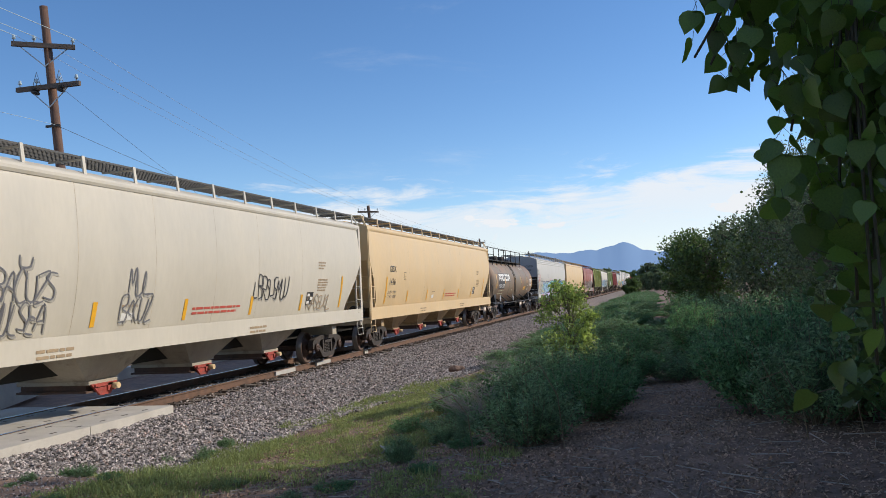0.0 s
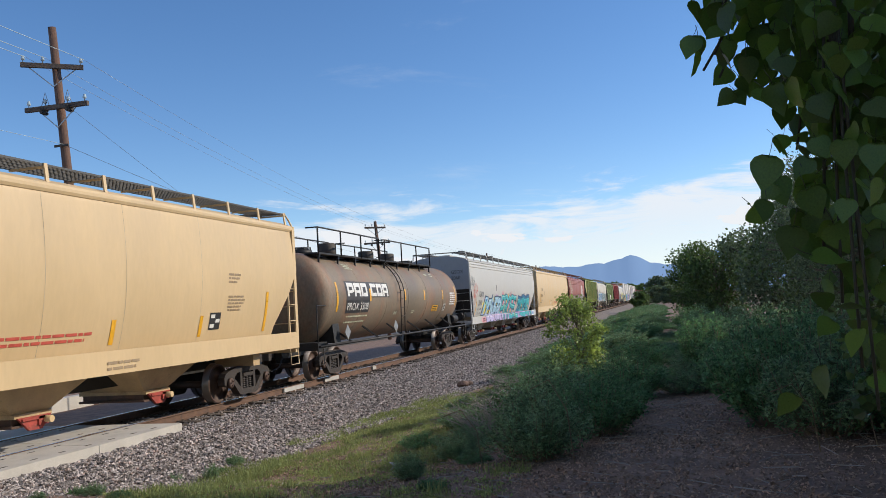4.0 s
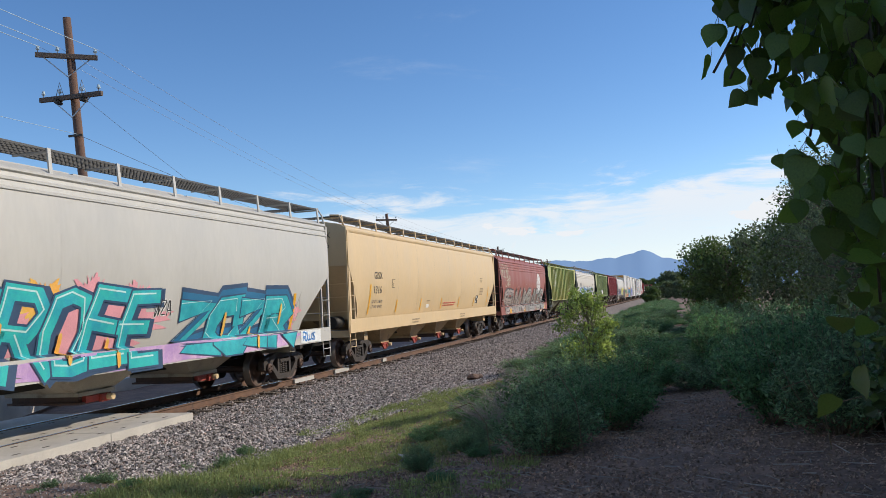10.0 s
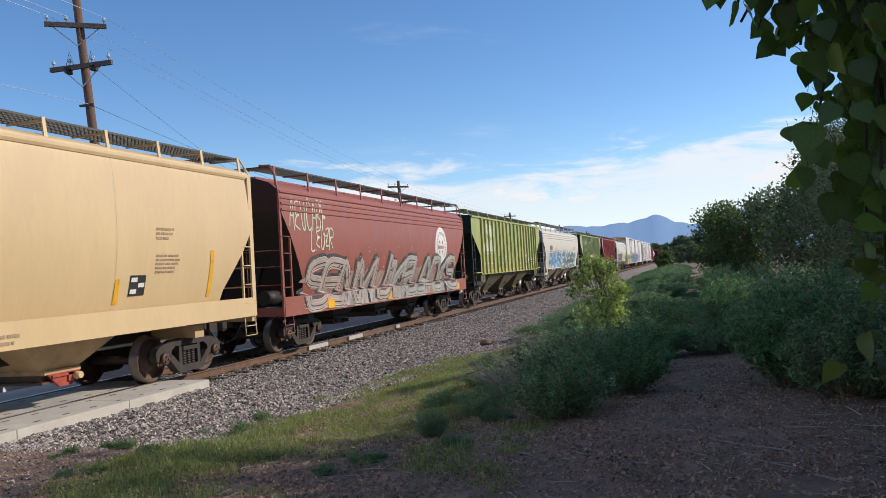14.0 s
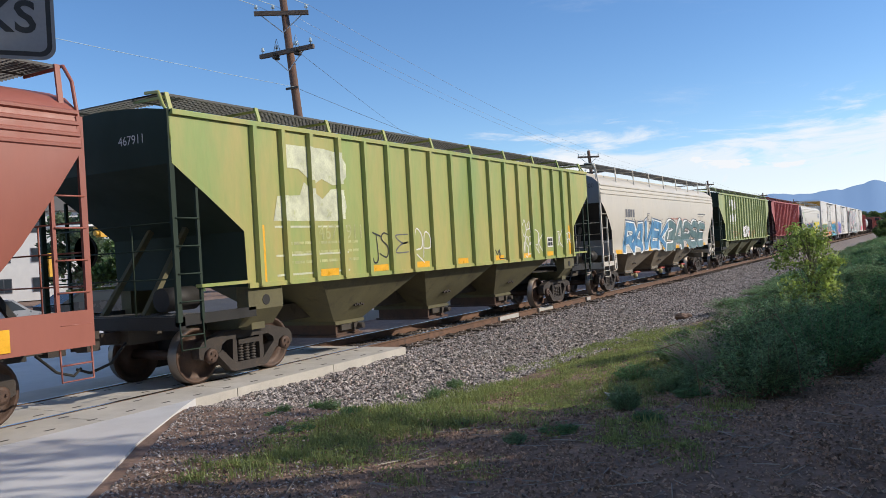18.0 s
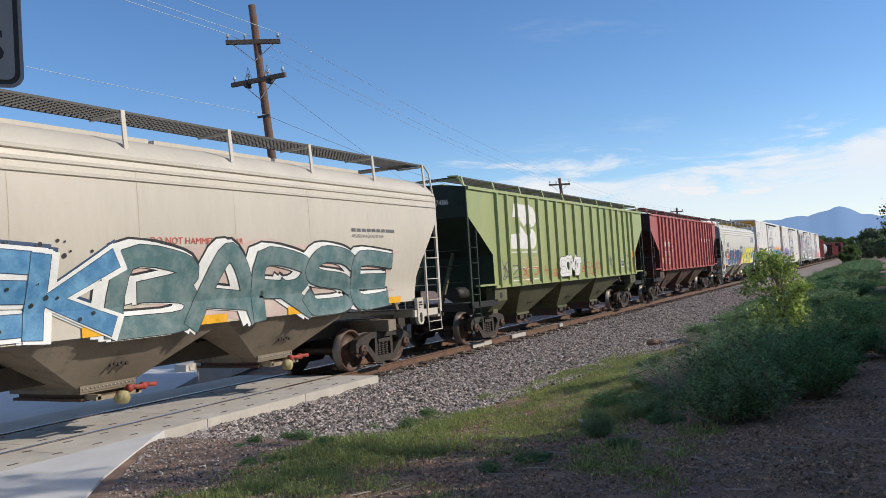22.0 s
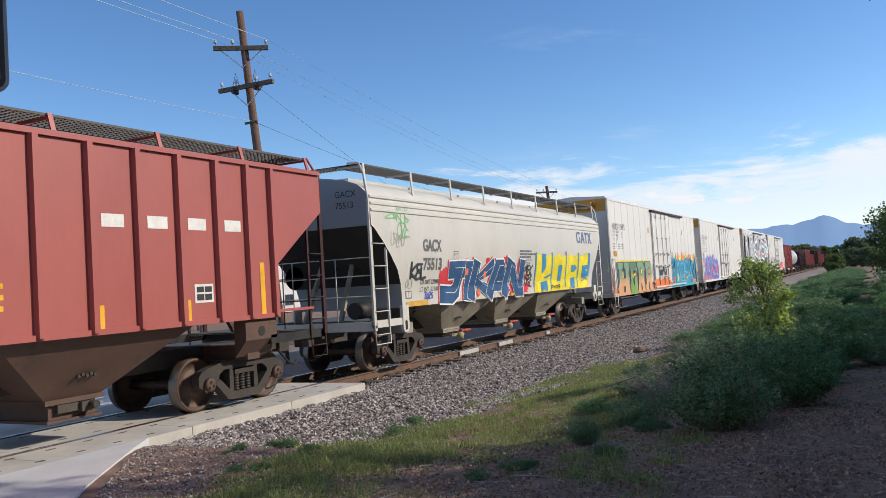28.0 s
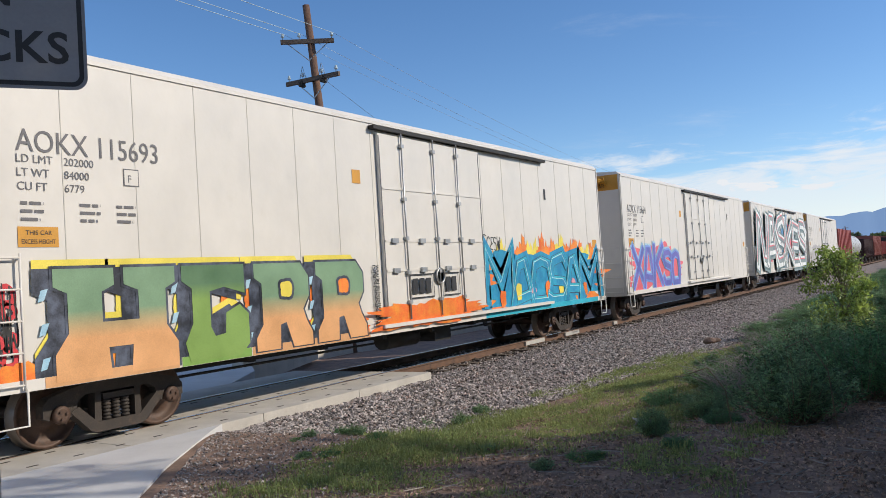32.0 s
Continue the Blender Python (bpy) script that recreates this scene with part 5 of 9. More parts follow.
# ---- the train, car by car, nearest first ----
def gsx_marks(car, x_of, h, mark, number, tags):
    if mark:
        letter(car, x_of, mark, -h + 2.20, 2.77, 0.34, M_BLACKINK, width=0.76)
        letter(car, x_of, number, -h + 2.22, 2.29, 0.35, M_BLACKINK, width=0.70)
        for k, q in enumerate(tags):
            letter(car, x_of, q, -h + 2.10, 1.98 - 0.17 * k, 0.14, M_GREYINK, width=1.0)
        end_letter(car, -h, (mark, number), 0.55, 4.02, 0.24, M_BLACKINK)
    patch(car, x_of, -h + 3.95, -h + 4.23, 2.48, 2.78, M_BLACKINK, 0.007, "plate_mark")
    patch(car, x_of, -h + 3.965, -h + 4.215, 2.495, 2.765, PAINT_OF[car], 0.010, "plate_mark")
    letter(car, x_of, "C", -h + 4.04, 2.53, 0.15, M_BLACKINK, lift=0.013)
    for k in range(7):
        y = -8.58 + 2.90 * k - (0.15 if 0 < k else 0.0)
        patch(car, x_of, y, y + 0.12, 1.62, 2.58 if k in (0, 6) else 2.06, M_YELLOW, 0.009, "reflector", "yellow reflector strip")
    bars(car, x_of, 0.31, 1.82, [2.1, 1.9], 0.05, M_REDINK, 0.10)
    bars(car, x_of, 6.85, 2.95, [0.55, 0.5, 0.4], 0.045, M_FAINT)
    bars(car, x_of, 6.85, 2.45, [0.7, 0.75, 0.7, 0.6, 0.6], 0.04, M_FAINT)
    patch(car, x_of, 6.16, 6.60, 1.75, 2.12, M_BLACKINK, 0.009, "placard")
    for u, v in ((6.19, 2.0), (6.19, 1.79), (6.40, 1.90)):
        patch(car, x_of, u, u + 0.17, v, v + 0.08, M_WHITEINK, 0.012, "placard_print")
    patch(car, x_of, -2.10, -1.75, 1.70, 1.84, M_WHITEINK, 0.009, "placard")
    bars(car, x_of, -2.12, 1.95, [0.5], 0.04, M_FAINT)
    bars(car, lambda z: 1.612, -h + 6.0, 1.28, [0.9, 0.8], 0.05, M_FAINT, 0.1)
    bars(car, lambda z: 1.612, -h + 13.0, 1.28, [0.9, 0.8], 0.05, M_FAINT, 0.1)


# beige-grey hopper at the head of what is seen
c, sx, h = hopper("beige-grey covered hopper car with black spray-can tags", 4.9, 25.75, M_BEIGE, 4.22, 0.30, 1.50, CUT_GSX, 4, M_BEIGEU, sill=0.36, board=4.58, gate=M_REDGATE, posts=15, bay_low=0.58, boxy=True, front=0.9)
PAINT_OF = {c: M_BEIGE}
gsx_marks(c, sx, h, "", "", ())
# each tag: a thin soft line under a darker one, letters run into one another
for y0_, y1_, z0_, z1_, m_, sd_, wd_ in ((-5.25, -3.95, 2.08, 2.62, M_GREYINK, 3, "BACUZS"), (-5.2, -4.1, 1.60, 2.08, M_GREYINK, 4, "MUISEA"), (-4.75, -4.5, 2.62, 2.82, M_GREYINK, 7, "U"), (-2.0, -1.3, 2.14, 2.66, M_GREYINK, 5, "MUL"), (-2.15, -1.2, 1.66, 2.14, M_GREYINK, 6, "BACUZ"), (2.98, 4.83, 1.98, 2.5, M_BLACKINK, 9, "LBRSUSMUV"), (6.23, 7.93, 1.62, 2.06, M_FAINT, 11, "RASEUKL")):
    scrawl(c, sx, y0_, y1_, z0_, z1_, m_, sd_, 0.015, 6, wd_.replace("I", "L").replace("V", "U"), 0.009, 1.2)
    scrawl(c, sx, y0_ + 0.03, y1_ + 0.03, z0_ - 0.03, z1_ - 0.03, M_FAINTGREY, sd_, 0.022, 6, wd_.replace("I", "L").replace("V", "U"), 0.006, 1.2)

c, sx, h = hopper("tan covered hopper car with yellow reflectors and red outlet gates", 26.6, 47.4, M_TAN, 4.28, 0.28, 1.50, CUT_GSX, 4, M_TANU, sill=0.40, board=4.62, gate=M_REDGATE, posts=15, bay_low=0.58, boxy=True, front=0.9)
PAINT_OF[c] = M_TAN
gsx_marks(c, sx, h, "GISX", "1436", ("LD LMT 218800", "LT WT  67200"))

# rusty tank car
c, sx, h = tank_car("rust-stained brown tank car with top railings and side ladder", 48.95, 66.75, M_TANK)
bm = bmesh.new()
M_DARKPANEL = pmat("dark_brown_panel", (0.045, 0.04, 0.038), 0.55, 0, 0.15, 3, bump=0)
patch(c, sx, -6.5, -4.4, 2.34, 2.42, M_DARKPANEL, 0.004, "name_panel")
patch(c, sx, -6.5, -2.35, 2.42, 2.95, M_DARKPANEL, 0.004, "name_panel")
patch(c, sx, -6.5, -4.4, 1.93, 2.34, M_BLACKINK, 0.004, "number_panel")
for k, (dy, kind) in enumerate(((0, "p"), (0.66, "r"), (1.32, "o"), (2.28, "c"), (2.94, "o"), (3.6, "r"))):
    y = -6.38 + dy * 0.935
    bm = bmesh.new()
    def q(a, b, z0, z1):
        zs = (z0, (z0 + z1) / 2, z1)
        for u, v in zip(zs[:-1], zs[1:]):
            bm.faces.new([bm.verts.new((sx(z) + 0.010, yy, z)) for yy, z in ((a, u), (b, u), (b, v), (a, v))])
    q(y, y + 0.55, 2.77, 2.90)
    q(y, y + 0.15, 2.46, 2.77)
    if kind != "c":
        q(y + 0.42, y + 0.56, 2.60 if kind == "p" else 2.46, 2.77)
    if kind in "oc":
        q(y + 0.16, y + (0.42 if kind == "o" else 0.55), 2.46, 2.58)
    else:
        q(y + 0.15, y + 0.42, 2.57, 2.66)
    part("logo_block", bm, M_WHITEINK, c, "white block of the company logo")
letter(c, sx, "PROX 3308", -6.4, 2.02, 0.34, M_WHITEINK, width=1.9, lift=0.012)
bars(c, sx, -6.3, 1.80, [1.9], 0.045, M_FADED)
bars(c, sx, -6.3, 1.62, [1.8], 0.045, M_FADED)
for y in (-7.3, -4.38, -0.47, 2.13, 5.03, 7.3):
    patch(c, sx, y, y + 0.13, 2.30 if abs(y) < 6 else 2.0, 2.72 if abs(y) < 6 else 2.9, M_YELLOW, 0.009, "reflector", "yellow reflector strip")
patch(c, sx, 3.5, 4.4, 1.80, 2.05, M_YELLOW, 0.009, "placard", "yellow warning placard")
bars(c, lambda z: sx(z) + 0.006, 3.6, 1.98, [0.7, 0.6, 0.7], 0.035, M_BLACKINK, 0.075)
patch(c, sx, 5.3, 5.65, 1.80, 2.10, M_WHITEINK, 0.009, "placard")
patch(c, sx, 5.34, 5.61, 1.84, 2.06, M_DARKPANEL, 0.013, "placard_print")
bars(c, sx, 6.35, 2.55, [0.9] * 6, 0.06, M_WHITEINK, 0.10)
bars(c, sx, -5.7, 3.50, [0.6, 0.5, 0.6], 0.035, M_FADED)
for y in (-1.6, 0.6, 3.4, 4.2):
    bars(c, sx, y, 1.85 if y < 3 else 3.4, [0.4, 0.35], 0.035, M_FADED)

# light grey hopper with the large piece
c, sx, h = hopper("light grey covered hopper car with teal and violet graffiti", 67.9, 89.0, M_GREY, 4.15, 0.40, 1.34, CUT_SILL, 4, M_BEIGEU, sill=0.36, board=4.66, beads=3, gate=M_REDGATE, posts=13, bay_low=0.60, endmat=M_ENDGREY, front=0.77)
letter(c, sx, "GSOX", -8.55, 2.38, 0.42, M_GREYINK)
end_letter(c, -h, ("GSOX", "2060"), 0.62, 3.62, 0.24, M_BLACKINK)
letter(c, sx, "2060", -8.55, 1.92, 0.42, M_GREYINK)
letter(c, sx, "LD LMT 219800", -8.65, 1.68, 0.14, M_GREYINK)
letter(c, sx, "LT WT  66200", -8.65, 1.46, 0.14, M_GREYINK)
VIOLET, TEAL, CYAN = spray("violet", (0.47, 0.29, 0.56), (0.62, 0.42, 0.60)), spray("teal", (0.04, 0.50, 0.47), (0.03, 0.36, 0.46)), spray("cyan", (0.03, 0.35, 0.42), (0.05, 0.48, 0.50))
PINK, PALEBLUE, NAVY = spray("pink", (0.74, 0.34, 0.38)), spray("pale_blue", (0.30, 0.52, 0.66), (0.42, 0.60, 0.70)), spray("navy", (0.045, 0.085, 0.16))
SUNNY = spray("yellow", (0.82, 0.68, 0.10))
WHITEP, PALEMINT, DEEPTEAL, BLUESPOT = spray("white", (0.80, 0.82, 0.80)), spray("pale_mint", (0.50, 0.76, 0.74)), spray("deep_teal", (0.03, 0.16, 0.30)), spray("cobalt", (0.04, 0.22, 0.58))
blob(c, sx, -7.4, -2.6, 1.36, 2.25, SUNNY, 4, 0.007)
blob(c, sx, -2.7, 2.7, 1.36, 2.30, PINK, 5, 0.009, 0.25)
blob(c, sx, 6.9, 8.75, 1.36, 2.15, PINK, 7, 0.009, 0.25)
patch(c, sx, 8.40, 8.53, 1.40, 2.32, M_YELLOW, 0.012, "reflector")
scrawl(c, sx, 8.62, 8.85, 1.5, 2.3, M_FAINTGREY, 38, 0.008, 2, "O")
patch(c, lambda z: 1.615, 8.62, 9.85, 1.01, 1.33, WHITEP, 0.008, "graffiti_patch")
scrawl(c, lambda z: 1.615, 8.75, 9.45, 1.07, 1.27, BLUESPOT, 39, 0.016, 3, "ROLLOS", 0.012, 1.2)
blob(c, lambda z: 1.615, -1.4, 8.4, 1.0, 1.36, VIOLET, 9, 0.006, 0.10)
blob(c, lambda z: 1.615, -7.1, -1.2, 1.0, 1.36, VIOLET, 6, 0.010, 0.10)
blob(c, lambda z: 1.615, -8.4, -7.0, 1.0, 1.30, PINK, 8, 0.010, 0.10)
GX = lambda z: 1.617 if z < 1.365 else sx(z)
AMBER = spray("amber", (0.80, 0.40, 0.08), (0.78, 0.52, 0.12))
BLUELAV = two_tone("blue_lavender", (0.52, 0.46, 0.68), (0.34, 0.56, 0.68), 1.42, 0.14)
blob(c, sx, -7.25, -6.5, 2.0, 2.4, VIOLET, 204, 0.008, 0.3)
blob(c, sx, -4.2, -3.5, 2.0, 2.5, VIOLET, 205, 0.0085, 0.3)
for k, y_ in enumerate((-1.9, -0.35, 0.75, 1.9)):
    blob(c, sx, y_ - 0.35, y_ + 0.35, 1.9, 2.62 - 0.1 * (k % 2), (PINK, AMBER, PINK, PINK)[k], 206 + k, 0.0095, 0.45)
wild(c, GX, "CCNER", -7.2, -2.5, 1.0, 2.36, [("graffiti_shadow", NAVY, 0.46, -0.06, 0.02, False), ("graffiti_outline", NAVY, 0.42, 0, 0, True), ("graffiti_fill", BLUELAV, 0.34, 0, 0, True), ("graffiti_highlight", WHITEP, 0.025, -0.10, 0.10, True)], 2, 0.30, 0.08, 0.12)
wild(c, GX, "PROEE", -2.2, 2.5, 1.0, 2.50, [("graffiti_shadow", NAVY, 0.36, 0.12, -0.03, False), ("graffiti_outline", NAVY, 0.33, 0, 0, True), ("graffiti_fill", TEAL, 0.25, 0, 0, True), ("graffiti_highlight", PALEMINT, 0.03, -0.06, 0.06, True)], 3, 0.16, 0.12, 0.10)
wild(c, GX, "ZCZR", 3.45, 8.15, 1.0, 2.28, [("graffiti_shadow", NAVY, 0.56, 0.04, 0.20, False), ("graffiti_shadow", DEEPTEAL, 0.48, 0.03, 0.14, False), ("graffiti_outline", NAVY, 0.50, 0, 0, True), ("graffiti_fill", CYAN, 0.43, 0, 0, True), ("graffiti_highlight", PALEMINT, 0.018, -0.16, 0.14, True)], 5, 0.12, 0.05, 0.16)
for k, (y_, z_) in enumerate(((-5.9, 1.72), (-4.9, 2.0), (-2.75, 2.26), (-6.75, 2.2))):
    blob(c, GX, y_ - 0.11, y_ + 0.11, z_ - 0.09, z_ + 0.09, BLUESPOT, 214 + k, 0.045, 0.1, 16, name="graffiti_dot")
for k, (y_, z_) in enumerate(((-5.55, 1.55), (-1.2, 1.7), (0.1, 1.5), (1.3, 1.35), (5.1, 1.7), (6.3, 1.35), (7.7, 1.85))):
    blob(c, GX, y_ - 0.05, y_ + 0.05, z_ - 0.3, z_ + 0.22, AMBER, 220 + k, 0.044, 0.1, 16, name="graffiti_dot")
scrawl(c, sx, 2.55, 3.1, 1.9, 2.25, M_WHITEINK, 36, 0.03, 3, "WZA")
scrawl(c, sx, 2.55, 3.1, 1.9, 2.25, M_BLACKINK, 36, 0.012, 3, "WZA", 0.014)
letter(c, lambda z: 1.615, "2022", -8.1, 1.06, 0.26, M_BLACKINK, lift=0.014, fat=0.01)
patch(c, sx, -7.05, -6.55, 1.95, 2.18, spray("mint", (0.30, 0.72, 0.68)), 0.02, "notice")
bars(c, sx, -6.98, 2.12, [0.36, 0.3, 0.36], 0.03, M_BLACKINK, 0.07, 0.024)
scrawl(c, sx, -10.0, -9.0, 2.3, 3.1, M_REDINK, 31, 0.013, 8, "+WUR+", 0.009, 1.2)
scrawl(c, sx, -9.75, -9.3, 2.0, 2.4, M_REDINK, 32, 0.012, 3, "OJ")
scrawl(c, sx, -h + 0.15, -h + 0.9, 2.95, 3.45, M_GREYINK, 33, 0.014, 5, "JOKLA", 0.009, 1.2)
patch(c, sx, -9.10, -8.97, 1.45, 2.2, M_YELLOW, 0.009, "reflector")
patch(c, sx, -4.05, -3.92, 2.72, 3.05, M_GREYINK, 0.009, "placard")

c, sx, h = hopper("tan covered hopper car with yellow reflectors and red outlet gates", 90.5, 111.3, M_TAN, 4.28, 0.28, 1.50, CUT_GSX, 4, M_TANU, sill=0.40, board=4.62, gate=M_REDGATE, posts=15, bay_low=0.58, boxy=True, front=0.9)
PAINT_OF[c] = M_TAN
gsx_marks(c, sx, h, "GISX", "1316", ("LD LMT 218500", "LT WT  67500"))

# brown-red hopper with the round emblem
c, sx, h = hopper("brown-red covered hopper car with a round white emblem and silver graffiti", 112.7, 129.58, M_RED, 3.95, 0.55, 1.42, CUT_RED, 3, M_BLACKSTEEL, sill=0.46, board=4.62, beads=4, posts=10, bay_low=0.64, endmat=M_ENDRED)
bm = bmesh.new()
def disc(bm, yc, zc, r0, r1, x, n=40, a0=0.0, a1=6.2832):
    for k in range(n):
        p, q = a0 + (a1 - a0) * k / n, a0 + (a1 - a0) * (k + 1) / n
        bm.faces.new([bm.verts.new((x, yc + rr * math.cos(t), zc + rr * math.sin(t))) for rr, t in ((r0, p), (r1, p), (r1, q), (r0, q))])
EY, EZ = 4.92, 2.78
disc(bm, EY, EZ, 0.32, 0.79, 0)
for k in range(4):
    t = math.pi / 2 * k
    bm.faces.new([bm.verts.new((0, EY + a * math.cos(t) - b * math.sin(t), EZ + a * math.sin(t) + b * math.cos(t))) for a, b in ((0.0, -0.10), (0.34, -0.15), (0.34, 0.15), (0.0, 0.10))])
bmesh.ops.remove_doubles(bm, verts=bm.verts, dist=0.002)
lay(bm, sx, 0.008)
part("round_emblem", bm, M_WHITEINK, c, "round white railway emblem")
bm = bmesh.new()
bm.faces.new([bm.verts.new((0, EY + a, EZ + b)) for a, b in ((-0.52, -0.14), (0.52, -0.14), (0.52, 0.14), (-0.52, 0.14))])
lay(bm, sx, 0.011)
part("emblem_band", bm, M_WHITEINK, c)
bm = bmesh.new()
for k in range(26):
    t = math.pi * (1.24 - 1.48 * k / 25)
    if k not in (10, 19):
        for a0, a1, r0, r1 in ((-0.020, 0.020, 0.50, 0.66 if k in (0, 5, 16) else 0.62),):
            bm.faces.new([bm.verts.new((0, EY + r * math.cos(t) + a * math.sin(t), EZ + r * math.sin(t) - a * math.cos(t))) for a, r in ((a0, r0), (a1, r0), (a1, r1), (a0, r1))])
for k in range(7):
    bm.faces.new([bm.verts.new((0, EY - 0.44 + 0.128 * k + a, EZ + b)) for a, b in ((0, -0.08), (0.085, -0.08), (0.085, 0.08 if k in (0, 5) else 0.05), (0, 0.08 if k in (0, 5) else 0.05))])
lay(bm, sx, 0.014)
part("emblem_print", bm, M_RED, c)
SILVER = spray("silver", (0.46, 0.43, 0.38), (0.34, 0.31, 0.28))
blob(c, sx, -h + 1.9, h - 2.6, 1.0, 2.05, spray("dull_silver", (0.30, 0.17, 0.13), (0.36, 0.30, 0.26)), 12, 0.008, 0.22)
PALE, STONEG = spray("pale_silver", (0.54, 0.50, 0.44), (0.44, 0.40, 0.36)), spray("stone_grey", (0.27, 0.25, 0.23), (0.40, 0.37, 0.33))
RX = lambda z: 1.612 if z < 1.43 else sx(z)
SOOTY = spray("sooty_black", (0.06, 0.055, 0.055), (0.12, 0.10, 0.09))
ROSY = spray("rosy_silver", (0.46, 0.33, 0.28), (0.36, 0.33, 0.30))
GREYBLUE = spray("grey_silver", (0.36, 0.36, 0.33), (0.45, 0.43, 0.38))
for w_, a_, b_, fill_, sd_ in (("SENMUI", -h + 1.4, -h + 8.0, ROSY, 8), ("KELACKS", -h + 8.0, h - 1.55, GREYBLUE, 9)):
    wild(c, RX, w_, a_, b_, 1.05, 2.36, [("graffiti_shadow", SOOTY, 0.36, -0.07, 0.05, False), ("graffiti_halo", PALE, 0.35, 0.0, -0.02, False), ("graffiti_outline", M_BLACKINK, 0.31, 0, 0, True), ("graffiti_outline", PALE, 0.27, 0, 0, True), ("graffiti_fill", fill_, 0.22, 0, 0, True), ("graffiti_line", M_BLACKINK, 0.028, 0.05, -0.04, True), ("graffiti_highlight", PALE, 0.020, -0.05, 0.04, True)], sd_, 0.22, 0.06, 0.14, soft=True)
drips(c, sx, -h + 1.6, h - 2.5, 2.0, 2.75, PALE, 230, 60, 0.022)
drips(c, sx, -h + 2.0, h - 2.0, 1.5, 2.2, M_BLACKINK, 231, 60, 0.022, 0.05)
scrawl(c, sx, -h + 8.4, -h + 9.2, 1.5, 1.68, M_BLACKINK, 232, 0.012, 3, "ZOKS", 0.055)
blob(c, lambda z: 1.615, -h + 1.3, h - 2.2, 1.0, 1.42, SILVER, 14, 0.006, 0.08)
rg = np.random.RandomState(15)
for k in range(34):
    y_ = -h + 1.6 + 0.37 * k
    piece(c, 1.6225 + 0.0004 * k, [(0, 0), (0.5, 0), (1, 1), (0.4, 1)] if k % 2 else [(0.3, 0), (1, 0), (0.6, 1), (0, 1)], y_, y_ + 0.2 + 0.25 * rg.rand(), 1.02, 1.22 + 0.2 * rg.rand(), (M_BLACKINK, PALE, STONEG, spray("dusty_pink", (0.50, 0.27, 0.22)), PALE, M_GREYINK)[rg.randint(6)], "graffiti_stroke")
patch(c, lambda z: 1.61, h - 1.75, h - 1.15, 1.02, 1.30, M_YELLOW, 0.016, "reflector")
for y in (-h + 2.4, -h + 7.0, h - 5.0):
    patch(c, lambda z: 1.61, y, y + 0.45, 1.02, 1.28, M_YELLOW, 0.030, "reflector")
patch(c, sx, h - 1.62, h - 1.46, 1.5, 2.4, M_YELLOW, 0.012, "reflector")
scrawl(c, sx, -h + 0.4, -h + 2.6, 3.1, 3.9, M_FADED, 41, 0.022, 8)
scrawl(c, sx, -h + 1.6, -h + 3.0, 2.6, 3.2, M_FADED, 42, 0.022, 6)


POSTS = [-7.17, -6.46, -5.70, -4.85, -4.01, -3.18, -2.35, -1.46, -0.50, 0.50, 1.50, 2.42, 3.27, 4.11, 4.94, 5.78, 6.54, 7.20]


def ribbed(label, a, b, mat, under, number, seed):
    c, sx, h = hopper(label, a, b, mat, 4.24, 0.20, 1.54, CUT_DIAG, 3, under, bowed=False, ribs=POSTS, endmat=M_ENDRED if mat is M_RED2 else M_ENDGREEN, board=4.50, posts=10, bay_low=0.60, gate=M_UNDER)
    for k in range(7):
        y = POSTS[2 * k + 2]
        if seed == 1:
            patch(c, lambda z: 1.60, y + 0.16, y + 0.70, 1.60, 1.73, M_YELLOW, 0.006, "reflector")
        else:
            patch(c, sx, y + 0.09, y + 0.19, 1.58, 1.92, M_YELLOW, 0.006, "reflector")
    if seed != 3:
        patch(c, sx, -h + 1.78, -h + 1.91, 1.58, 2.55, M_YELLOW, 0.006, "reflector")
    patch(c, sx, h - 1.92, h - 1.80, 1.58, 2.5, M_YELLOW, 0.006, "reflector")
    patch(c, sx, 5.22, 5.64, 1.86, 2.16, M_WHITEINK, 0.006, "placard")
    for u in (0, 1):
        for v in (0, 1):
            patch(c, sx, 5.26 + 0.18 * u, 5.42 + 0.18 * u, 1.90 + 0.13 * v, 2.00 + 0.12 * v, M_BLACKINK, 0.010, "placard_print")
    end_letter(c, -h, (number,), 0.45, 3.85, 0.2, M_WHITEINK)
    return c, sx, h


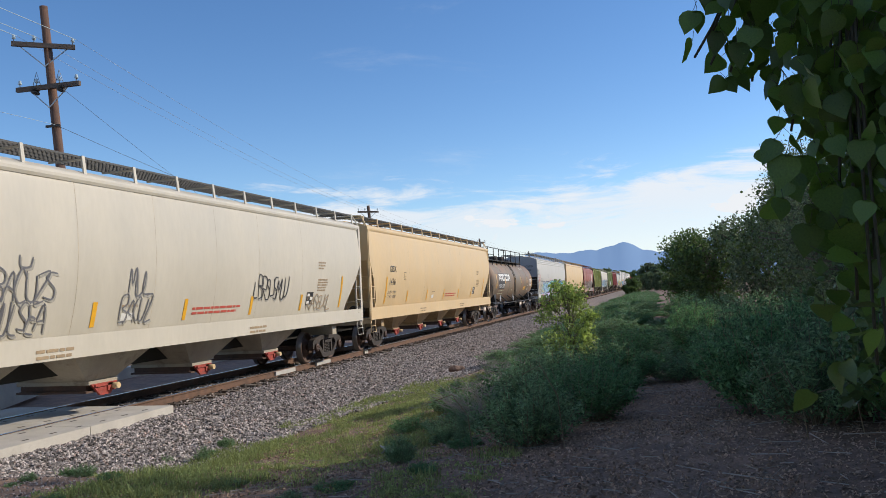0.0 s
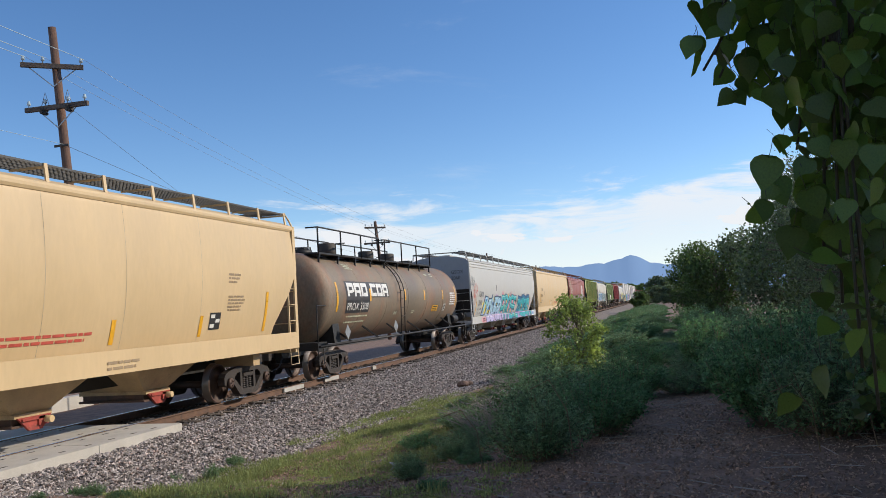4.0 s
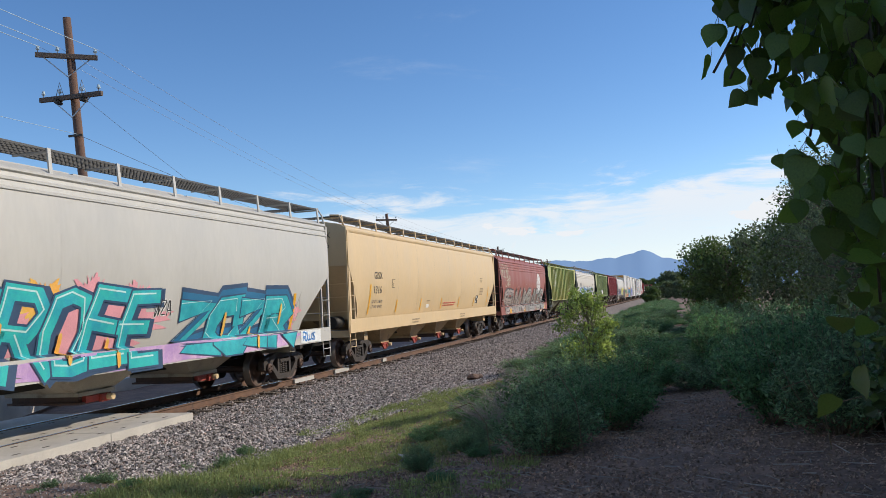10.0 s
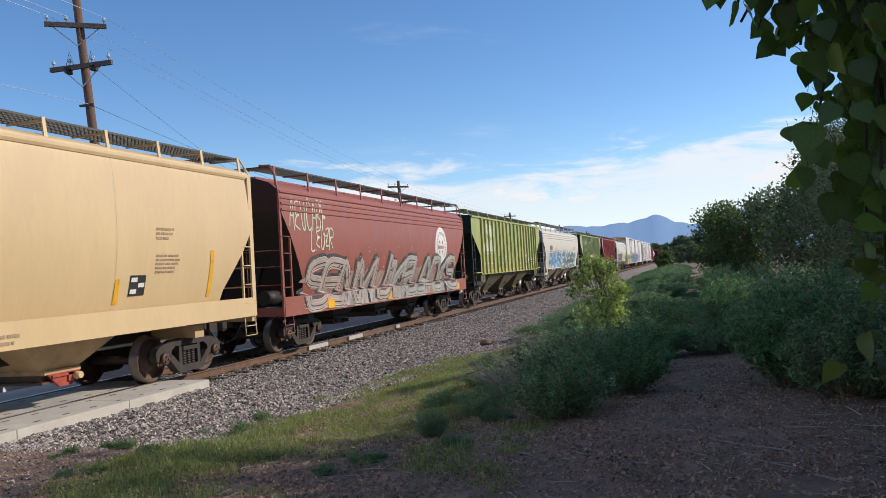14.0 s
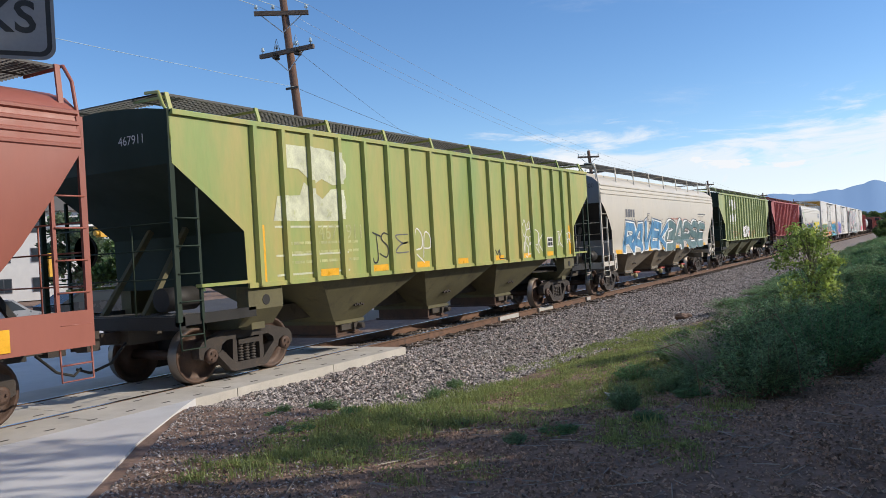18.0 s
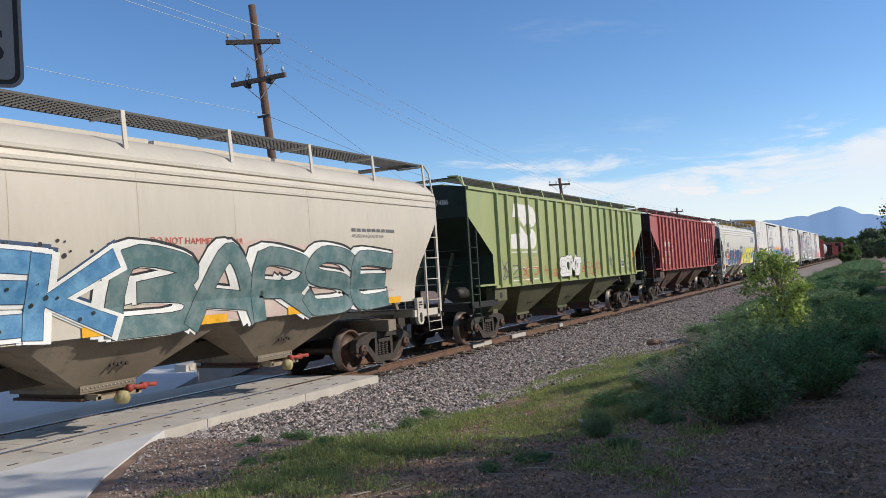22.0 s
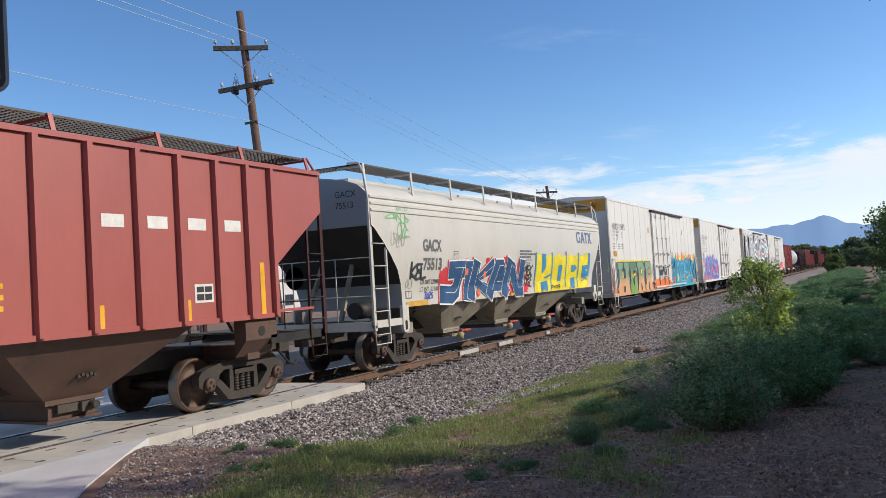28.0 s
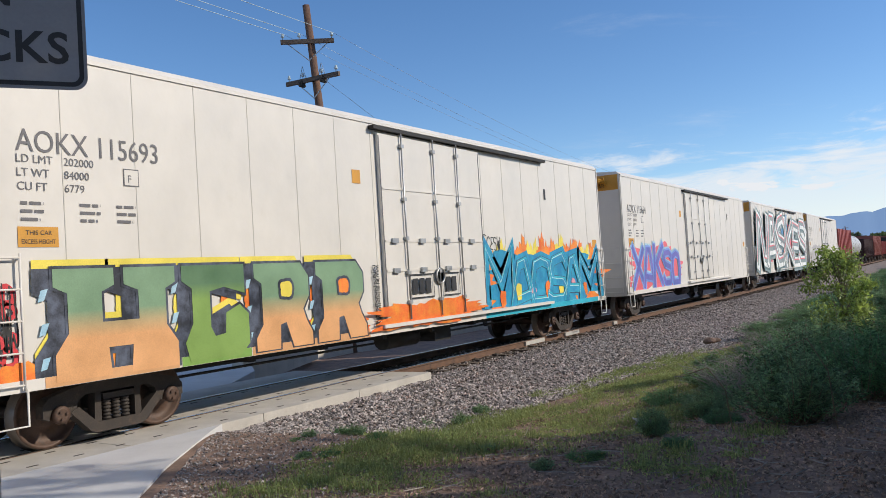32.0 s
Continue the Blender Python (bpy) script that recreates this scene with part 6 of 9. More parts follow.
def bn_logo(c, sx, h, y, mat):
    """The faded two-part monogram as plain bands between the posts."""
    upper = [(0.20, 1.0), (0.14, 0.70), (0.34, 0.69), (0.54, 0.50), (0.64, 0.58), (0.80, 0.50), (0.92, 0.53), (1.0, 0.64), (1.0, 0.82), (0.92, 0.96), (0.68, 1.0)]
    lower = [(0.0, 0.0), (0.84, 0.0), (0.94, 0.06), (0.98, 0.20), (0.96, 0.36), (0.86, 0.46), (0.76, 0.44), (0.64, 0.30), (0.40, 0.52), (0.34, 0.34), (0.06, 0.32)]
    for q in (upper, lower):
        bm = bmesh.new()
        bm.faces.new([bm.verts.new((1.607, y + 2.15 * a, 2.62 + 1.35 * b)) for a, b in q])
        bm.normal_update()
        bmesh.ops.triangulate(bm, faces=bm.faces[:], ngon_method="EAR_CLIP")
        part("faded_monogram", bm, mat, c)
    for p in POSTS:
        u = (p - y) / 2.15
        for q in (upper, lower):
            hit = sorted(a[1] + (b[1] - a[1]) * (u - a[0]) / (b[0] - a[0]) for a, b in zip(q, q[1:] + q[:1]) if (a[0] - u) * (b[0] - u) < 0)
            for z0, z1 in zip(hit[::2], hit[1::2]):
                patch(c, lambda z: 1.685, p - 0.045, p + 0.045, 2.62 + 1.35 * z0, 2.62 + 1.35 * z1, mat, 0.003, "faded_monogram")
    for z in (2.50, 2.00, 1.66):
        patch(c, sx, y + 0.02, y + 2.1, z, z + 0.035, mat, 0.005, "stripe")


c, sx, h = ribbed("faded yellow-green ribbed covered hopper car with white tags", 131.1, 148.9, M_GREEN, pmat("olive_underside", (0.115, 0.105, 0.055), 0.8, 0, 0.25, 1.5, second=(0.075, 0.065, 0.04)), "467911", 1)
bn_logo(c, sx, h, -6.75, M_FADED)
letter(c, sx, "467", -5.55, 2.28, 0.40, M_GHOST, lift=0.006, width=0.56)
letter(c, sx, "911", -4.70, 2.28, 0.40, M_GHOST, lift=0.006, width=0.5)
for k in range(3):
    bars(c, sx, -6.4, 2.2 - 0.17 * k, [2.1], 0.05, M_GHOST, lift=0.005)
for y0, y1, z0, z1, m, sd, wd in ((-3.9, -3.3, 1.85, 2.4, M_BLACKINK, 51, "JS"), (-3.05, -2.5, 1.95, 2.35, M_GREYINK, 52, "E"), (-2.25, -1.6, 1.7, 2.4, M_WHITEINK, 53, "RP"), (3.42, 4.0, 2.2, 2.65, M_WHITEINK, 54, "OA"), (3.42, 4.02, 1.65, 2.2, M_WHITEINK, 55, "WSE"), (4.25, 4.85, 1.72, 2.3, M_WHITEINK, 56, "RK"),
                               (5.95, 6.4, 1.85, 2.35, M_WHITEINK, 48, "JK"), (6.65, 7.1, 1.9, 2.25, M_WHITEINK, 49, "SR"), (1.6, 2.3, 1.65, 1.9, M_BLACKINK, 57, "ML")):
    scrawl(c, sx, y0, y1, z0, z1, m, sd, 0.015, 3, wd, 0.006, 1.15)

def round_car(label, a, b, mat, **kw):
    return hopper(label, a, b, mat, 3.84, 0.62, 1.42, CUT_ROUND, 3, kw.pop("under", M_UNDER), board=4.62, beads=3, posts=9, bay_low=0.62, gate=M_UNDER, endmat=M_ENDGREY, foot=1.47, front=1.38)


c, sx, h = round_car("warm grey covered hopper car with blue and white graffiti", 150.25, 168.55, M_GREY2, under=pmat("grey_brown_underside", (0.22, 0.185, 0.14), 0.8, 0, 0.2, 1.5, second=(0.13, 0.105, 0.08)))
letter(c, sx, "401500", -6.48, 2.33, 0.44, M_GREYINK, width=1.45)
for k in range(4):
    patch(c, sx, -6.45 + 0.3 * k, -6.22 + 0.3 * k, 2.80, 3.10, M_GREYINK, 0.009, "company_mark", "dark block of the company mark")
bars(c, sx, -6.5, 2.1, [1.3, 1.3], 0.11, M_GREYINK, 0.22)
STEEL, GREYTEAL = spray("steel_blue", (0.07, 0.22, 0.42), (0.16, 0.36, 0.55)), spray("grey_teal", (0.085, 0.17, 0.18), (0.20, 0.27, 0.27))
wild(c, sx, "RAVEK", -6.4, -0.5, 1.42, 2.62, [("graffiti_shadow", NAVY, 0.46, 0.03, 0.03, False), ("graffiti_halo", WHITEP, 0.42, 0, 0, False), ("graffiti_outline", WHITEP, 0.40, 0.07, -0.01, True), ("graffiti_line", NAVY, 0.31, 0, 0, True), ("graffiti_fill", STEEL, 0.285, 0, 0, True)], 21, 0.14, 0.12, 0.13)
drips(c, sx, -6.2, -0.6, 2.52, 2.74, M_BLACKINK, 233, 40, 0.028)
drips(c, sx, -6.2, -0.6, 1.6, 2.2, M_BLACKINK, 234, 22, 0.024, 0.05)
blob(c, sx, -0.2, 6.9, 1.45, 2.72, spray("blush", (0.60, 0.44, 0.40), (0.56, 0.50, 0.43)), 15, 0.006, 0.15)
wild(c, sx, "BARSE", -0.4, 6.8, 1.38, 2.58, [("graffiti_shadow", M_BLACKINK, 0.44, -0.13, 0.03, False), ("graffiti_shadow", M_BLACKINK, 0.44, 0.02, 0.02, False), ("graffiti_halo", WHITEP, 0.39, -0.13, 0.02, False), ("graffiti_halo", WHITEP, 0.39, 0.0, 0.0, False), ("graffiti_line", M_BLACKINK, 0.34, 0.06, -0.02, True), ("graffiti_fill", GREYTEAL, 0.315, 0.06, -0.02, True)], 23, 0.10, 0.08, 0.10, soft=True)
patch(c, sx, -h + 1.72, -h + 3.0, 1.42, 1.58, M_YELLOW, 0.010, "reflector", "yellow reflector strip")
for k in range(5):
    y = -h + 6 + 2.2 * k
    patch(c, sx, y, y + 0.6, 1.42, 1.56, M_YELLOW, 0.022, "reflector")
patch(c, sx, h - 2.6, h - 1.7, 1.42, 1.56, M_YELLOW, 0.022, "reflector")
end_letter(c, -h, ("401500",), 0.72, 3.85, 0.22, M_GREYINK)
patch(c, sx, -3.55, -3.18, 2.62, 2.98, M_GREYINK, 0.006, "plate_mark")
patch(c, sx, -3.53, -3.20, 2.64, 2.96, M_GREY2, 0.009, "plate_mark")
letter(c, sx, "PLATE", -3.50, 2.86, 0.085, M_GREYINK, lift=0.012)
letter(c, sx, "C", -3.42, 2.68, 0.16, M_GREYINK, lift=0.012)
letter(c, sx, "DO NOT HAMMER ON CAR", 0.2, 2.70, 0.15, M_REDINK, width=2.0)
bars(c, sx, h - 3.7, 2.98, [1.7], 0.065, M_GREYINK)
letter(c, sx, "APPLIED PARAGOULD 07-2008", h - 3.7, 2.86, 0.09, M_GREYINK, width=1.2)

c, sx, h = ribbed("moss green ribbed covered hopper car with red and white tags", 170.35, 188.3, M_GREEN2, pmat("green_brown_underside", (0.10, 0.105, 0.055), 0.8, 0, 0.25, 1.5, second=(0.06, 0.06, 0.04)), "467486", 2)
bn_logo(c, sx, h, -6.3, M_WHITEINK)
M_PEACH = pmat("faded_peach_lettering", (0.55, 0.42, 0.28), 0.6, 0, 0.2, 4, bump=0)
letter(c, sx, "467", -5.58, 2.12, 0.36, M_PEACH, lift=0.006, width=0.5)
letter(c, sx, "488", -4.70, 2.12, 0.36, M_PEACH, lift=0.006, width=0.5)
for k in range(3):
    bars(c, sx, -6.3 + 0.85 * k, 1.98, [0.4], 0.09, M_FADED, lift=0.005)
for y0, y1, z0, z1, m, sd, wd in ((-7.15, -6.5, 1.75, 2.3, M_GREYINK, 61, "OS"), (-6.4, -5.75, 1.75, 2.1, M_GREYINK, 69, "Z"), (-5.6, -4.9, 1.6, 2.05, M_REDINK, 62, "RS"), (-4.75, -4.2, 1.62, 2.05, M_REDINK, 58, "P"), (-3.75, -3.35, 1.75, 2.08, M_REDINK, 63, "+"), (-2.95, -2.5, 1.7, 1.95, M_REDINK, 64, "SJ"),
                               (0.1, 0.45, 1.75, 2.05, M_REDINK, 66, "E"), (0.65, 1.4, 1.65, 2.1, M_REDINK, 67, "EO"), (1.6, 2.3, 1.65, 2.1, M_REDINK, 60, "RP"), (3.5, 4.0, 1.8, 2.3, M_GREYINK, 68, "MK"), (5.9, 6.45, 1.75, 2.3, M_GREYINK, 59, "R"), (6.6, 7.1, 1.75, 2.3, M_GREYINK, 50, "M")):
    scrawl(c, sx, y0, y1, z0, z1, m, sd, 0.018, 3, wd, 0.006, 1.1)
wild(c, lambda z: 1.690, "SOMJ", -2.3, -0.35, 1.78, 2.26, [("graffiti_outline", M_BLACKINK, 0.25, 0, 0, False), ("graffiti_fill", M_WHITEINK, 0.22, 0, 0, False), ("graffiti_line", M_GREYINK, 0.012, 0, 0, False)], 65, 0.05, 0.2, 0.03, soft=True, lift=0.002)
scrawl(c, sx, -1.9, -1.45, 1.56, 1.72, M_BLACKINK, 165, 0.016, 3, "EZB", 0.006)
scrawl(c, sx, -7.1, -6.5, 1.70, 2.1, M_GREYINK, 166, 0.02, 2, "O", 0.006)

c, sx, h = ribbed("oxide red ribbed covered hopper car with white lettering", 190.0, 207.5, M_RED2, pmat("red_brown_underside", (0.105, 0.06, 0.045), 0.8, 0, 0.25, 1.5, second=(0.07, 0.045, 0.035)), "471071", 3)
letter(c, sx, "471", -6.30, 2.24, 0.36, M_WHITEINK, lift=0.006, width=0.48)
letter(c, sx, "071", -5.50, 2.24, 0.36, M_WHITEINK, lift=0.006, width=0.52)
for k in range(4):
    y = -6.30 + (0.27 * k if k < 2 else 0.80 + 0.27 * (k - 2))
    patch(c, sx, y, y + 0.2, 2.72, 2.97, M_WHITEINK, 0.006, "company_mark", "white block of the company mark")
    y = POSTS[12 + k] + 0.2
    patch(c, sx, y, y + 0.4, 3.03, 3.22, M_WHITEINK, 0.006, "company_mark")
letter(c, sx, "LD LMT", -6.30, 2.0, 0.15, M_WHITEINK, lift=0.006, width=0.46)
letter(c, sx, "222700", -5.5, 2.0, 0.15, M_WHITEINK, lift=0.006, width=0.5)
letter(c, sx, "LT WT", -6.30, 1.83, 0.15, M_WHITEINK, lift=0.006, width=0.42)
letter(c, sx, "63300", -5.5, 1.83, 0.15, M_WHITEINK, lift=0.006, width=0.44)
patch(c, sx, -7.05, -6.56, 1.92, 2.16, M_YELLOW, 0.006, "placard")
patch(c, sx, -4.55, -4.27, 2.5, 2.75, M_WHITEINK, 0.006, "plate_mark")
patch(c, sx, -4.52, -4.30, 2.53, 2.72, M_RED2, 0.009, "plate_mark")
bars(c, sx, h - 7.5, 2.2, [0.7, 0.7, 0.7], 0.07, M_YELLOW, 0.14)

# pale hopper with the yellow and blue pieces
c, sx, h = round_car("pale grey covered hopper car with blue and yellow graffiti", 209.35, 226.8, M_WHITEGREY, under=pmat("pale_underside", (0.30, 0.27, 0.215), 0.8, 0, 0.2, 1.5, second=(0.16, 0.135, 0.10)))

letter(c, sx, "GACX", -6.78, 2.75, 0.40, M_GREYINK, fat=0.014, width=0.98)
letter(c, sx, "75513", -6.76, 2.29, 0.40, M_GREYINK, fat=0.014, width=0.98)
for k, (w_, g) in enumerate(((0.62, 0), (0.55, 0.66), (0.5, 1.25), (0.6, 1.75))):
    y = 5.31 + g * 0.78
    bm = bmesh.new()
    if k == 0:
        q_ = [((0, 0.1), (0.14, 0.1), (0.14, 0.6), (0, 0.6)), ((0.1, 0.55), (0.55, 0.55), (0.55, 0.7), (0.1, 0.7)), ((0.1, 0.0), (0.55, 0.0), (0.55, 0.15), (0.1, 0.15)), ((0.42, 0.15), (0.55, 0.15), (0.55, 0.38), (0.42, 0.38))]
    elif k == 1:
        q_ = [((0, 0), (0.15, 0), (0.36, 0.7), (0.2, 0.7)), ((0.42, 0), (0.57, 0), (0.36, 0.7), (0.22, 0.7)), ((0.12, 0.18), (0.45, 0.18), (0.42, 0.28), (0.15, 0.28))]
    elif k == 2:
        q_ = [((0.16, 0), (0.32, 0), (0.32, 0.6), (0.16, 0.6)), ((0.0, 0.56), (0.5, 0.56), (0.5, 0.7), (0.0, 0.7))]
    else:
        q_ = [((0, 0), (0.17, 0), (0.6, 0.7), (0.43, 0.7)), ((0.43, 0), (0.62, 0), (0.2, 0.7), (0.02, 0.7))]
    for i, poly in enumerate(q_):
        bm.faces.new([bm.verts.new((0.001 * i, y + a_ * 0.78, 3.12 + b_ * 0.6)) for a_, b_ in poly])
    lay(bm, sx, 0.008)
    part("logo_block", bm, M_BLUEINK, c, "slate blue block of the company logo")
BLUEP, YEL, REDP, SKYB = spray("deep_blue", (0.035, 0.10, 0.22), (0.025, 0.07, 0.16)), spray("lemon", (0.86, 0.72, 0.035), (0.80, 0.62, 0.02)), spray("crimson", (0.62, 0.05, 0.06)), spray("sky_blue", (0.06, 0.30, 0.55), (0.04, 0.22, 0.44))
INKBLUE = spray("ink_blue", (0.06, 0.10, 0.45))
ORANGED = spray("coral", (0.80, 0.16, 0.07))
blob(c, sx, -1.6, 0.5, 1.43, 2.05, REDP, 17, 0.004, 0.15)
blob(c, sx, -5.85, -4.9, 1.43, 2.35, REDP, 19, 0.004, 0.15)
for k, (y_, z_, r_) in enumerate(((-4.3, 2.40, 0.16), (-1.62, 2.46, 0.15), (-0.45, 2.26, 0.20), (-2.9, 2.44, 0.14))):
    blob(c, sx, y_ - r_, y_ + r_, z_ - r_, z_ + r_, REDP, 270 + k, 0.005 + 0.0006 * k, 0.05, 24)
wild(c, sx, "JIKAN", -5.50, -0.25, 1.36, 2.48, [("graffiti_halo", REDP, 0.50, -0.05, 0.02, False), ("graffiti_halo", WHITEP, 0.53, 0.03, 0.0, False), ("graffiti_outline", WHITEP, 0.49, 0, 0, True), ("graffiti_fill", BLUEP, 0.45, 0, 0, True), ("graffiti_highlight", WHITEP, 0.014, 0.16, 0.05, True)], 25, 0.06, 0.05, 0.20, low=1.61)
for k, (y_, z_) in enumerate(((-2.3, 2.35), (-2.05, 2.2), (-1.35, 2.12), (-3.1, 2.1), (-3.45, 1.6), (-4.3, 2.2))):
    blob(c, sx, y_ - 0.09, y_ + 0.09, z_ - 0.09, z_ + 0.09, ORANGED, 280 + k, 0.026, 0.05, 20, name="graffiti_dot")
def sprayed(car, x_of, pts, mat, lift, name="graffiti_shape"):
    bm = bmesh.new()
    bm.faces.new([bm.verts.new((0, y, z)) for y, z in pts])
    lay(bm, x_of, lift)
    return part(name, bm, mat, car)


kg = np.random.RandomState(297)
KT = [(0.95 + 5.93 * k / 40, 2.66 + 0.05 * kg.normal() * 0.6 + 0.04 * math.sin(0.9 * k)) for k in range(41)]
sprayed(c, sx, [(0.98, 1.43), (6.88, 1.43)] + KT[::-1], YEL, 0.010, "graffiti_fill")
KCELL = [(0.95, 2.60), (2.60, 4.02), (4.02, 5.48), (5.48, 6.88)]
KBLUE = [(0, [(-0.02, 1.1), (0.05, 1.1), (0.03, 0.2), (-0.02, 0.1)]), (0, [(0.34, 1.06), (0.58, 1.06), (0.60, 0.68), (0.42, 0.50), (0.36, 0.56)]), (0, [(0.52, 0.40), (0.93, 0.50), (0.94, 0.44), (0.60, 0.36)]), (0, [(0.36, 0.28), (0.76, 0.31), (0.78, 0.02), (0.38, 0.02)]), (0, [(0.90, 1.1), (1.0, 1.1), (1.02, 0.03), (0.97, 0.03)]),
         (1, [(0.42, 0.72), (0.72, 0.74), (0.69, 0.26), (0.44, 0.26)]), (1, [(0.93, 1.14), (1.01, 1.14), (1.10, 0.06), (1.04, 0.06)]),
         (2, [(0.42, 0.72), (0.70, 0.74), (0.87, 0.62), (0.62, 0.50), (0.44, 0.52)]), (2, [(0.44, 0.32), (0.78, 0.36), (0.80, 0.02), (0.44, 0.02)]), (2, [(0.91, 1.1), (1.03, 1.1), (1.03, 0.05), (0.98, 0.05)]),
         (3, [(0.32, 0.70), (0.98, 0.72), (0.98, 0.60), (0.62, 0.56), (0.98, 0.48), (0.98, 0.36), (0.36, 0.34)]), (3, [(0.84, 1.1), (1.02, 1.1), (1.0, 0.34), (0.86, 0.40)])]
for k, (i_, q_) in enumerate(KBLUE):
    a_, b_ = KCELL[i_]
    sprayed(c, sx, [(a_ + (b_ - a_) * u, 1.43 + 1.20 * v) for u, v in q_], SKYB, 0.013 + 0.0004 * k)
scrawl(c, sx, 5.95, 6.75, 1.72, 1.98, SKYB, 346, 0.02, 3, "BAK", 0.024)
scrawl(c, sx, 2.6, 3.5, 1.50, 1.62, M_BLACKINK, 347, 0.012, 5, "PMOSB", 0.024)
letter(c, sx, "LD LMT 222900", -6.82, 1.94, 0.15, M_GREYINK, fat=0.004, width=0.98)
letter(c, sx, "LT WT  63100", -6.82, 1.76, 0.15, M_GREYINK, fat=0.004, width=0.96)
scrawl(c, sx, -6.6, -6.15, 1.57, 1.74, INKBLUE, 348, 0.016, 4, "ZOZS", 0.012)
patch(c, sx, -5.10, -4.82, 2.46, 2.75, M_GREYINK, 0.006, "plate_mark")
patch(c, sx, -5.085, -4.835, 2.475, 2.735, M_WHITEGREY, 0.009, "plate_mark")
letter(c, sx, "PLATE", -5.07, 2.65, 0.07, M_GREYINK, lift=0.012, width=0.21)
letter(c, sx, "C", -5.01, 2.50, 0.15, M_GREYINK, lift=0.012)
end_letter(c, -h, ("GACX", "75513"), 0.70, 3.97, 0.20, M_BLACKINK)
bars(c, sx, -0.47, 2.75, [1.0, 1.35, 0.95], 0.06, M_GREYINK, 0.095)
for k, q in enumerate(("CAUTION: DO NOT USE STEAM", "BOILING WATER OR SHARP", "TO CLEAN. ENTER CAR WITH", "CLEAN SOFT SHOES")):
    letter(c, sx, q, -0.47, 2.465 - 0.095 * k, 0.085, M_GREYINK, width=0.058 * len(q) * 0.72)
scrawl(c, sx, -0.25, 0.7, 2.0, 2.35, M_BLACKINK, 71, 0.024, 5, "EMEK")
scrawl(c, sx, -0.15, 0.75, 1.68, 2.02, M_BLACKINK, 74, 0.024, 5, "ZOBE")
MINTG = spray("mint_green", (0.22, 0.50, 0.20))
scrawl(c, sx, -8.15, -7.42, 3.42, 3.74, MINTG, 72, 0.014, 6, "WKLK", 0.009, 1.2)
scrawl(c, sx, -8.0, -7.45, 3.05, 3.42, MINTG, 75, 0.014, 6, "OZE", 0.009, 1.2)
scrawl(c, sx, -8.55, -8.22, 3.48, 3.62, MINTG, 76, 0.014, 2, "Z", 0.009, 1.2)
scrawl(c, sx, -8.3, -7.72, 2.86, 3.16, M_FAINTGREY, 77, 0.010, 5, "USEMU", 0.009, 1.2)
scrawl(c, sx, -7.36, -6.62, 2.08, 2.44, M_BLACKINK, 73, 0.032, 4, "KEL", 0.016, 1.2)
scrawl(c, sx, -7.6, -7.28, 1.86, 2.08, M_FAINTGREY, 78, 0.010, 5, "OU", 0.009, 1.2)
patch(c, sx, -7.50, -6.42, 1.425, 1.55, M_GOLDSTRIP, 0.012, "reflector")
patch(c, sx, -7.52, -7.24, 1.62, 1.80, M_GREYINK, 0.009, "plate_mark")
patch(c, sx, -7.495, -7.39, 1.64, 1.78, M_WHITEGREY, 0.012, "plate_mark")
patch(c, sx, -7.37, -7.265, 1.64, 1.78, M_WHITEGREY, 0.012, "plate_mark")
for k in range(4):
    y = -h + 4.8 + 2.8 * k
    patch(c, sx, y, y + 0.3, 1.42, 1.50, M_GOLDSTRIP, 0.022, "reflector")

# all that is painted on this side stands a little back of the car's middle
for o in c.children:
    if o.name.split(".")[0] in ("lettering", "reflector", "logo_block", "plate_mark", "small_print") or o.name.startswith("graffiti"):
        o.location.y += 0.37

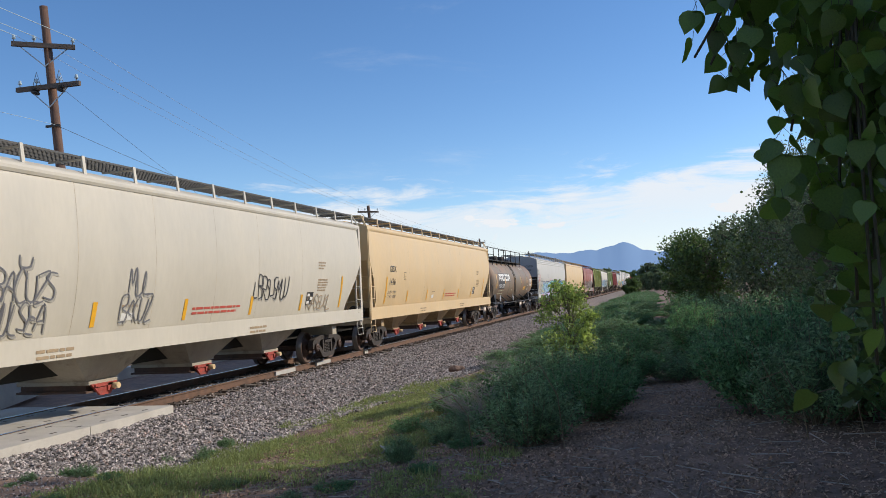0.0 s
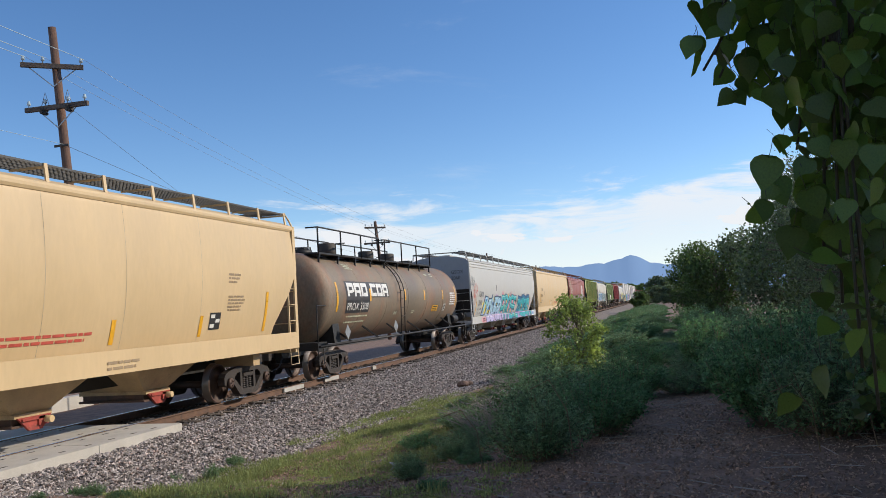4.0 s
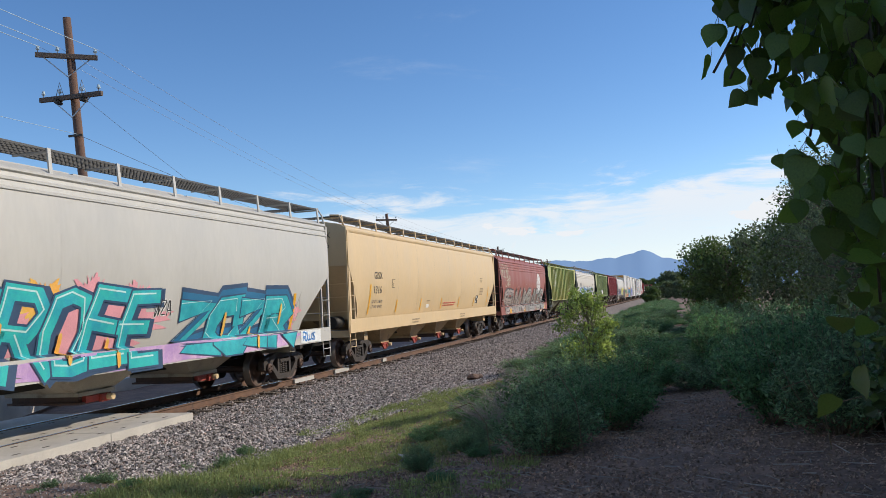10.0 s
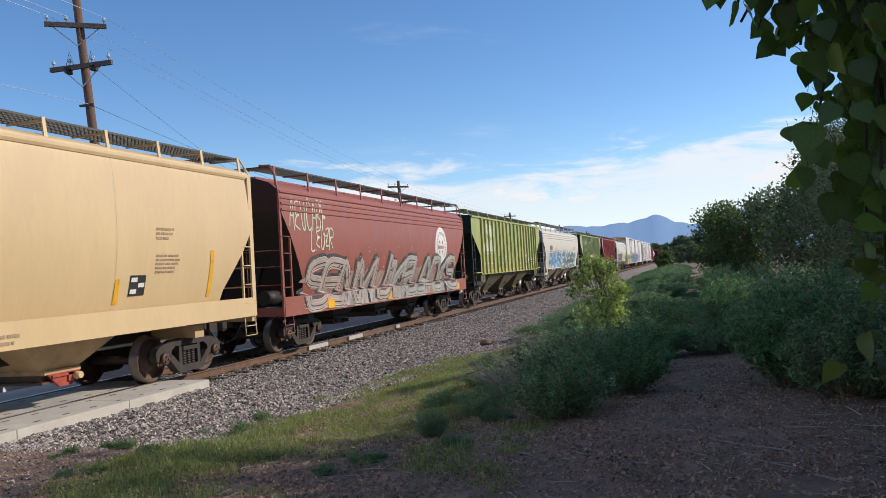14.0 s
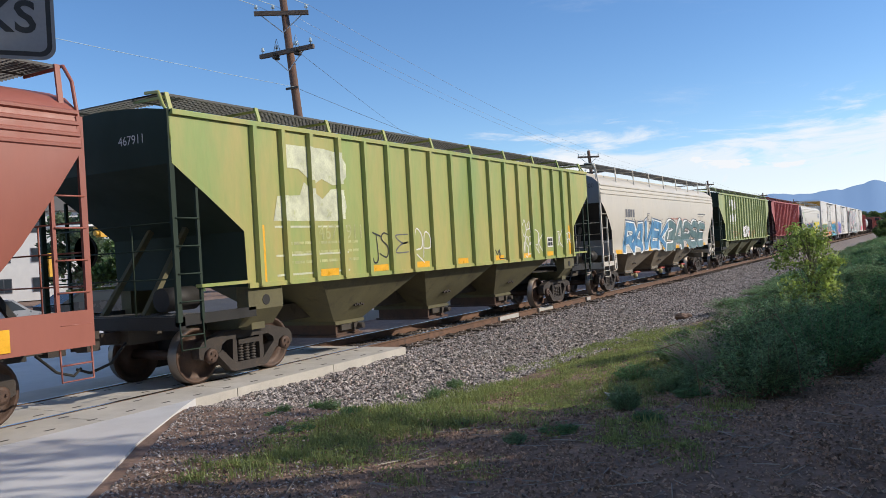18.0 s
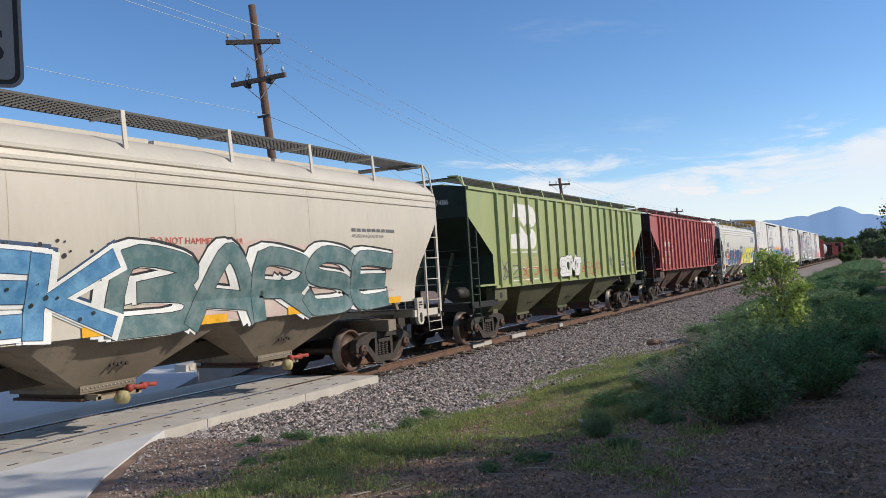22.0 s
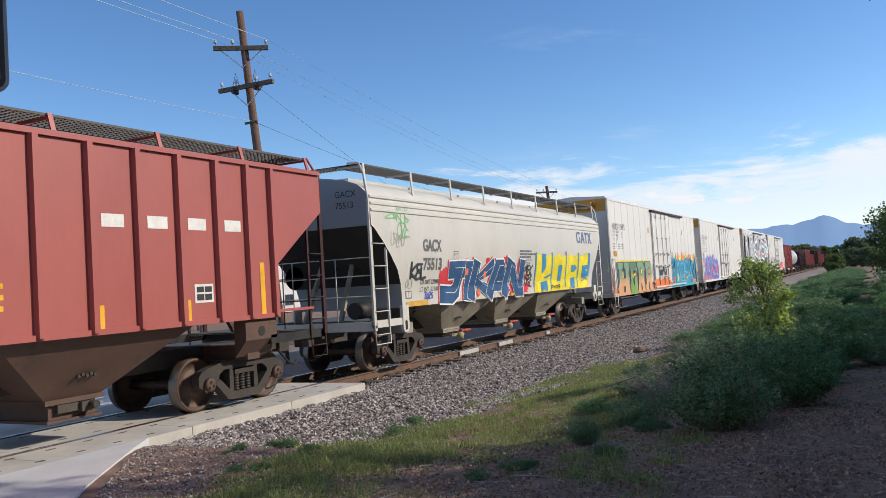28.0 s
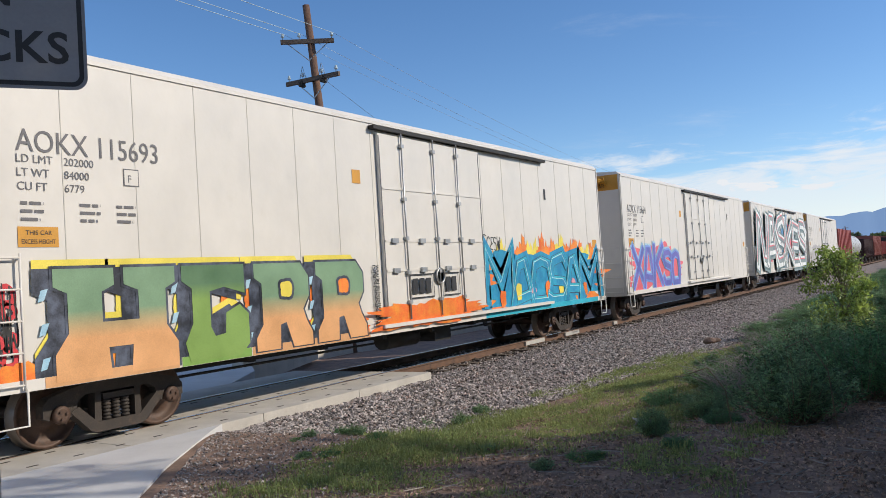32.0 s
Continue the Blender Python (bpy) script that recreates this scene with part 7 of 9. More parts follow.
# white refrigerated boxcars
def reefer(label, a, number):
    c, sx, h = boxcar(label, a, a + 19.9, M_WHITE)
    letter(c, sx, "AOKX " + number, -h + 0.52, 3.80, 0.40, M_GREYINK, width=2.1)
    for k, (u, v) in enumerate((("LD LMT", "202000"), ("LT WT", "84000"), ("CU FT", "6779"))):
        letter(c, sx, u, -h + 0.52, 3.66 - 0.17 * k, 0.145, M_GREYINK)
        letter(c, sx, v, -h + 1.15, 3.66 - 0.17 * k, 0.145, M_GREYINK)
    for y in (0.75, 1.55, 2.1):
        bars(c, sx, -h + y - 0.2, 3.14, [0.3, 0.3, 0.25], 0.04, M_GREYINK, 0.1)
    patch(c, sx, -h + 2.03, -h + 2.28, 3.45, 3.69, M_GREYINK, 0.006, "plate_mark")
    patch(c, sx, -h + 2.045, -h + 2.265, 3.465, 3.675, M_WHITE, 0.009, "plate_mark")
    letter(c, sx, "F", -h + 2.10, 3.50, 0.15, M_GREYINK, lift=0.012)
    patch(c, sx, -h + 0.50, -h + 1.03, 2.62, 2.87, M_ORANGE, 0.008, "placard", "orange excess height placard")
    letter(c, sx, "THIS CAR", -h + 0.60, 2.77, 0.08, M_BLACKINK, lift=0.012)
    letter(c, sx, "EXCESS HEIGHT", -h + 0.545, 2.66, 0.08, M_BLACKINK, lift=0.012, width=0.44)
    patch(c, sx, -2.85, -2.6, 3.82, 4.08, M_ORANGE, 0.008, "placard")
    patch(c, sx, h - 0.75, h - 0.4, 2.55, 2.8, M_ORANGE, 0.008, "placard")
    patch(c, sx, 5.78, 5.9, 3.9, 4.2, M_BLACKINK, 0.008, "vent")
    me = text_mesh("EXCESS HEIGHT CAR", 0.19)
    for v in me.vertices:
        v.co = (-0.75 + v.co.x, -h - 0.010, 4.68 + v.co.y)
    me.materials.append(M_BLACKINK)
    part("end_lettering", me, None, c)
    me = text_mesh("AOKX " + number, 0.2)
    for v in me.vertices:
        v.co = (-0.5 + v.co.x, -h - 0.008, 3.9 + v.co.y)
    me.materials.append(M_BLACKINK)
    part("end_lettering", me, None, c)
    return c, sx, h


c, sx, h = reefer("white refrigerated boxcar with orange, green and blue graffiti", 228.32, "115693")
ORNG, BLUE = spray("orange", (0.82, 0.16, 0.03), (0.85, 0.30, 0.04)), spray("bright_blue", (0.02, 0.24, 0.45), (0.03, 0.34, 0.52))
HERRF = two_tone("herr_fill", (0.72, 0.38, 0.17), (0.20, 0.33, 0.20), 1.62, 0.18)
GREENF = two_tone("green_fill", (0.22, 0.36, 0.09), (0.10, 0.20, 0.10), 1.95, 0.12)
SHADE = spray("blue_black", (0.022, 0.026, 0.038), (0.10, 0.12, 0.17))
HX = lambda z: 1.612
blob(c, HX, -9.9, -8.9, 0.90, 1.22, ORNG, 32, 0.012, 0.2)
FAT_H = [(0, 0), (0.42, 0), (0.40, 0.26), (0.60, 0.26), (0.58, 0), (1, 0), (1, 0.24), (0.90, 0.42), (0.90, 0.78), (0.99, 0.84), (0.99, 1), (0.54, 1), (0.54, 0.84), (0.66, 0.78), (0.66, 0.50), (0.36, 0.50), (0.36, 0.78), (0.46, 0.84), (0.46, 1), (0, 1), (0, 0.84), (0.10, 0.78), (0.10, 0.42), (0, 0.24)]
FAT_E = [(0.08, 0), (0.85, 0), (1, 0.12), (1, 0.45), (0.86, 0.56), (0.64, 0.48), (0.62, 0.26), (0.46, 0.24), (0.40, 0.34), (0.40, 0.72), (0.62, 0.76), (0.95, 0.68), (0.95, 1), (0, 1), (0, 0.84), (0.14, 0.76), (0.14, 0.40), (0.02, 0.20)]
FAT_R = [(0, 0), (0.40, 0), (0.42, 0.28), (0.52, 0.30), (0.64, 0.0), (1, 0), (1, 0.15), (0.90, 0.30), (0.84, 0.44), (0.96, 0.60), (0.96, 0.84), (0.82, 1), (0, 1), (0, 0.84), (0.12, 0.77), (0.12, 0.30), (0, 0.15)]
PEACH = spray("peach", (0.66, 0.36, 0.17), (0.62, 0.33, 0.15))
HERRS = [(FAT_H, -9.05, -7.15), (FAT_E, -7.05, -5.75), (FAT_R, -5.6, -4.25), (FAT_R, -4.1, -2.7)]
blob(c, HX, -9.3, -2.6, 0.90, 1.35, ORNG, 30, 0.006, 0.03)
patch(c, lambda z: 1.63, -9.2, -7.15, 0.885, 1.02, PEACH, 0.004, "graffiti_fill")
patch(c, lambda z: 1.63, -7.1, -5.72, 0.885, 1.02, spray("fern", (0.22, 0.40, 0.09), (0.19, 0.35, 0.08)), 0.004, "graffiti_fill")
patch(c, lambda z: 1.63, -5.7, -2.6, 0.885, 1.02, PEACH, 0.004, "graffiti_fill")
patch(c, lambda z: 1.63, 2.0, 9.3, 0.885, 1.02, spray("turquoise", (0.03, 0.42, 0.55)), 0.004, "graffiti_fill")
for k, (sh_, a_, b_) in enumerate(HERRS):
    x_ = 1.620 + 0.0014 * k
    piece(c, x_, sh_, a_, b_, 0.93, 2.34, SUNNY, "graffiti_halo", 0.10, -0.16, 0.02)
    piece(c, x_ + 0.006, sh_, a_, b_, 0.93, 2.34, SHADE, "graffiti_shadow", 0.05, -0.22, -0.04)
    piece(c, x_ + 0.012, sh_, a_, b_, 0.93, 2.34, SHADE, "graffiti_outline", 0.04)
    piece(c, x_ + 0.018, sh_, a_, b_, 0.93, 2.34, GREENF if k == 1 else HERRF, "graffiti_fill")
    for q_ in range(3):
        piece(c, x_ + 0.0085 + 0.0004 * q_, [(0, 0), (0.6, 0.1), (1, 1), (0.3, 0.9)], a_ - 0.20, a_ - 0.06, 1.1 + 0.42 * q_, 1.26 + 0.42 * q_, PALEBLUE, "graffiti_highlight")
    if k > 1:
        w_ = b_ - a_
        for m_, g_, u_ in ((SHADE, 0.0, 0.024), (ORNG if k == 3 else SUNNY, 0.05, 0.026)):
            blob(c, HX, a_ + w_ * 0.40 + g_, a_ + w_ * 0.68 - g_, 1.72 + g_, 2.08 - g_, m_, 310 + k, x_ - 1.612 + u_, 0.08, 24, name="graffiti_dot")
for k, (y_, z_, m_) in enumerate(((-8.05, 1.86, SUNNY), (-8.03, 1.10, REDP), (-7.1, 1.75, SUNNY), (-7.1, 1.15, REDP), (-6.2, 1.80, ORNG), (-6.42, 1.3, SUNNY), (-4.98, 1.12, SUNNY), (-3.45, 1.1, SUNNY), (-4.15, 1.75, ORNG), (-5.7, 1.78, ORNG))):
    blob(c, HX, y_ - 0.10, y_ + 0.10, z_ - 0.19, z_ + 0.18, m_, 300 + k, 0.0055 + 0.0002 * k, 0.12, 24, name="graffiti_dot")
scrawl(c, HX, -9.85, -9.5, 1.75, 2.1, REDP, 81, 0.03, 3)
scrawl(c, HX, -9.85, -9.5, 1.25, 1.6, REDP, 84, 0.03, 3)
scrawl(c, HX, -9.87, -9.48, 1.3, 2.1, M_BLACKINK, 85, 0.012, 5)
blob(c, sx, -2.4, 1.6, 0.95, 1.45, ORNG, 33, 0.092, 0.25)
for k in range(12):
    blob(c, sx, 2.0 + 0.62 * k, 2.75 + 0.62 * k, 1.2, 2.45 + 0.25 * math.sin(0.27 * k) + 0.12 * (k % 2), (ORNG, SUNNY)[k % 3 == 1], 360 + k, 0.007 + 0.0002 * k, 0.3, 40)
blob(c, sx, 1.9, 9.75, 0.98, 2.2, ORNG, 34, 0.0096, 0.22)
blob(c, sx, 2.2, 9.3, 0.98, 2.42, BLUE, 35, 0.010, 0.22)
TURQ = spray("turquoise", (0.03, 0.42, 0.55))
wild(c, sx, "MAOSAM", 2.2, 9.5, 1.0, 2.48, [("graffiti_halo", BLUE, 0.50, 0.0, 0.02, False), ("graffiti_outline", NAVY, 0.30, 0, 0, True), ("graffiti_fill", TURQ, 0.26, 0, 0, True), ("graffiti_core", BLUE, 0.19, 0.02, -0.02, True), ("graffiti_highlight", PALEMINT, 0.02, -0.07, 0.07, True)], 36, 0.05, 0.30, 0.18)
for k in range(7):
    blob(c, sx, 2.8 + 0.9 * k, 3.1 + 0.9 * k, 1.1 + 0.12 * (k % 3), 1.5 + 0.15 * (k % 2), (ORNG, SUNNY, PINK)[k % 3], 320 + k, 0.024, 0.15, 20)
scrawl(c, sx, 2.1, 3.0, 2.5, 2.85, M_BLACKINK, 82, 0.012, 6)
for n_, y_, w_ in ((3, -1.15, 0.72), (2, 0.15, 0.5)):
    for k in range(n_):
        patch(c, lambda z: 1.70, y_ + 0.25 * k, y_ + 0.25 * k + 0.19, 1.62, 1.94, M_BLACKINK, 0.004, "graffiti_tag")
    bm = bmesh.new()
    stroke(bm, [(y_ - 0.08, 1.54), (y_ + w_ + 0.08, 1.54), (y_ + w_ + 0.08, 2.02), (y_ - 0.08, 2.02), (y_ - 0.08, 1.54)], 0.025, 1.706)
    part("graffiti_line", bm, M_BLACKINK, c)
for k in range(9):
    scrawl(c, sx, -2.42, -2.2, 1.1 + 0.13 * k, 1.2 + 0.13 * k, M_BLACKINK, 370 + k, 0.010, 2, "ZE", 0.04)

c, sx, h = reefer("white refrigerated boxcar with blue and pink graffiti", 250.45, "115664")
INDIGO, ROSE = spray("indigo", (0.10, 0.14, 0.45), (0.22, 0.16, 0.48)), spray("rose", (0.78, 0.16, 0.20))
blob(c, sx, -h + 0.6, -h + 6.6, 0.95, 2.6, ROSE, 41, 0.006, 0.22)
wild(c, sx, "XAKSO", -h + 0.8, -h + 6.6, 1.0, 2.6, [("graffiti_halo", PALEBLUE, 0.42, 0, 0.03, False), ("graffiti_outline", spray("periwinkle", (0.20, 0.32, 0.70)), 0.34, 0, 0, True), ("graffiti_fill", INDIGO, 0.20, 0, 0, True)], 44, 0.1, 0.15, 0.10)

c, sx, h = reefer("white boxcar covered in grey, red and blue wild graffiti", 272.4, "115")
DX = lambda z: 1.70
SLATE = spray("slate", (0.20, 0.27, 0.28), (0.30, 0.36, 0.36))
for k in range(7):
    g = np.random.RandomState(90 + k)
    y = -h + 1.6 + (2 * h - 3.2) * k / 6
    blob(c, DX, y - 0.8 - g.rand(), y + 0.8 + g.rand(), 1.1 + 1.6 * g.rand(), 3.4 + 1.2 * g.rand(), (SLATE, ROSE, WHITEP, STEEL, ROSE, SLATE, WHITEP)[k], 90 + k, 0.002 * k, 0.35)
wild(c, DX, "NASKES", -h + 0.7, h - 0.8, 1.0, 4.5, [("graffiti_shadow", SLATE, 1.05, 0.16, -0.1, False), ("graffiti_outline", GREYTEAL, 0.95, 0, 0, True), ("graffiti_fill", WHITEP, 0.72, 0, 0, True), ("graffiti_core", SLATE, 0.30, 0.05, 0.05, True), ("graffiti_highlight", ROSE, 0.08, -0.2, 0.2, True)], 97, 0.2, 0.15, 0.35, lift=0.016)
c, sx, h = reefer("white boxcar with a grey painted-out patch", 294.35, "115")
blob(c, sx, -h + 1.5, -h + 8.0, 0.95, 2.6, spray("buff_grey", (0.45, 0.43, 0.42)), 51, 0.008, 0.1)
blob(c, sx, 3.0, 8.2, 0.95, 1.9, ROSE, 52, 0.008, 0.25)

# what follows far down the line
far_wagon("short dark red hopper car far down the train", 316.0, 328.5, M_RED2, 4.3, kind_name="hopper_car")
M_SILVERTANK = pmat("dull_silver_tank", (0.45, 0.45, 0.44), 0.45, 0.2, 0.12, 1)
tank_car("dull silver tank car far down the train", 330.0, 343.5, M_SILVERTANK, 1.45, 2.5, False, M_BLACKSTEEL)
for k, (a, L, m, t) in enumerate(((345, 15, M_ENDRED, 3.4), (361.5, 16, M_RED, 4.0), (379, 13, M_RED2, 3.2), (393.5, 16, M_BLACKSTEEL, 4.0), (411, 15, M_RED, 4.4), (427.5, 16, M_RED2, 3.4), (445, 16, M_UNDER, 4.2), (462.5, 16, M_RED, 3.6))):
    far_wagon(("rust red", "dark")[k % 2] + " freight wagon far down the train", a, a + L, m, t, kind_name="freight_wagon")

# ---- ground and track ----
def lerp_list(v, table):
    for (a, p), (b, q) in zip(table[:-1], table[1:]):
        if v <= b:
            t = min(1, max(0, (v - a) / (b - a)))
            return p + (q - p) * t
    return table[-1][1]


def ground_z(x, y):
    base = lerp_list(x, [(-60, -0.9), (-16, -0.7), (-13.6, -0.62), (-8.6, -0.60), (-6.8, -0.52), (-5.0, -0.32), (-3.2, -0.08), (-1.2, 0.16), (1.0, 0.32), (6, 0.5), (30, 0.9), (400, 3)])
    level = lerp_list(x, [(-60, -0.5), (-30, -0.25), (-13.2, -0.14), (-9.3, -0.09), (-8.6, -0.03), (-6, 0.045), (-3, 0.13), (0, 0.28), (6, 0.5), (30, 0.9), (400, 3)])
    t = min(1, max(0, (10.2 - y) / 2.2)) if y > -12 else 1
    t = t * t * (3 - 2 * t)
    z = base + (level - base) * t
    return z + 0.05 * noise.noise((x * 0.6, y * 0.6, 0)) * min(1, 0.3 + abs(x + 11) * 0.06)


def grid_mesh(name, xs, ys, zf, mats):
    vs = np.array([(x, y, zf(x, y)) for y in ys for x in xs])
    nx = len(xs)
    f = np.array([(j * nx + i, j * nx + i + 1, (j + 1) * nx + i + 1, (j + 1) * nx + i) for j in range(len(ys) - 1) for i in range(nx - 1)])
    return mesh_np(name, vs, f, mats, True)


xs = list(np.concatenate([np.linspace(-2600, -200, 7), np.linspace(-120, -22, 12), np.linspace(-20, -12, 9), np.linspace(-11, 6, 69), np.linspace(7, 30, 12), np.linspace(60, 2600, 8)]))
ys = list(np.concatenate([np.linspace(-1500, -60, 5), np.linspace(-30, 1, 12), np.linspace(2, 30, 113), np.linspace(32, 120, 40), np.linspace(140, 500, 14), np.linspace(700, 3000, 6)]))
ground = tagged(new("ground", grid_mesh("ground", xs, ys, ground_z, M_SOIL)), "bare brown soil with grass and wood chips", "ground", kind="structure")

# ballast bank
def ballast_z(x, y):
    d = abs(x - TRACK_X)
    near = x > TRACK_X
    toe = 2.2 + (2.0 + 1.2 * min(1, max(0, (y - 12) / 14)) if near else 1.2)
    z = lerp_list(d, [(0, -0.20), (1.55, -0.21), (toe, -0.62), (toe + 0.8, -0.75)])
    if y < 14.4 and near and d > 1.6:
        z = lerp_list(d, [(1.6, -0.17), (2.4, -0.25), (4.2, -0.62)])
    return z + 0.035 * noise.noise((x * 2.2, y * 2.2, 3)) + 0.02 * noise.noise((x * 6, y * 6, 5))


bx = list(np.linspace(TRACK_X - 4.4, TRACK_X + 6.2, 60))
by = list(np.concatenate([np.linspace(6.5, 40, 150), np.linspace(41, 120, 70), np.linspace(125, 900, 40)]))
ballast = tagged(new("ballast", grid_mesh("ballast", bx, by, ballast_z, M_BALLAST)), "bank of grey crushed stone under the track", "ballast", kind="structure")

# loose stones where the camera is near
def stones(name, n, seed, region, zf, lo, hi, mat, flat=0.7):
    g = np.random.RandomState(seed)
    base = np.array([(1, 0, 0), (-1, 0, 0), (0, 1, 0), (0, -1, 0), (0, 0, 1), (0, 0, -1)], float)
    tri = np.array([(0, 2, 4), (2, 1, 4), (1, 3, 4), (3, 0, 4), (2, 0, 5), (1, 2, 5), (3, 1, 5), (0, 3, 5)])
    pts = []
    while len(pts) < n:
        x, y = region(g)
        pts.append((x, y, zf(x, y)))
    pts = np.array(pts)
    size = lo + (hi - lo) * g.rand(n) ** 2
    V = base[None] * size[:, None, None] * (0.55 + 0.8 * g.rand(n, 6, 1)) + size[:, None, None] * 0.3 * (g.rand(n, 6, 3) - 0.5)
    V[:, :, 2] *= flat
    ang = g.rand(n) * 6.28
    tilt = (g.rand(n) - 0.5) * 1.6
    c, s = np.cos(tilt)[:, None], np.sin(tilt)[:, None]
    y2, z2 = V[:, :, 1] * c - V[:, :, 2] * s, V[:, :, 1] * s + V[:, :, 2] * c
    c, s = np.cos(ang)[:, None], np.sin(ang)[:, None]
    V = np.stack([V[:, :, 0] * c - y2 * s, V[:, :, 0] * s + y2 * c, z2], 2) + pts[:, None] + np.array([0, 0, 0.004]) + np.stack([0 * size, 0 * size, size * 0.55 * g.rand(n)], 1)[:, None]
    F = (tri[None] + 6 * np.arange(n)[:, None, None]).reshape(-1, 3)
    return mesh_np(name, V.reshape(-1, 3), F, mat)


def near_ballast(g):
    y = 8.6 + 56 * g.rand() ** 2.0
    x = -9.75 + (2.9 + 1.9 * min(1, max(0, (y - 11) / 12))) * g.rand() ** 0.9
    if y < 14.4:
        x = max(x, -9.24 + 0.02 * g.rand()) if x < -9.24 else x
    return x, y


tagged(new("ballast_stones", stones("ballast_stones", 120000, 3, near_ballast, lambda x, y: max(ballast_z(x, y), ground_z(x, y)), 0.013, 0.046, M_STONE)), "loose grey and pinkish ballast stones", "stones", kind="stuff")
tagged(new("crib_stones", stones("crib_stones", 5000, 4, lambda g: (-12.4 + 2.9 * g.rand(), 14.5 + 22 * g.rand() ** 1.5), lambda x, y: -0.20, 0.02, 0.045, M_STONE)), "ballast stones between the ties", "stones", kind="stuff")

# rails
track = thing("track", "single railway track with worn steel rails on wooden ties", "track", kind="structure")
RAILP = [(-0.070, -0.175), (0.070, -0.175), (0.070, -0.162), (0.012, -0.145), (0.010, -0.045), (0.036, -0.035), (0.036, -0.006), (0.030, 0.0), (-0.030, 0.0), (-0.036, -0.006), (-0.036, -0.035), (-0.010, -0.045), (-0.012, -0.145), (-0.070, -0.162)]
for s in (-1, 1):
    bm = bmesh.new()
    prism(bm, [(TRACK_X + s * 0.753 + p, z) for p, z in RAILP], "y", -40, 900, 0)
    for f in bm.faces:
        if f.calc_center_median().z > -0.004 and abs(f.normal.z) < 2:
            f.material_index = 1
    part("rail", bm, [M_RAILWEB, M_RAIL], track)
for y0, L in ((20.8, 1.25), (23.6, 1.1), (27.9, 0.35)):
    bm = bmesh.new()
    box(bm, TRACK_X + 0.753 + 0.02, TRACK_X + 0.753 + 0.075, y0, y0 + L, -0.14, -0.03)
    part("joint_bar", bm, M_PLASTIC, track, "white painted plate against the rail", bevel=0.005)

# concrete crossing
crossing = thing("grade_crossing", "pale precast concrete crossing panels set between the rails", "crossing", kind="structure")
def panel(x0, x1, y0, y1, z0, z1):
    bm = bmesh.new()
    box(bm, x0, x1, y0 + 0.008, y1 - 0.008, z0, z1)
    part("concrete_panel", bm, M_CONCRETE, crossing, bevel=0.012)
for k in range(8):
    y1 = 14.3 - 2.44 * k
    panel(TRACK_X + 0.80, -9.28, y1 - 2.44, y1, -0.34, -0.012)
    panel(TRACK_X - 0.66, TRACK_X + 0.66, y1 - 2.44 + 0.3, y1 + 0.3 if k else y1, -0.3, -0.012)
    panel(TRACK_X - 1.9, TRACK_X - 0.80, y1 - 2.44, y1, -0.34, -0.012)
bm = bmesh.new()
for y in np.arange(-4, 14, 0.61):
    for x in (TRACK_X + 1.0, TRACK_X + 0.45, TRACK_X - 0.45, -9.5):
        box(bm, x - 0.02, x + 0.02, y - 0.07, y + 0.07, -0.02, -0.0085)
part("lag_recess", bm, M_UNDER, crossing)

# concrete path up to the crossing, and on beyond it
bm = bmesh.new()
PATHP = [(-9.27, 8.55), (-8.95, 8.05), (-7.49, 6.02), (-5.98, 4.25), (-4.2, 2.1), (-2.6, -1.0), (-2.4, -9.0), (-9.27, -9.0)]
lo = [bm.verts.new((x, y, -0.40)) for x, y in PATHP]
hi = [bm.verts.new((x, y, -0.012 + 0.022 * (x + 9.27))) for x, y in PATHP]
bm.faces.new(lo[::-1])
bm.faces.new(hi)
for k in range(len(PATHP)):
    bm.faces.new((lo[k], lo[(k + 1) % len(PATHP)], hi[(k + 1) % len(PATHP)], hi[k]))
solid("path", bm, M_PATH, "smooth pale concrete path leading to the crossing", "path", "structure", bevel=0.01)
bm = bmesh.new()
prism(bm, [(-30.0, -6), (-13.02, -6), (-13.02, 12.2), (-14.5, 14.5), (-19.5, 19.0), (-30.0, 21)], "z", -0.55, -0.05)
solid("path_beyond", bm, M_PATH, "concrete path beyond the track", "path", "structure", bevel=0.01)
bm = bmesh.new()
prism(bm, [(-16.0, 15.2), (-15.6, 15.2), (-18.5, 21.5), (-18.9, 21.5)], "z", -0.6, 0.12)
prism(bm, [(-19.6, 17.0), (-19.2, 17.0), (-19.2, 40), (-19.6, 40)], "z", -0.8, -0.3)
solid("kerb", bm, M_CONCRETE, "concrete kerb beyond the track", "kerb", "structure", bevel=0.02)
bm = bmesh.new()
prism(bm, [(-44, -80), (-30, -80), (-26, 30), (-24, 400), (-36, 400), (-40, 30)], "z", -0.85, -0.40)
solid("road", bm, M_ASPHALT, "asphalt road beyond the track", "road", "structure")

# ---- sign beside the path ----
sign = thing("crossing_sign", "white rectangular traffic sign with black lettering on a steel post", "traffic sign")
SA = radians(61.0)
SP = Vector((-4.05 * math.sin(SA), 4.05 * math.cos(SA), 0))
face = Matrix.Translation((SP.x, SP.y, 0)) @ Matrix.Rotation(radians(57), 4, "Z")
W2, Z0, Z1 = 0.455, 2.90, 3.97
def rounded(w, z0, z1, r, n=6):
    pts = []
    for cx, cz, a0 in ((w - r, z1 - r, 0), (-w + r, z1 - r, 90), (-w + r, z0 + r, 180), (w - r, z0 + r, 270)):
        for k in range(n + 1):
            a = radians(a0 + 90 * k / n)
            pts.append((cx + r * math.cos(a), cz + r * math.sin(a)))
    return pts
sign.matrix_world = face
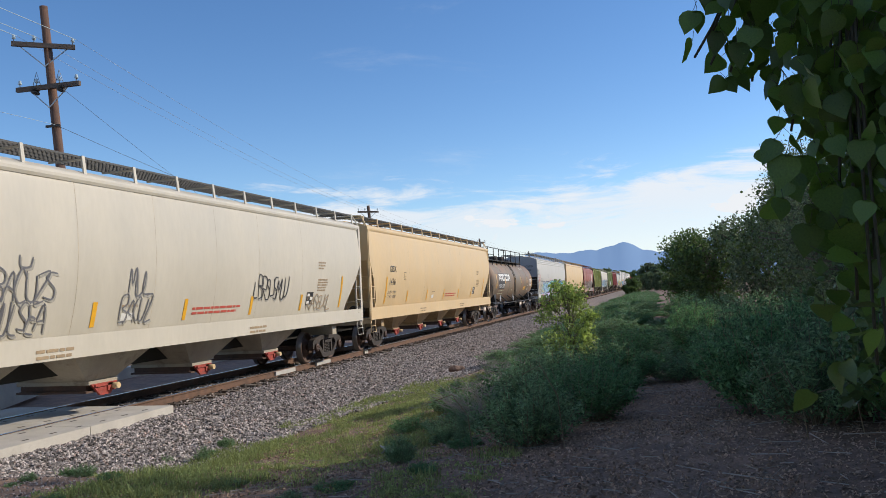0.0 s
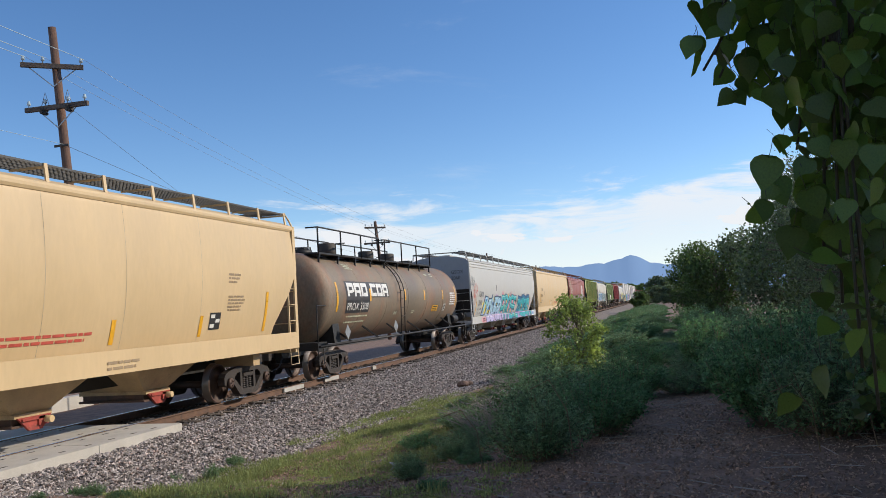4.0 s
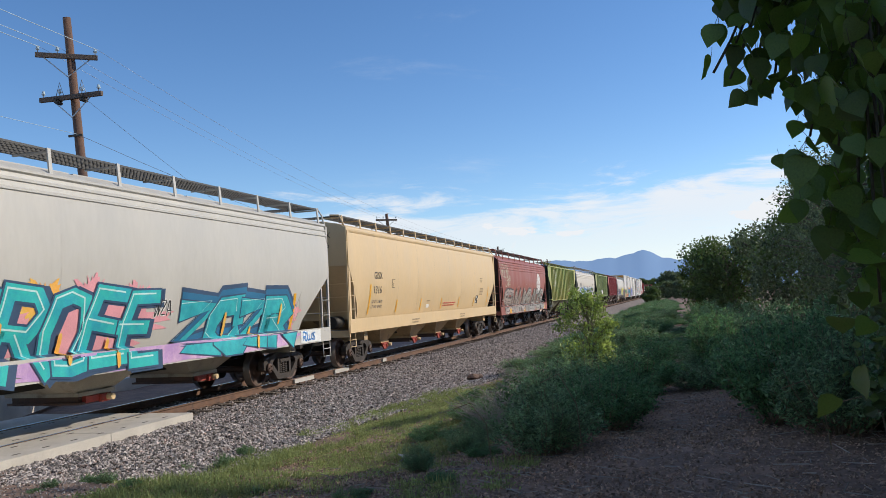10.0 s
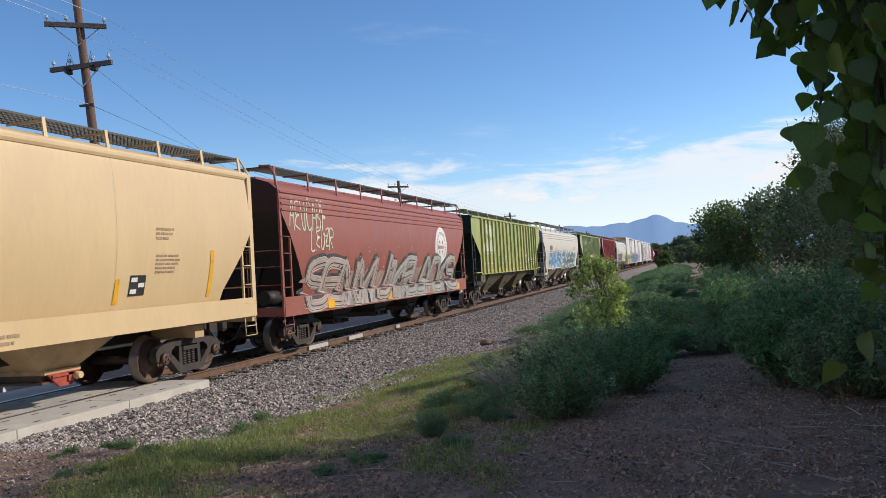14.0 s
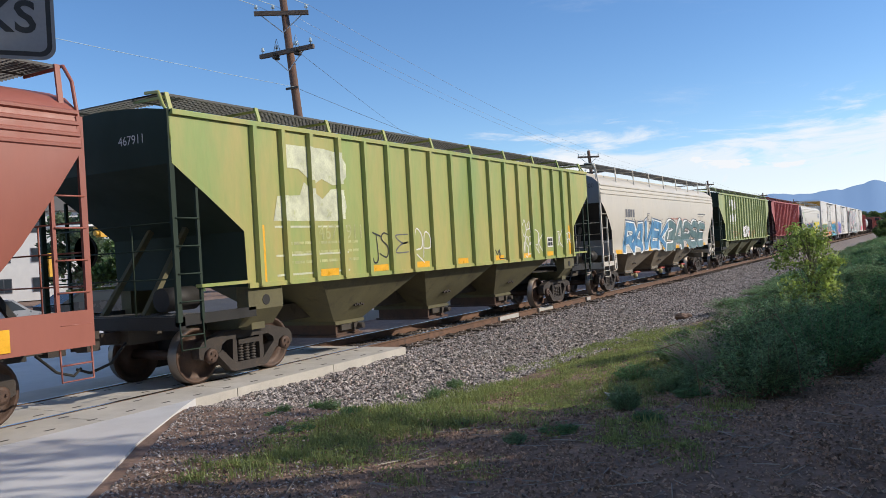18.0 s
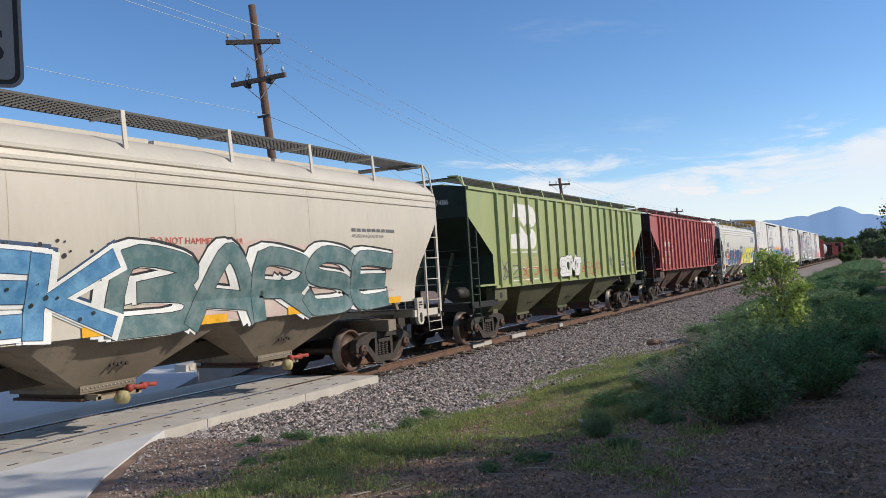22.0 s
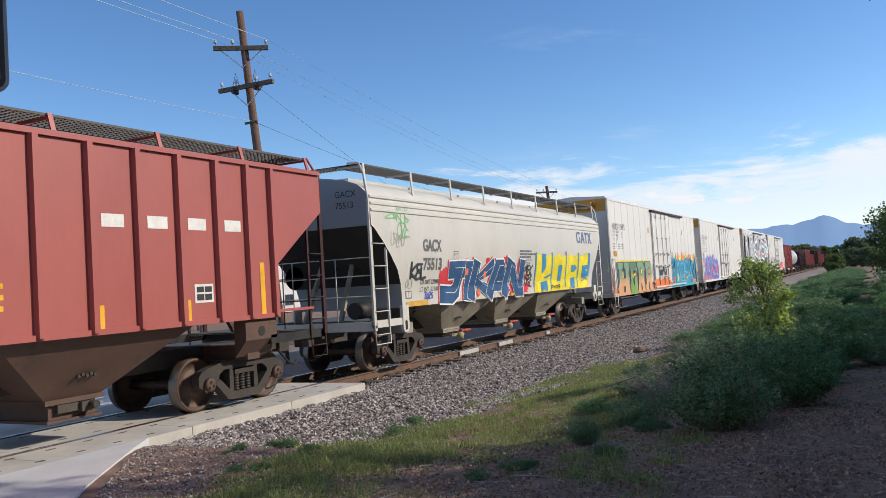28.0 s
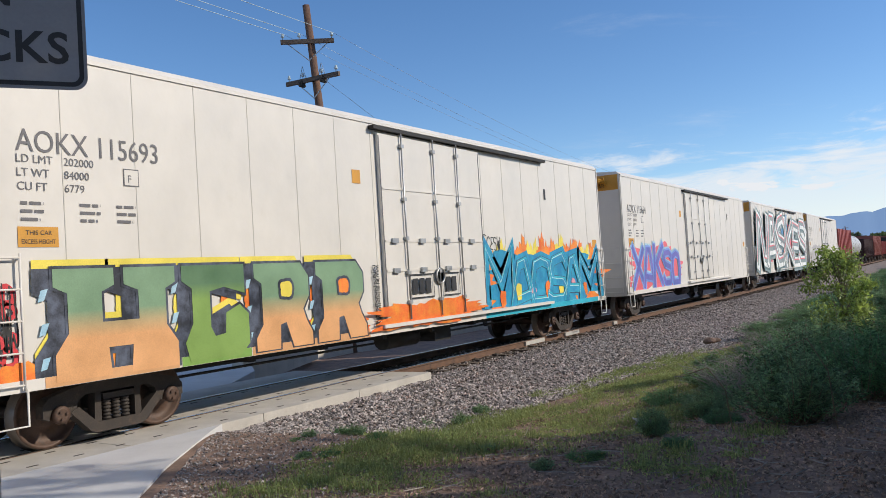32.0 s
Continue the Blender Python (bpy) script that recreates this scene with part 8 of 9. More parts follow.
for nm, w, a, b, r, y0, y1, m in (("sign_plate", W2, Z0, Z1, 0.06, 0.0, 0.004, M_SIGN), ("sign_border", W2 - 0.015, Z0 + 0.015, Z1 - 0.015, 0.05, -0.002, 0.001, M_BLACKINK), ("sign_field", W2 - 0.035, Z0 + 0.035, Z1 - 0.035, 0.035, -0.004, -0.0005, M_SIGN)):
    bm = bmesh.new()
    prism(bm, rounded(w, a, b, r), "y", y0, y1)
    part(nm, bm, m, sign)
for body, z in (("TRACKS", Z0 + 0.12), ("ON", Z0 + 0.37)):
    me = text_mesh(body, 0.20, 0.004, 1.05, "CENTER")
    for v in me.vertices:
        v.co = (v.co.x, -0.006, z + v.co.y)
    me.materials.append(M_BLACKINK)
    part("sign_lettering", me, None, sign)
bm = bmesh.new()
box(bm, -0.03, 0.03, 0.005, 0.06, ground_z(SP.x, SP.y) - 0.3, Z1 - 0.1)
part("sign_post", bm, M_GALV, sign)

# ---- utility poles ----
def pole_thing(y, x=-20.0, top=12.55, base=-0.9, z=0.0):
    p = thing("utility_pole", "brown wooden utility pole with two crossarms and glass insulators", "utility pole", "poles along the line", Matrix.Translation((x, y, z)))
    bm = bmesh.new()
    tube(bm, (0.72, 0.60, base - 0.8), (-0.10, -0.08, top), 0.20, 0.135, 14)
    part("pole", bm, M_POLE, p)
    def at(z):
        return 0.72 - 0.82 * (z - base + 0.8) / (top - base + 0.8)

    def ay(z):
        return 0.60 - 0.68 * (z - base + 0.8) / (top - base + 0.8)
    za, zb = 11.12, 9.68
    for z, hw, tilt in ((za, 1.0, 0.0), (zb, 1.25, 0.22)):
        arm = bmesh.new()
        cx = at(z)
        m = Matrix.Translation((cx, ay(z) - 0.2, z)) @ Matrix.Rotation(radians(2 if tilt else 36), 4, "Z")
        box(arm, -hw, hw, -0.06, 0.06, -0.08, 0.08, m)
        a = part("crossarm", arm, M_ARM, p)
        for s in (-1, 1):
            br = bmesh.new()
            beam(br, m @ Vector((s * 0.75, 0.05, -0.06)), (cx, ay(z) - 0.16, z - 0.72), 0.035, 0.02)
            part("arm_brace", br, M_GALV, p)
        for k, ix in enumerate((-1.12, -0.45, 0.45, 1.12) if tilt else (-0.92, -0.3, 0.92)):
            ins = bmesh.new()
            q = m @ Vector((ix, 0, 0.08))
            lathe(ins, [(0, 0.015), (0.10, 0.015), (0.10, 0.055), (0.15, 0.07), (0.17, 0.045), (0.22, 0.05), (0.25, 0.02), (0.26, 0.0)], "z", 10, q)
            part("insulator", ins, M_INSUL, a)
            if tilt and k in (1, 2):
                for dz in (-0.13, -0.24):
                    dv = bmesh.new()
                    lathe(dv, [(-0.17, 0.05), (-0.1, 0.075), (0.1, 0.075), (0.17, 0.05)], "y", 8, q + Vector((0.12 * (k - 1.5), 0.0, dz)))
                    part("cutout", dv, M_UNDER, a)
                dv = bmesh.new()
                path_tube(dv, [q + Vector((-0.16, 0, 0.0)), q + Vector((0, 0, 0.48)), q + Vector((0.16, 0, 0.0))], 0.012, 5)
                part("bail", dv, M_GALV, a)
    bm = bmesh.new()
    box(bm, at(8.3) - 0.28, at(8.3) + 0.3, ay(8.3) - 0.2, ay(8.3) - 0.15, 8.28, 8.36)
    part("cable_bracket", bm, M_UNDER, p)
    return p


POLES = [(-20.0, 23.9, 0.0), (-25.4, 71.9, -1.45), (-26.8, 128, -1.6), (-27.4, 184, -1.6), (-28, 240, -1.6), (-28.5, 300, -1.6)]
pole_thing(POLES[0][1])
pole_b = pole_thing(POLES[1][1], POLES[1][0], 11.72, z=POLES[1][2])
for x, y, dz in POLES[2:]:
    copy_thing(pole_b, Matrix.Translation((x, y, dz)))


def wire(name, a, b, r, sag, mat, label):
    a, b = Vector(a), Vector(b)
    bm = bmesh.new()
    pts = []
    for k in range(13):
        t = k / 12
        p = a.lerp(b, t)
        p.z -= sag * 4 * t * (1 - t)
        pts.append(p)
    path_tube(bm, pts, r, 5)
    solid(name, bm, mat, label, "wire", group="overhead wires")


LINE = [(-16.5, -24.0, 0.3)] + POLES[:5]
for ix in (-0.75, -0.25, 0.75):
    for (xa, ya, da), (xb, yb, db) in zip(LINE[:-1], LINE[1:]):
        wire("overhead_wire", (xa + 0.1 + ix, ya - 0.2 + 0.72 * ix, 11.38 + da), (xb + 0.1 + ix, yb - 0.2 + 0.72 * ix, 11.38 + db), 0.011 if yb < 40 else 0.006, 0.5, M_INSUL if yb < 40 else M_WIRE, "thin bare wire strung between poles")
for (xa, ya, da), (xb, yb, db) in zip(LINE[:3], LINE[1:4]):
    wire("overhead_cable", (xa + 0.35, ya - 0.2, 8.32 + da), (xb + 0.35, yb - 0.2, 8.32 + db), 0.008, 0.6, M_INSUL if yb < 40 else M_WIREDARK, "cable strung low between the poles")
wire("service_drop", (-19.3, 23.8, 9.5), (-31.0, 68.0, 5.6), 0.007, 0.5, M_WIREDARK, "service cable dropping away from the pole")

# ---- beyond the track ----
def apartment(x, y, w, d, floors, mat, turn):
    b = thing("apartment_building", "white three-storey apartment building beyond the road", "building", at=Matrix.Translation((x, y, -0.8)) @ Matrix.Rotation(radians(turn), 4, "Z"))
    H = floors * 3.1
    bm = bmesh.new()
    box(bm, -w / 2, w / 2, 0, d, 0, H)
    wall = part("wall", bm, mat, b)
    bm = bmesh.new()
    box(bm, -w / 2 - 0.5, w / 2 + 0.5, -0.5, d + 0.5, H, H + 0.35)
    prism(bm, [(-w / 2 - 0.4, H + 0.35), (w / 2 + 0.4, H + 0.35), (w / 2 - 3, H + 1.6), (-w / 2 + 3, H + 1.6)], "y", -0.3, d + 0.3)
    part("roof", bm, M_ROOF, b)
    n = int(w / 3.2)
    for f in range(floors):
        for k in range(n):
            xx = -w / 2 + w * (k + 0.5) / n
            bm = bmesh.new()
            box(bm, xx - 0.75, xx + 0.75, -0.06, 0.02, f * 3.1 + 0.9, f * 3.1 + 2.4)
            win = part("window", bm, M_BRICKDARK, wall)
            for s in (-1, 1):
                bm = bmesh.new()
                box(bm, xx + s * 0.36 - 0.31, xx + s * 0.36 + 0.31, -0.075, -0.05, f * 3.1 + 1.0, f * 3.1 + 2.3)
                part("pane", bm, M_WINDOW, win)
    return b
apartment(-84, 46, 34, 14, 3, M_STUCCO, 60)
apartment(-70, 96, 26, 14, 3, M_STUCCO, 80)

def parked_car(x, y, turn, mat, label):
    c = thing("parked_car", label, "car", "parked cars", Matrix.Translation((x, y, -0.40)) @ Matrix.Rotation(radians(turn), 4, "Z"))
    bm = bmesh.new()
    prism(bm, [(-2.2, 0.35), (2.15, 0.35), (2.2, 0.75), (1.2, 0.95), (0.5, 1.42), (-1.1, 1.45), (-1.9, 1.0), (-2.25, 0.9)], "y", -0.88, 0.88)
    part("body", bm, mat, c, bevel=0.05)
    for s in (-1, 1):
        bm = bmesh.new()
        prism(bm, [(-1.6, 1.0), (1.0, 0.98), (0.45, 1.36), (-1.05, 1.38)], "y", s * 0.885, s * 0.89)
        part("side_window", bm, M_WINDOW, c)
        for xx in (-1.35, 1.35):
            bm = bmesh.new()
            lathe(bm, [(s * 0.70, 0.32), (s * 0.92, 0.32), (s * 0.93, 0.2), (s * 0.90, 0.0)], "y", 16, (xx, 0, 0.32))
            part("wheel", bm, M_RUBBER, c)
parked_car(-31.0, 18.5, 86, M_CARPAINT, "silver car on the road beyond the track")
parked_car(-35.5, 27.0, 86, M_CARDARK, "dark car on the road beyond the track")
parked_car(-33.0, 24.5, 86, M_CARDARK, "dark car on the road beyond the track")

sig = thing("traffic_signal", "traffic signal mast arm over the road", "traffic signal", at=Matrix.Translation((-30.5, 20.6, -0.6)))
bm = bmesh.new()
tube(bm, (0, 0, 0), (0, 0, 5.2), 0.13, 0.1, 12)
part("mast", bm, M_GALV, sig)
bm = bmesh.new()
tube(bm, (0, 0, 4.4), (-1.5, 9.0, 4.75), 0.09, 0.05, 10)
part("mast_arm", bm, M_GALV, sig)
for q in ((0.2, 0.15, 2.4), (-0.55, 3.2, 4.0), (-1.3, 8.2, 4.2)):
    bm = bmesh.new()
    box(bm, q[0] - 0.16, q[0] + 0.16, q[1] - 0.16, q[1] + 0.16, q[2], q[2] + 0.95)
    for k in range(3):
        lathe(bm, [(q[1] - 0.34, 0.12), (q[1] - 0.16, 0.12)], "y", 10, (q[0], 0, q[2] + 0.17 + 0.3 * k))
    part("signal_head", bm, M_SIGNALBOX, sig, "yellow signal head")
lampm = thing("street_lamp", "steel street lamp with a cobra-head beyond the track", "street lamp", at=Matrix.Translation((-33.0, 34.5, -0.6)))
bm = bmesh.new()
path_tube(bm, [(0, 0, 0), (0, 0, 8.0), (0.3, 0.1, 8.5), (1.9, 0.3, 8.75)], 0.07, 10)
part("mast", bm, M_GALV, lampm)
bm = bmesh.new()
box(bm, 1.8, 2.5, 0.15, 0.45, 8.62, 8.80)
part("lamp_head", bm, M_GALV, lampm, bevel=0.04)

# ---- mountains ----
def ridge(name, y, pts, base, seed):
    """A far range: pts are (turn from the track in degrees, height in degrees)."""
    vs, fs = [], []
    g = np.random.RandomState(seed)
    az = np.linspace(pts[0][0], pts[-1][0], 260)
    el = np.interp(az, [p[0] for p in pts], [p[1] for p in pts])
    for k, (a, e) in enumerate(zip(az, el)):
        e = e + 0.05 * math.sin(k * 0.9 + seed) * g.rand() + 0.06 * (g.rand() - 0.5)
        d = y
        x, yy = -d * math.sin(radians(a)), d * math.cos(radians(a))
        z = 1.95 + d * math.tan(radians(e))
        vs += [(x, yy, z), (x * 0.93, yy * 0.93, base + (z - base) * 0.45), (x * 0.88, yy * 0.88, base)]
    for k in range(len(az) - 1):
        for j in range(2):
            fs.append((3 * k + j, 3 * k + 3 + j, 3 * k + 4 + j, 3 * k + 1 + j))
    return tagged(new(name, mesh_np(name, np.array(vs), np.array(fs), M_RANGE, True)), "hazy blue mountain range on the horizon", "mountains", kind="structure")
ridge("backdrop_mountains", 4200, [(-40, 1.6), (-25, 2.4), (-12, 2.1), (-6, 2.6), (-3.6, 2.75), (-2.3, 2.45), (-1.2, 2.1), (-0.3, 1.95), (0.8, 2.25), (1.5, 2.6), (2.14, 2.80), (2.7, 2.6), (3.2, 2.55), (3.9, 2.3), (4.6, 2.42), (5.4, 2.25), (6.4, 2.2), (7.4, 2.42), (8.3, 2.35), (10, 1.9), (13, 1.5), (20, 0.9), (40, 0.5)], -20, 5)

# ---- plants ----
def leaf_mesh(name, pos, size, mat, seed, slim=0.45, up=0.0, fold=0.25):
    """Small folded leaves at the places pos."""
    g = np.random.RandomState(seed)
    n = len(pos)
    d = g.normal(size=(n, 3))
    d[:, 2] += up
    d /= np.linalg.norm(d, axis=1)[:, None]
    e = np.cross(d, g.normal(size=(n, 3)))
    e /= np.linalg.norm(e, axis=1)[:, None] + 1e-9
    f = np.cross(d, e)
    s = (size * (0.6 + 0.8 * g.rand(n)))[:, None]
    v = np.stack([pos, pos + d * s * 0.5 + e * s * slim + f * s * fold * slim, pos + d * s, pos + d * s * 0.5 - e * s * slim + f * s * fold * slim], 1)
    idx = 4 * np.arange(n)[:, None]
    F = np.concatenate([idx + np.array([0, 1, 2]), idx + np.array([0, 2, 3])], 0)
    return mesh_np(name, v.reshape(-1, 3), F, mat)


def clump_points(g, n, clumps):
    """Points in uneven shells of ellipsoid clumps (x, y, z, rx, ry, rz)."""
    c = np.array(clumps)
    vol = (c[:, 3] * c[:, 4] * c[:, 5]) ** 0.67
    k = g.choice(len(c), n, p=vol / vol.sum())
    u = g.normal(size=(n, 3))
    u /= np.linalg.norm(u, axis=1)[:, None]
    r = 0.25 + 0.75 * g.rand(n) ** 0.6 + 0.14 * g.normal(size=n)
    return c[k, :3] + u * r[:, None] * c[k, 3:]


def tree(name, label, x, y, h, r, n, leaf, mat, seed, trunk=0.12, low=0.3, category="tree", up=0.0, slim=0.4, subs=26):
    g = np.random.RandomState(seed)
    z0 = ground_z(x, y)
    t = thing(name, label, category, "trees and tall shrubs", Matrix.Translation((x, y, z0)))
    bm = bmesh.new()
    top = h * 0.72
    bends = [Vector((0, 0, -0.2))]
    for k in range(1, 6):
        bends.append(Vector(((g.rand() - 0.5) * 0.3 * r * k / 5, (g.rand() - 0.5) * 0.3 * r * k / 5, top * k / 5)))
    for k in range(5):
        tube(bm, bends[k], bends[k + 1], trunk * (1 - k / 6), trunk * (1 - (k + 1) / 6), 9)
    near = subs > 20
    if near:
        part("trunk", bm, M_BARK, t)
    clumps = []
    for k in range(subs):
        a = g.rand() * 6.28
        q = low + (1 - low) * g.rand() ** 0.8
        wide = math.sin(math.pi * min(1, 0.12 + 0.85 * (1 - (q - low) / (1 - low)))) ** 0.6
        rr = r * wide * (0.45 + 0.5 * g.rand())
        c = Vector((rr * math.cos(a), rr * math.sin(a), q * h * 0.95))
        s = r * (0.15 + 0.20 * g.rand())
        clumps.append((c.x, c.y, c.z, s, s, s * (0.7 + 0.4 * g.rand())))
        b0 = bends[min(4, int(q * 4.2))]
        mid = b0.lerp(c, 0.5) + Vector((0, 0, 0.08 * h))
        if near:
            bm = bmesh.new()
        path_tube(bm, [b0, b0.lerp(mid, 0.6), mid, mid.lerp(c, 0.6), c], trunk * 0.2, 6)
        if near:
            part("limb", bm, M_BARK, t)
    if not near:
        part("trunk", bm, M_BARK, t)
    part("crown", leaf_mesh("crown", clump_points(g, n, clumps), np.full(n, leaf), mat, seed + 1, slim, up), None, t)
    return t


def weed_mesh(seed, r, h, n, leaf, mat):
    """A feathery upright weed: leaves along fine stems that fan out of one foot."""
    g = np.random.RandomState(seed)
    stems = 74
    pos, size = [], []
    bm = bmesh.new()
    for k in range(stems):
        a = g.rand() * 6.28
        lean = g.rand() ** 0.55 * r
        tip = Vector((lean * math.cos(a), lean * math.sin(a), h * (0.50 + 0.62 * g.rand() ** 1.3) * (1 - 0.40 * (lean / r) ** 2)))
        root = Vector((tip.x * 0.25, tip.y * 0.25, -0.05))
        mid = root.lerp(tip, 0.5) + Vector((tip.x * 0.12, tip.y * 0.12, 0.05))
        tube(bm, root, mid, 0.006, 0.004, 4, caps=False)
        tube(bm, mid, tip, 0.004, 0.002, 4, caps=False)
        # side sprays, each a narrow plume of fine leaves
        for j in range(9):
            q = 0.22 + 0.78 * (j + g.rand()) / 9
            p = root.lerp(mid, q * 2) if q < 0.5 else mid.lerp(tip, q * 2 - 1)
            d = Vector((g.normal() * 0.55 + 0.5 * math.cos(a), g.normal() * 0.55 + 0.5 * math.sin(a), 0.8)).normalized() * (0.17 - 0.10 * q) * (0.7 + 0.7 * g.rand())
            m = max(3, n // (stems * 9))
            for u in g.rand(m):
                w = p + d * u
                sp = 0.016 + 0.014 * (1 - u)
                pos.append((w.x + g.normal() * sp, w.y + g.normal() * sp, max(0.0, w.z + g.normal() * sp)))
                size.append(leaf * (1.15 - 0.5 * u))
    pos = np.array(pos)
    return leaf_mesh("foliage", pos, np.array(size), mat, seed + 1, 0.17, 0.5), finish(bm, "stalk", M_STEM)


WEEDS = [weed_mesh(200 + k, 0.62, 1.0, 10500, 0.052, (M_WEED, M_WEED2, M_WEED, M_WEED2)[k]) for k in range(4)]


def weed(x, y, r, h, k, seed):
    t = thing("weed_bush", "feathery grey-green weed bush growing on the soil", "bush", "weeds along the dirt path")
    t.matrix_world = Matrix.LocRotScale((x, y, ground_z(x, y) - 0.02), Euler((0, 0, seed)), (r / 0.62, r / 0.62, h))
    part("foliage", WEEDS[k][0], None, t)
    part("stalk", WEEDS[k][1], None, t)


g0 = np.random.RandomState(11)
spots = [(-1.55, 9.5, 0.72, 1.0), (-1.0, 10.9, 0.7, 1.0), (-1.7, 11.7, 0.8, 1.1), (-0.9, 12.6, 0.7, 1.0), (-1.9, 13.4, 0.85, 1.05), (-0.7, 14.4, 0.75, 1.0), (-1.7, 15.0, 0.8, 1.0), (-2.7, 15.4, 0.7, 0.75), (0.25, 14.6, 0.8, 1.0), (-0.4, 16.2, 0.8, 1.0), (-1.3, 17.0, 0.8, 0.95),
         (-2.4, 17.2, 0.8, 0.8), (0.4, 17.0, 0.8, 1.0), (-0.6, 18.6, 0.8, 1.0), (-1.7, 19.2, 0.9, 0.9), (-2.8, 19.4, 0.7, 0.6), (0.3, 19.8, 0.8, 0.9), (-0.8, 21.2, 0.9, 0.9), (-2.0, 22.0, 0.9, 0.8), (0.2, 23.0, 0.9, 0.8)]
for x, y in ((-3.1, 11.2), (-3.0, 12.9), (-3.4, 13.8), (-3.3, 15.0), (-3.7, 15.9), (-3.2, 16.9), (-3.8, 17.9), (-3.3, 19.0), (-4.0, 20.2), (-3.2, 21.3), (-3.9, 22.6), (-3.6, 12.0)):
    spots.append((x + g0.normal() * 0.15, y, 0.38 + 0.2 * g0.rand(), 0.28 + 0.22 * g0.rand()))
for y in np.arange(24.5, 120, 2.4):
    for x in (-4.6, -3.5, -2.4, -1.2, -0.1):
        if g0.rand() < 0.75:
            low = 0.45 if x < -3 else 0.6 if x > -0.5 else 0.85
            spots.append((x + g0.normal() * 0.35 - 0.006 * (y - 24), y + g0.normal() * 0.8, 0.8 + 0.3 * g0.rand(), low * (0.7 + 0.5 * g0.rand())))
for x, y in ((1.6, 9.6), (2.6, 9.2), (2.2, 10.4), (1.2, 10.7), (3.3, 10.3), (1.8, 11.7), (2.9, 11.6), (3.9, 11.4), (1.3, 13.0), (2.3, 13.2), (3.4, 13.2), (1.2, 14.8), (2.3, 15.2), (1.0, 17.2), (2.0, 17.5), (0.9, 20), (1.9, 20.4), (1.0, 23.5), (1.8, 26), (0.9, 29), (1.4, 33), (1.0, 38)):
    spots.append((x, y, 0.8 + 0.25 * g0.rand(), 1.0 + 0.5 * g0.rand()))
for x, y in ((0.1, 26), (-0.2, 31), (0.3, 35), (-0.4, 41), (0.2, 47), (-0.6, 55)):
    spots.append((x, y, 0.7, 0.5))
tufts = []
for x, y, r, h in ((-7.0, 8.5, 0.16, 0.18), (-6.4, 8.1, 0.22, 0.24), (-7.3, 11.3, 0.2, 0.42), (-6.0, 7.3, 0.16, 0.16), (-4.3, 7.0, 0.2, 0.22), (-3.4, 6.6, 0.22, 0.3), (-3.0, 7.4, 0.24, 0.3), (-2.6, 8.2, 0.3, 0.34), (-2.2, 8.9, 0.4, 0.5), (-7.6, 12.6, 0.18, 0.3), (-5.2, 6.4, 0.14, 0.14), (-2.9, 9.9, 0.3, 0.3), (-2.4, 10.4, 0.4, 0.5), (-6.9, 7.2, 0.12, 0.10)):
    for j in range(1 if x > -4.5 else 3):
        tufts.append((x + 0.35 * g0.normal(), y + 0.3 * g0.normal(), r * (0.5 + 0.5 * g0.rand()), h * (0.30 + 0.4 * g0.rand())))
# the trodden way between the bushes stays open
spots = [(x, y, r * (0.75 if -0.55 < x < 0.95 and y > 12 else 1.0), h * (0.45 if -0.55 < x < 0.95 and y > 12 else 0.80 if x < 0 else 1.0)) for x, y, r, h in spots] + tufts
for i, (x, y, r, h) in enumerate(spots):
    weed(x, y, r, h, i % 4, i * 1.7)

# grey dead brush
def dry_brush(x, y, r, h, seed):
    g = np.random.RandomState(seed)
    bm = bmesh.new()
    for k in range(46):
        a, q = g.rand() * 6.28, g.rand() ** 0.5
        p = Vector((0.2 * r * g.normal(), 0.2 * r * g.normal(), 0))
        pts = [p]
        for j in range(4):
            p = p + Vector((r * 0.3 * math.cos(a), r * 0.3 * math.sin(a), h * 0.28 * (1 - 0.25 * j))) + Vector(g.normal(size=3)) * 0.04
            pts.append(p)
        path_tube(bm, pts, 0.0045, 3)
    t = solid("dry_brush", bm, M_DRYTWIG, "tangled grey dead brush among the weeds", "brush", "stuff")
    t.matrix_world = Matrix.Translation((x, y, ground_z(x, y)))


for k, (x, y) in enumerate(((-2.7, 13.2), (-3.1, 15.6), (-2.5, 14.6), (-3.1, 17.4), (-2.0, 14.3), (-3.5, 18.6), (-2.5, 11.7), (-2.9, 12.4))):
    dry_brush(x, y, 0.42, 0.62, 600 + k)

# sunlit sapling
tree("sapling", "small bright green sapling in the sun beside the track", -1.75, 16.4, 1.95, 0.62, 6500, 0.056, M_SAPLING, 61, 0.02, 0.02, "sapling", subs=70, slim=0.34)
# trees and tall shrubs on the right-hand side of the dirt path
tree("willow_shrub", "tall silvery willow shrub with dense drooping twigs", 4.6, 15.7, 4.5, 2.4, 30000, 0.062, M_WILLOW, 71, 0.10, 0.06, "shrub", slim=0.22, subs=110)
tree("willow_shrub", "tall silvery willow shrub with dense drooping twigs", 4.6, 22.0, 4.8, 2.4, 26000, 0.075, M_WILLOW, 72, 0.10, 0.06, "shrub", slim=0.22, subs=100)
tree("tall_shrub", "dark green tree crowding the dirt path", 5.4, 28.0, 4.8, 2.6, 20000, 0.11, M_TREELEAF, 73, 0.14, 0.08, "tree", subs=90)
tree("tall_shrub", "dark green tree crowding the dirt path", 4.6, 36.0, 4.2, 2.4, 16000, 0.12, M_WILLOW, 74, 0.12, 0.08, "tree", subs=70)
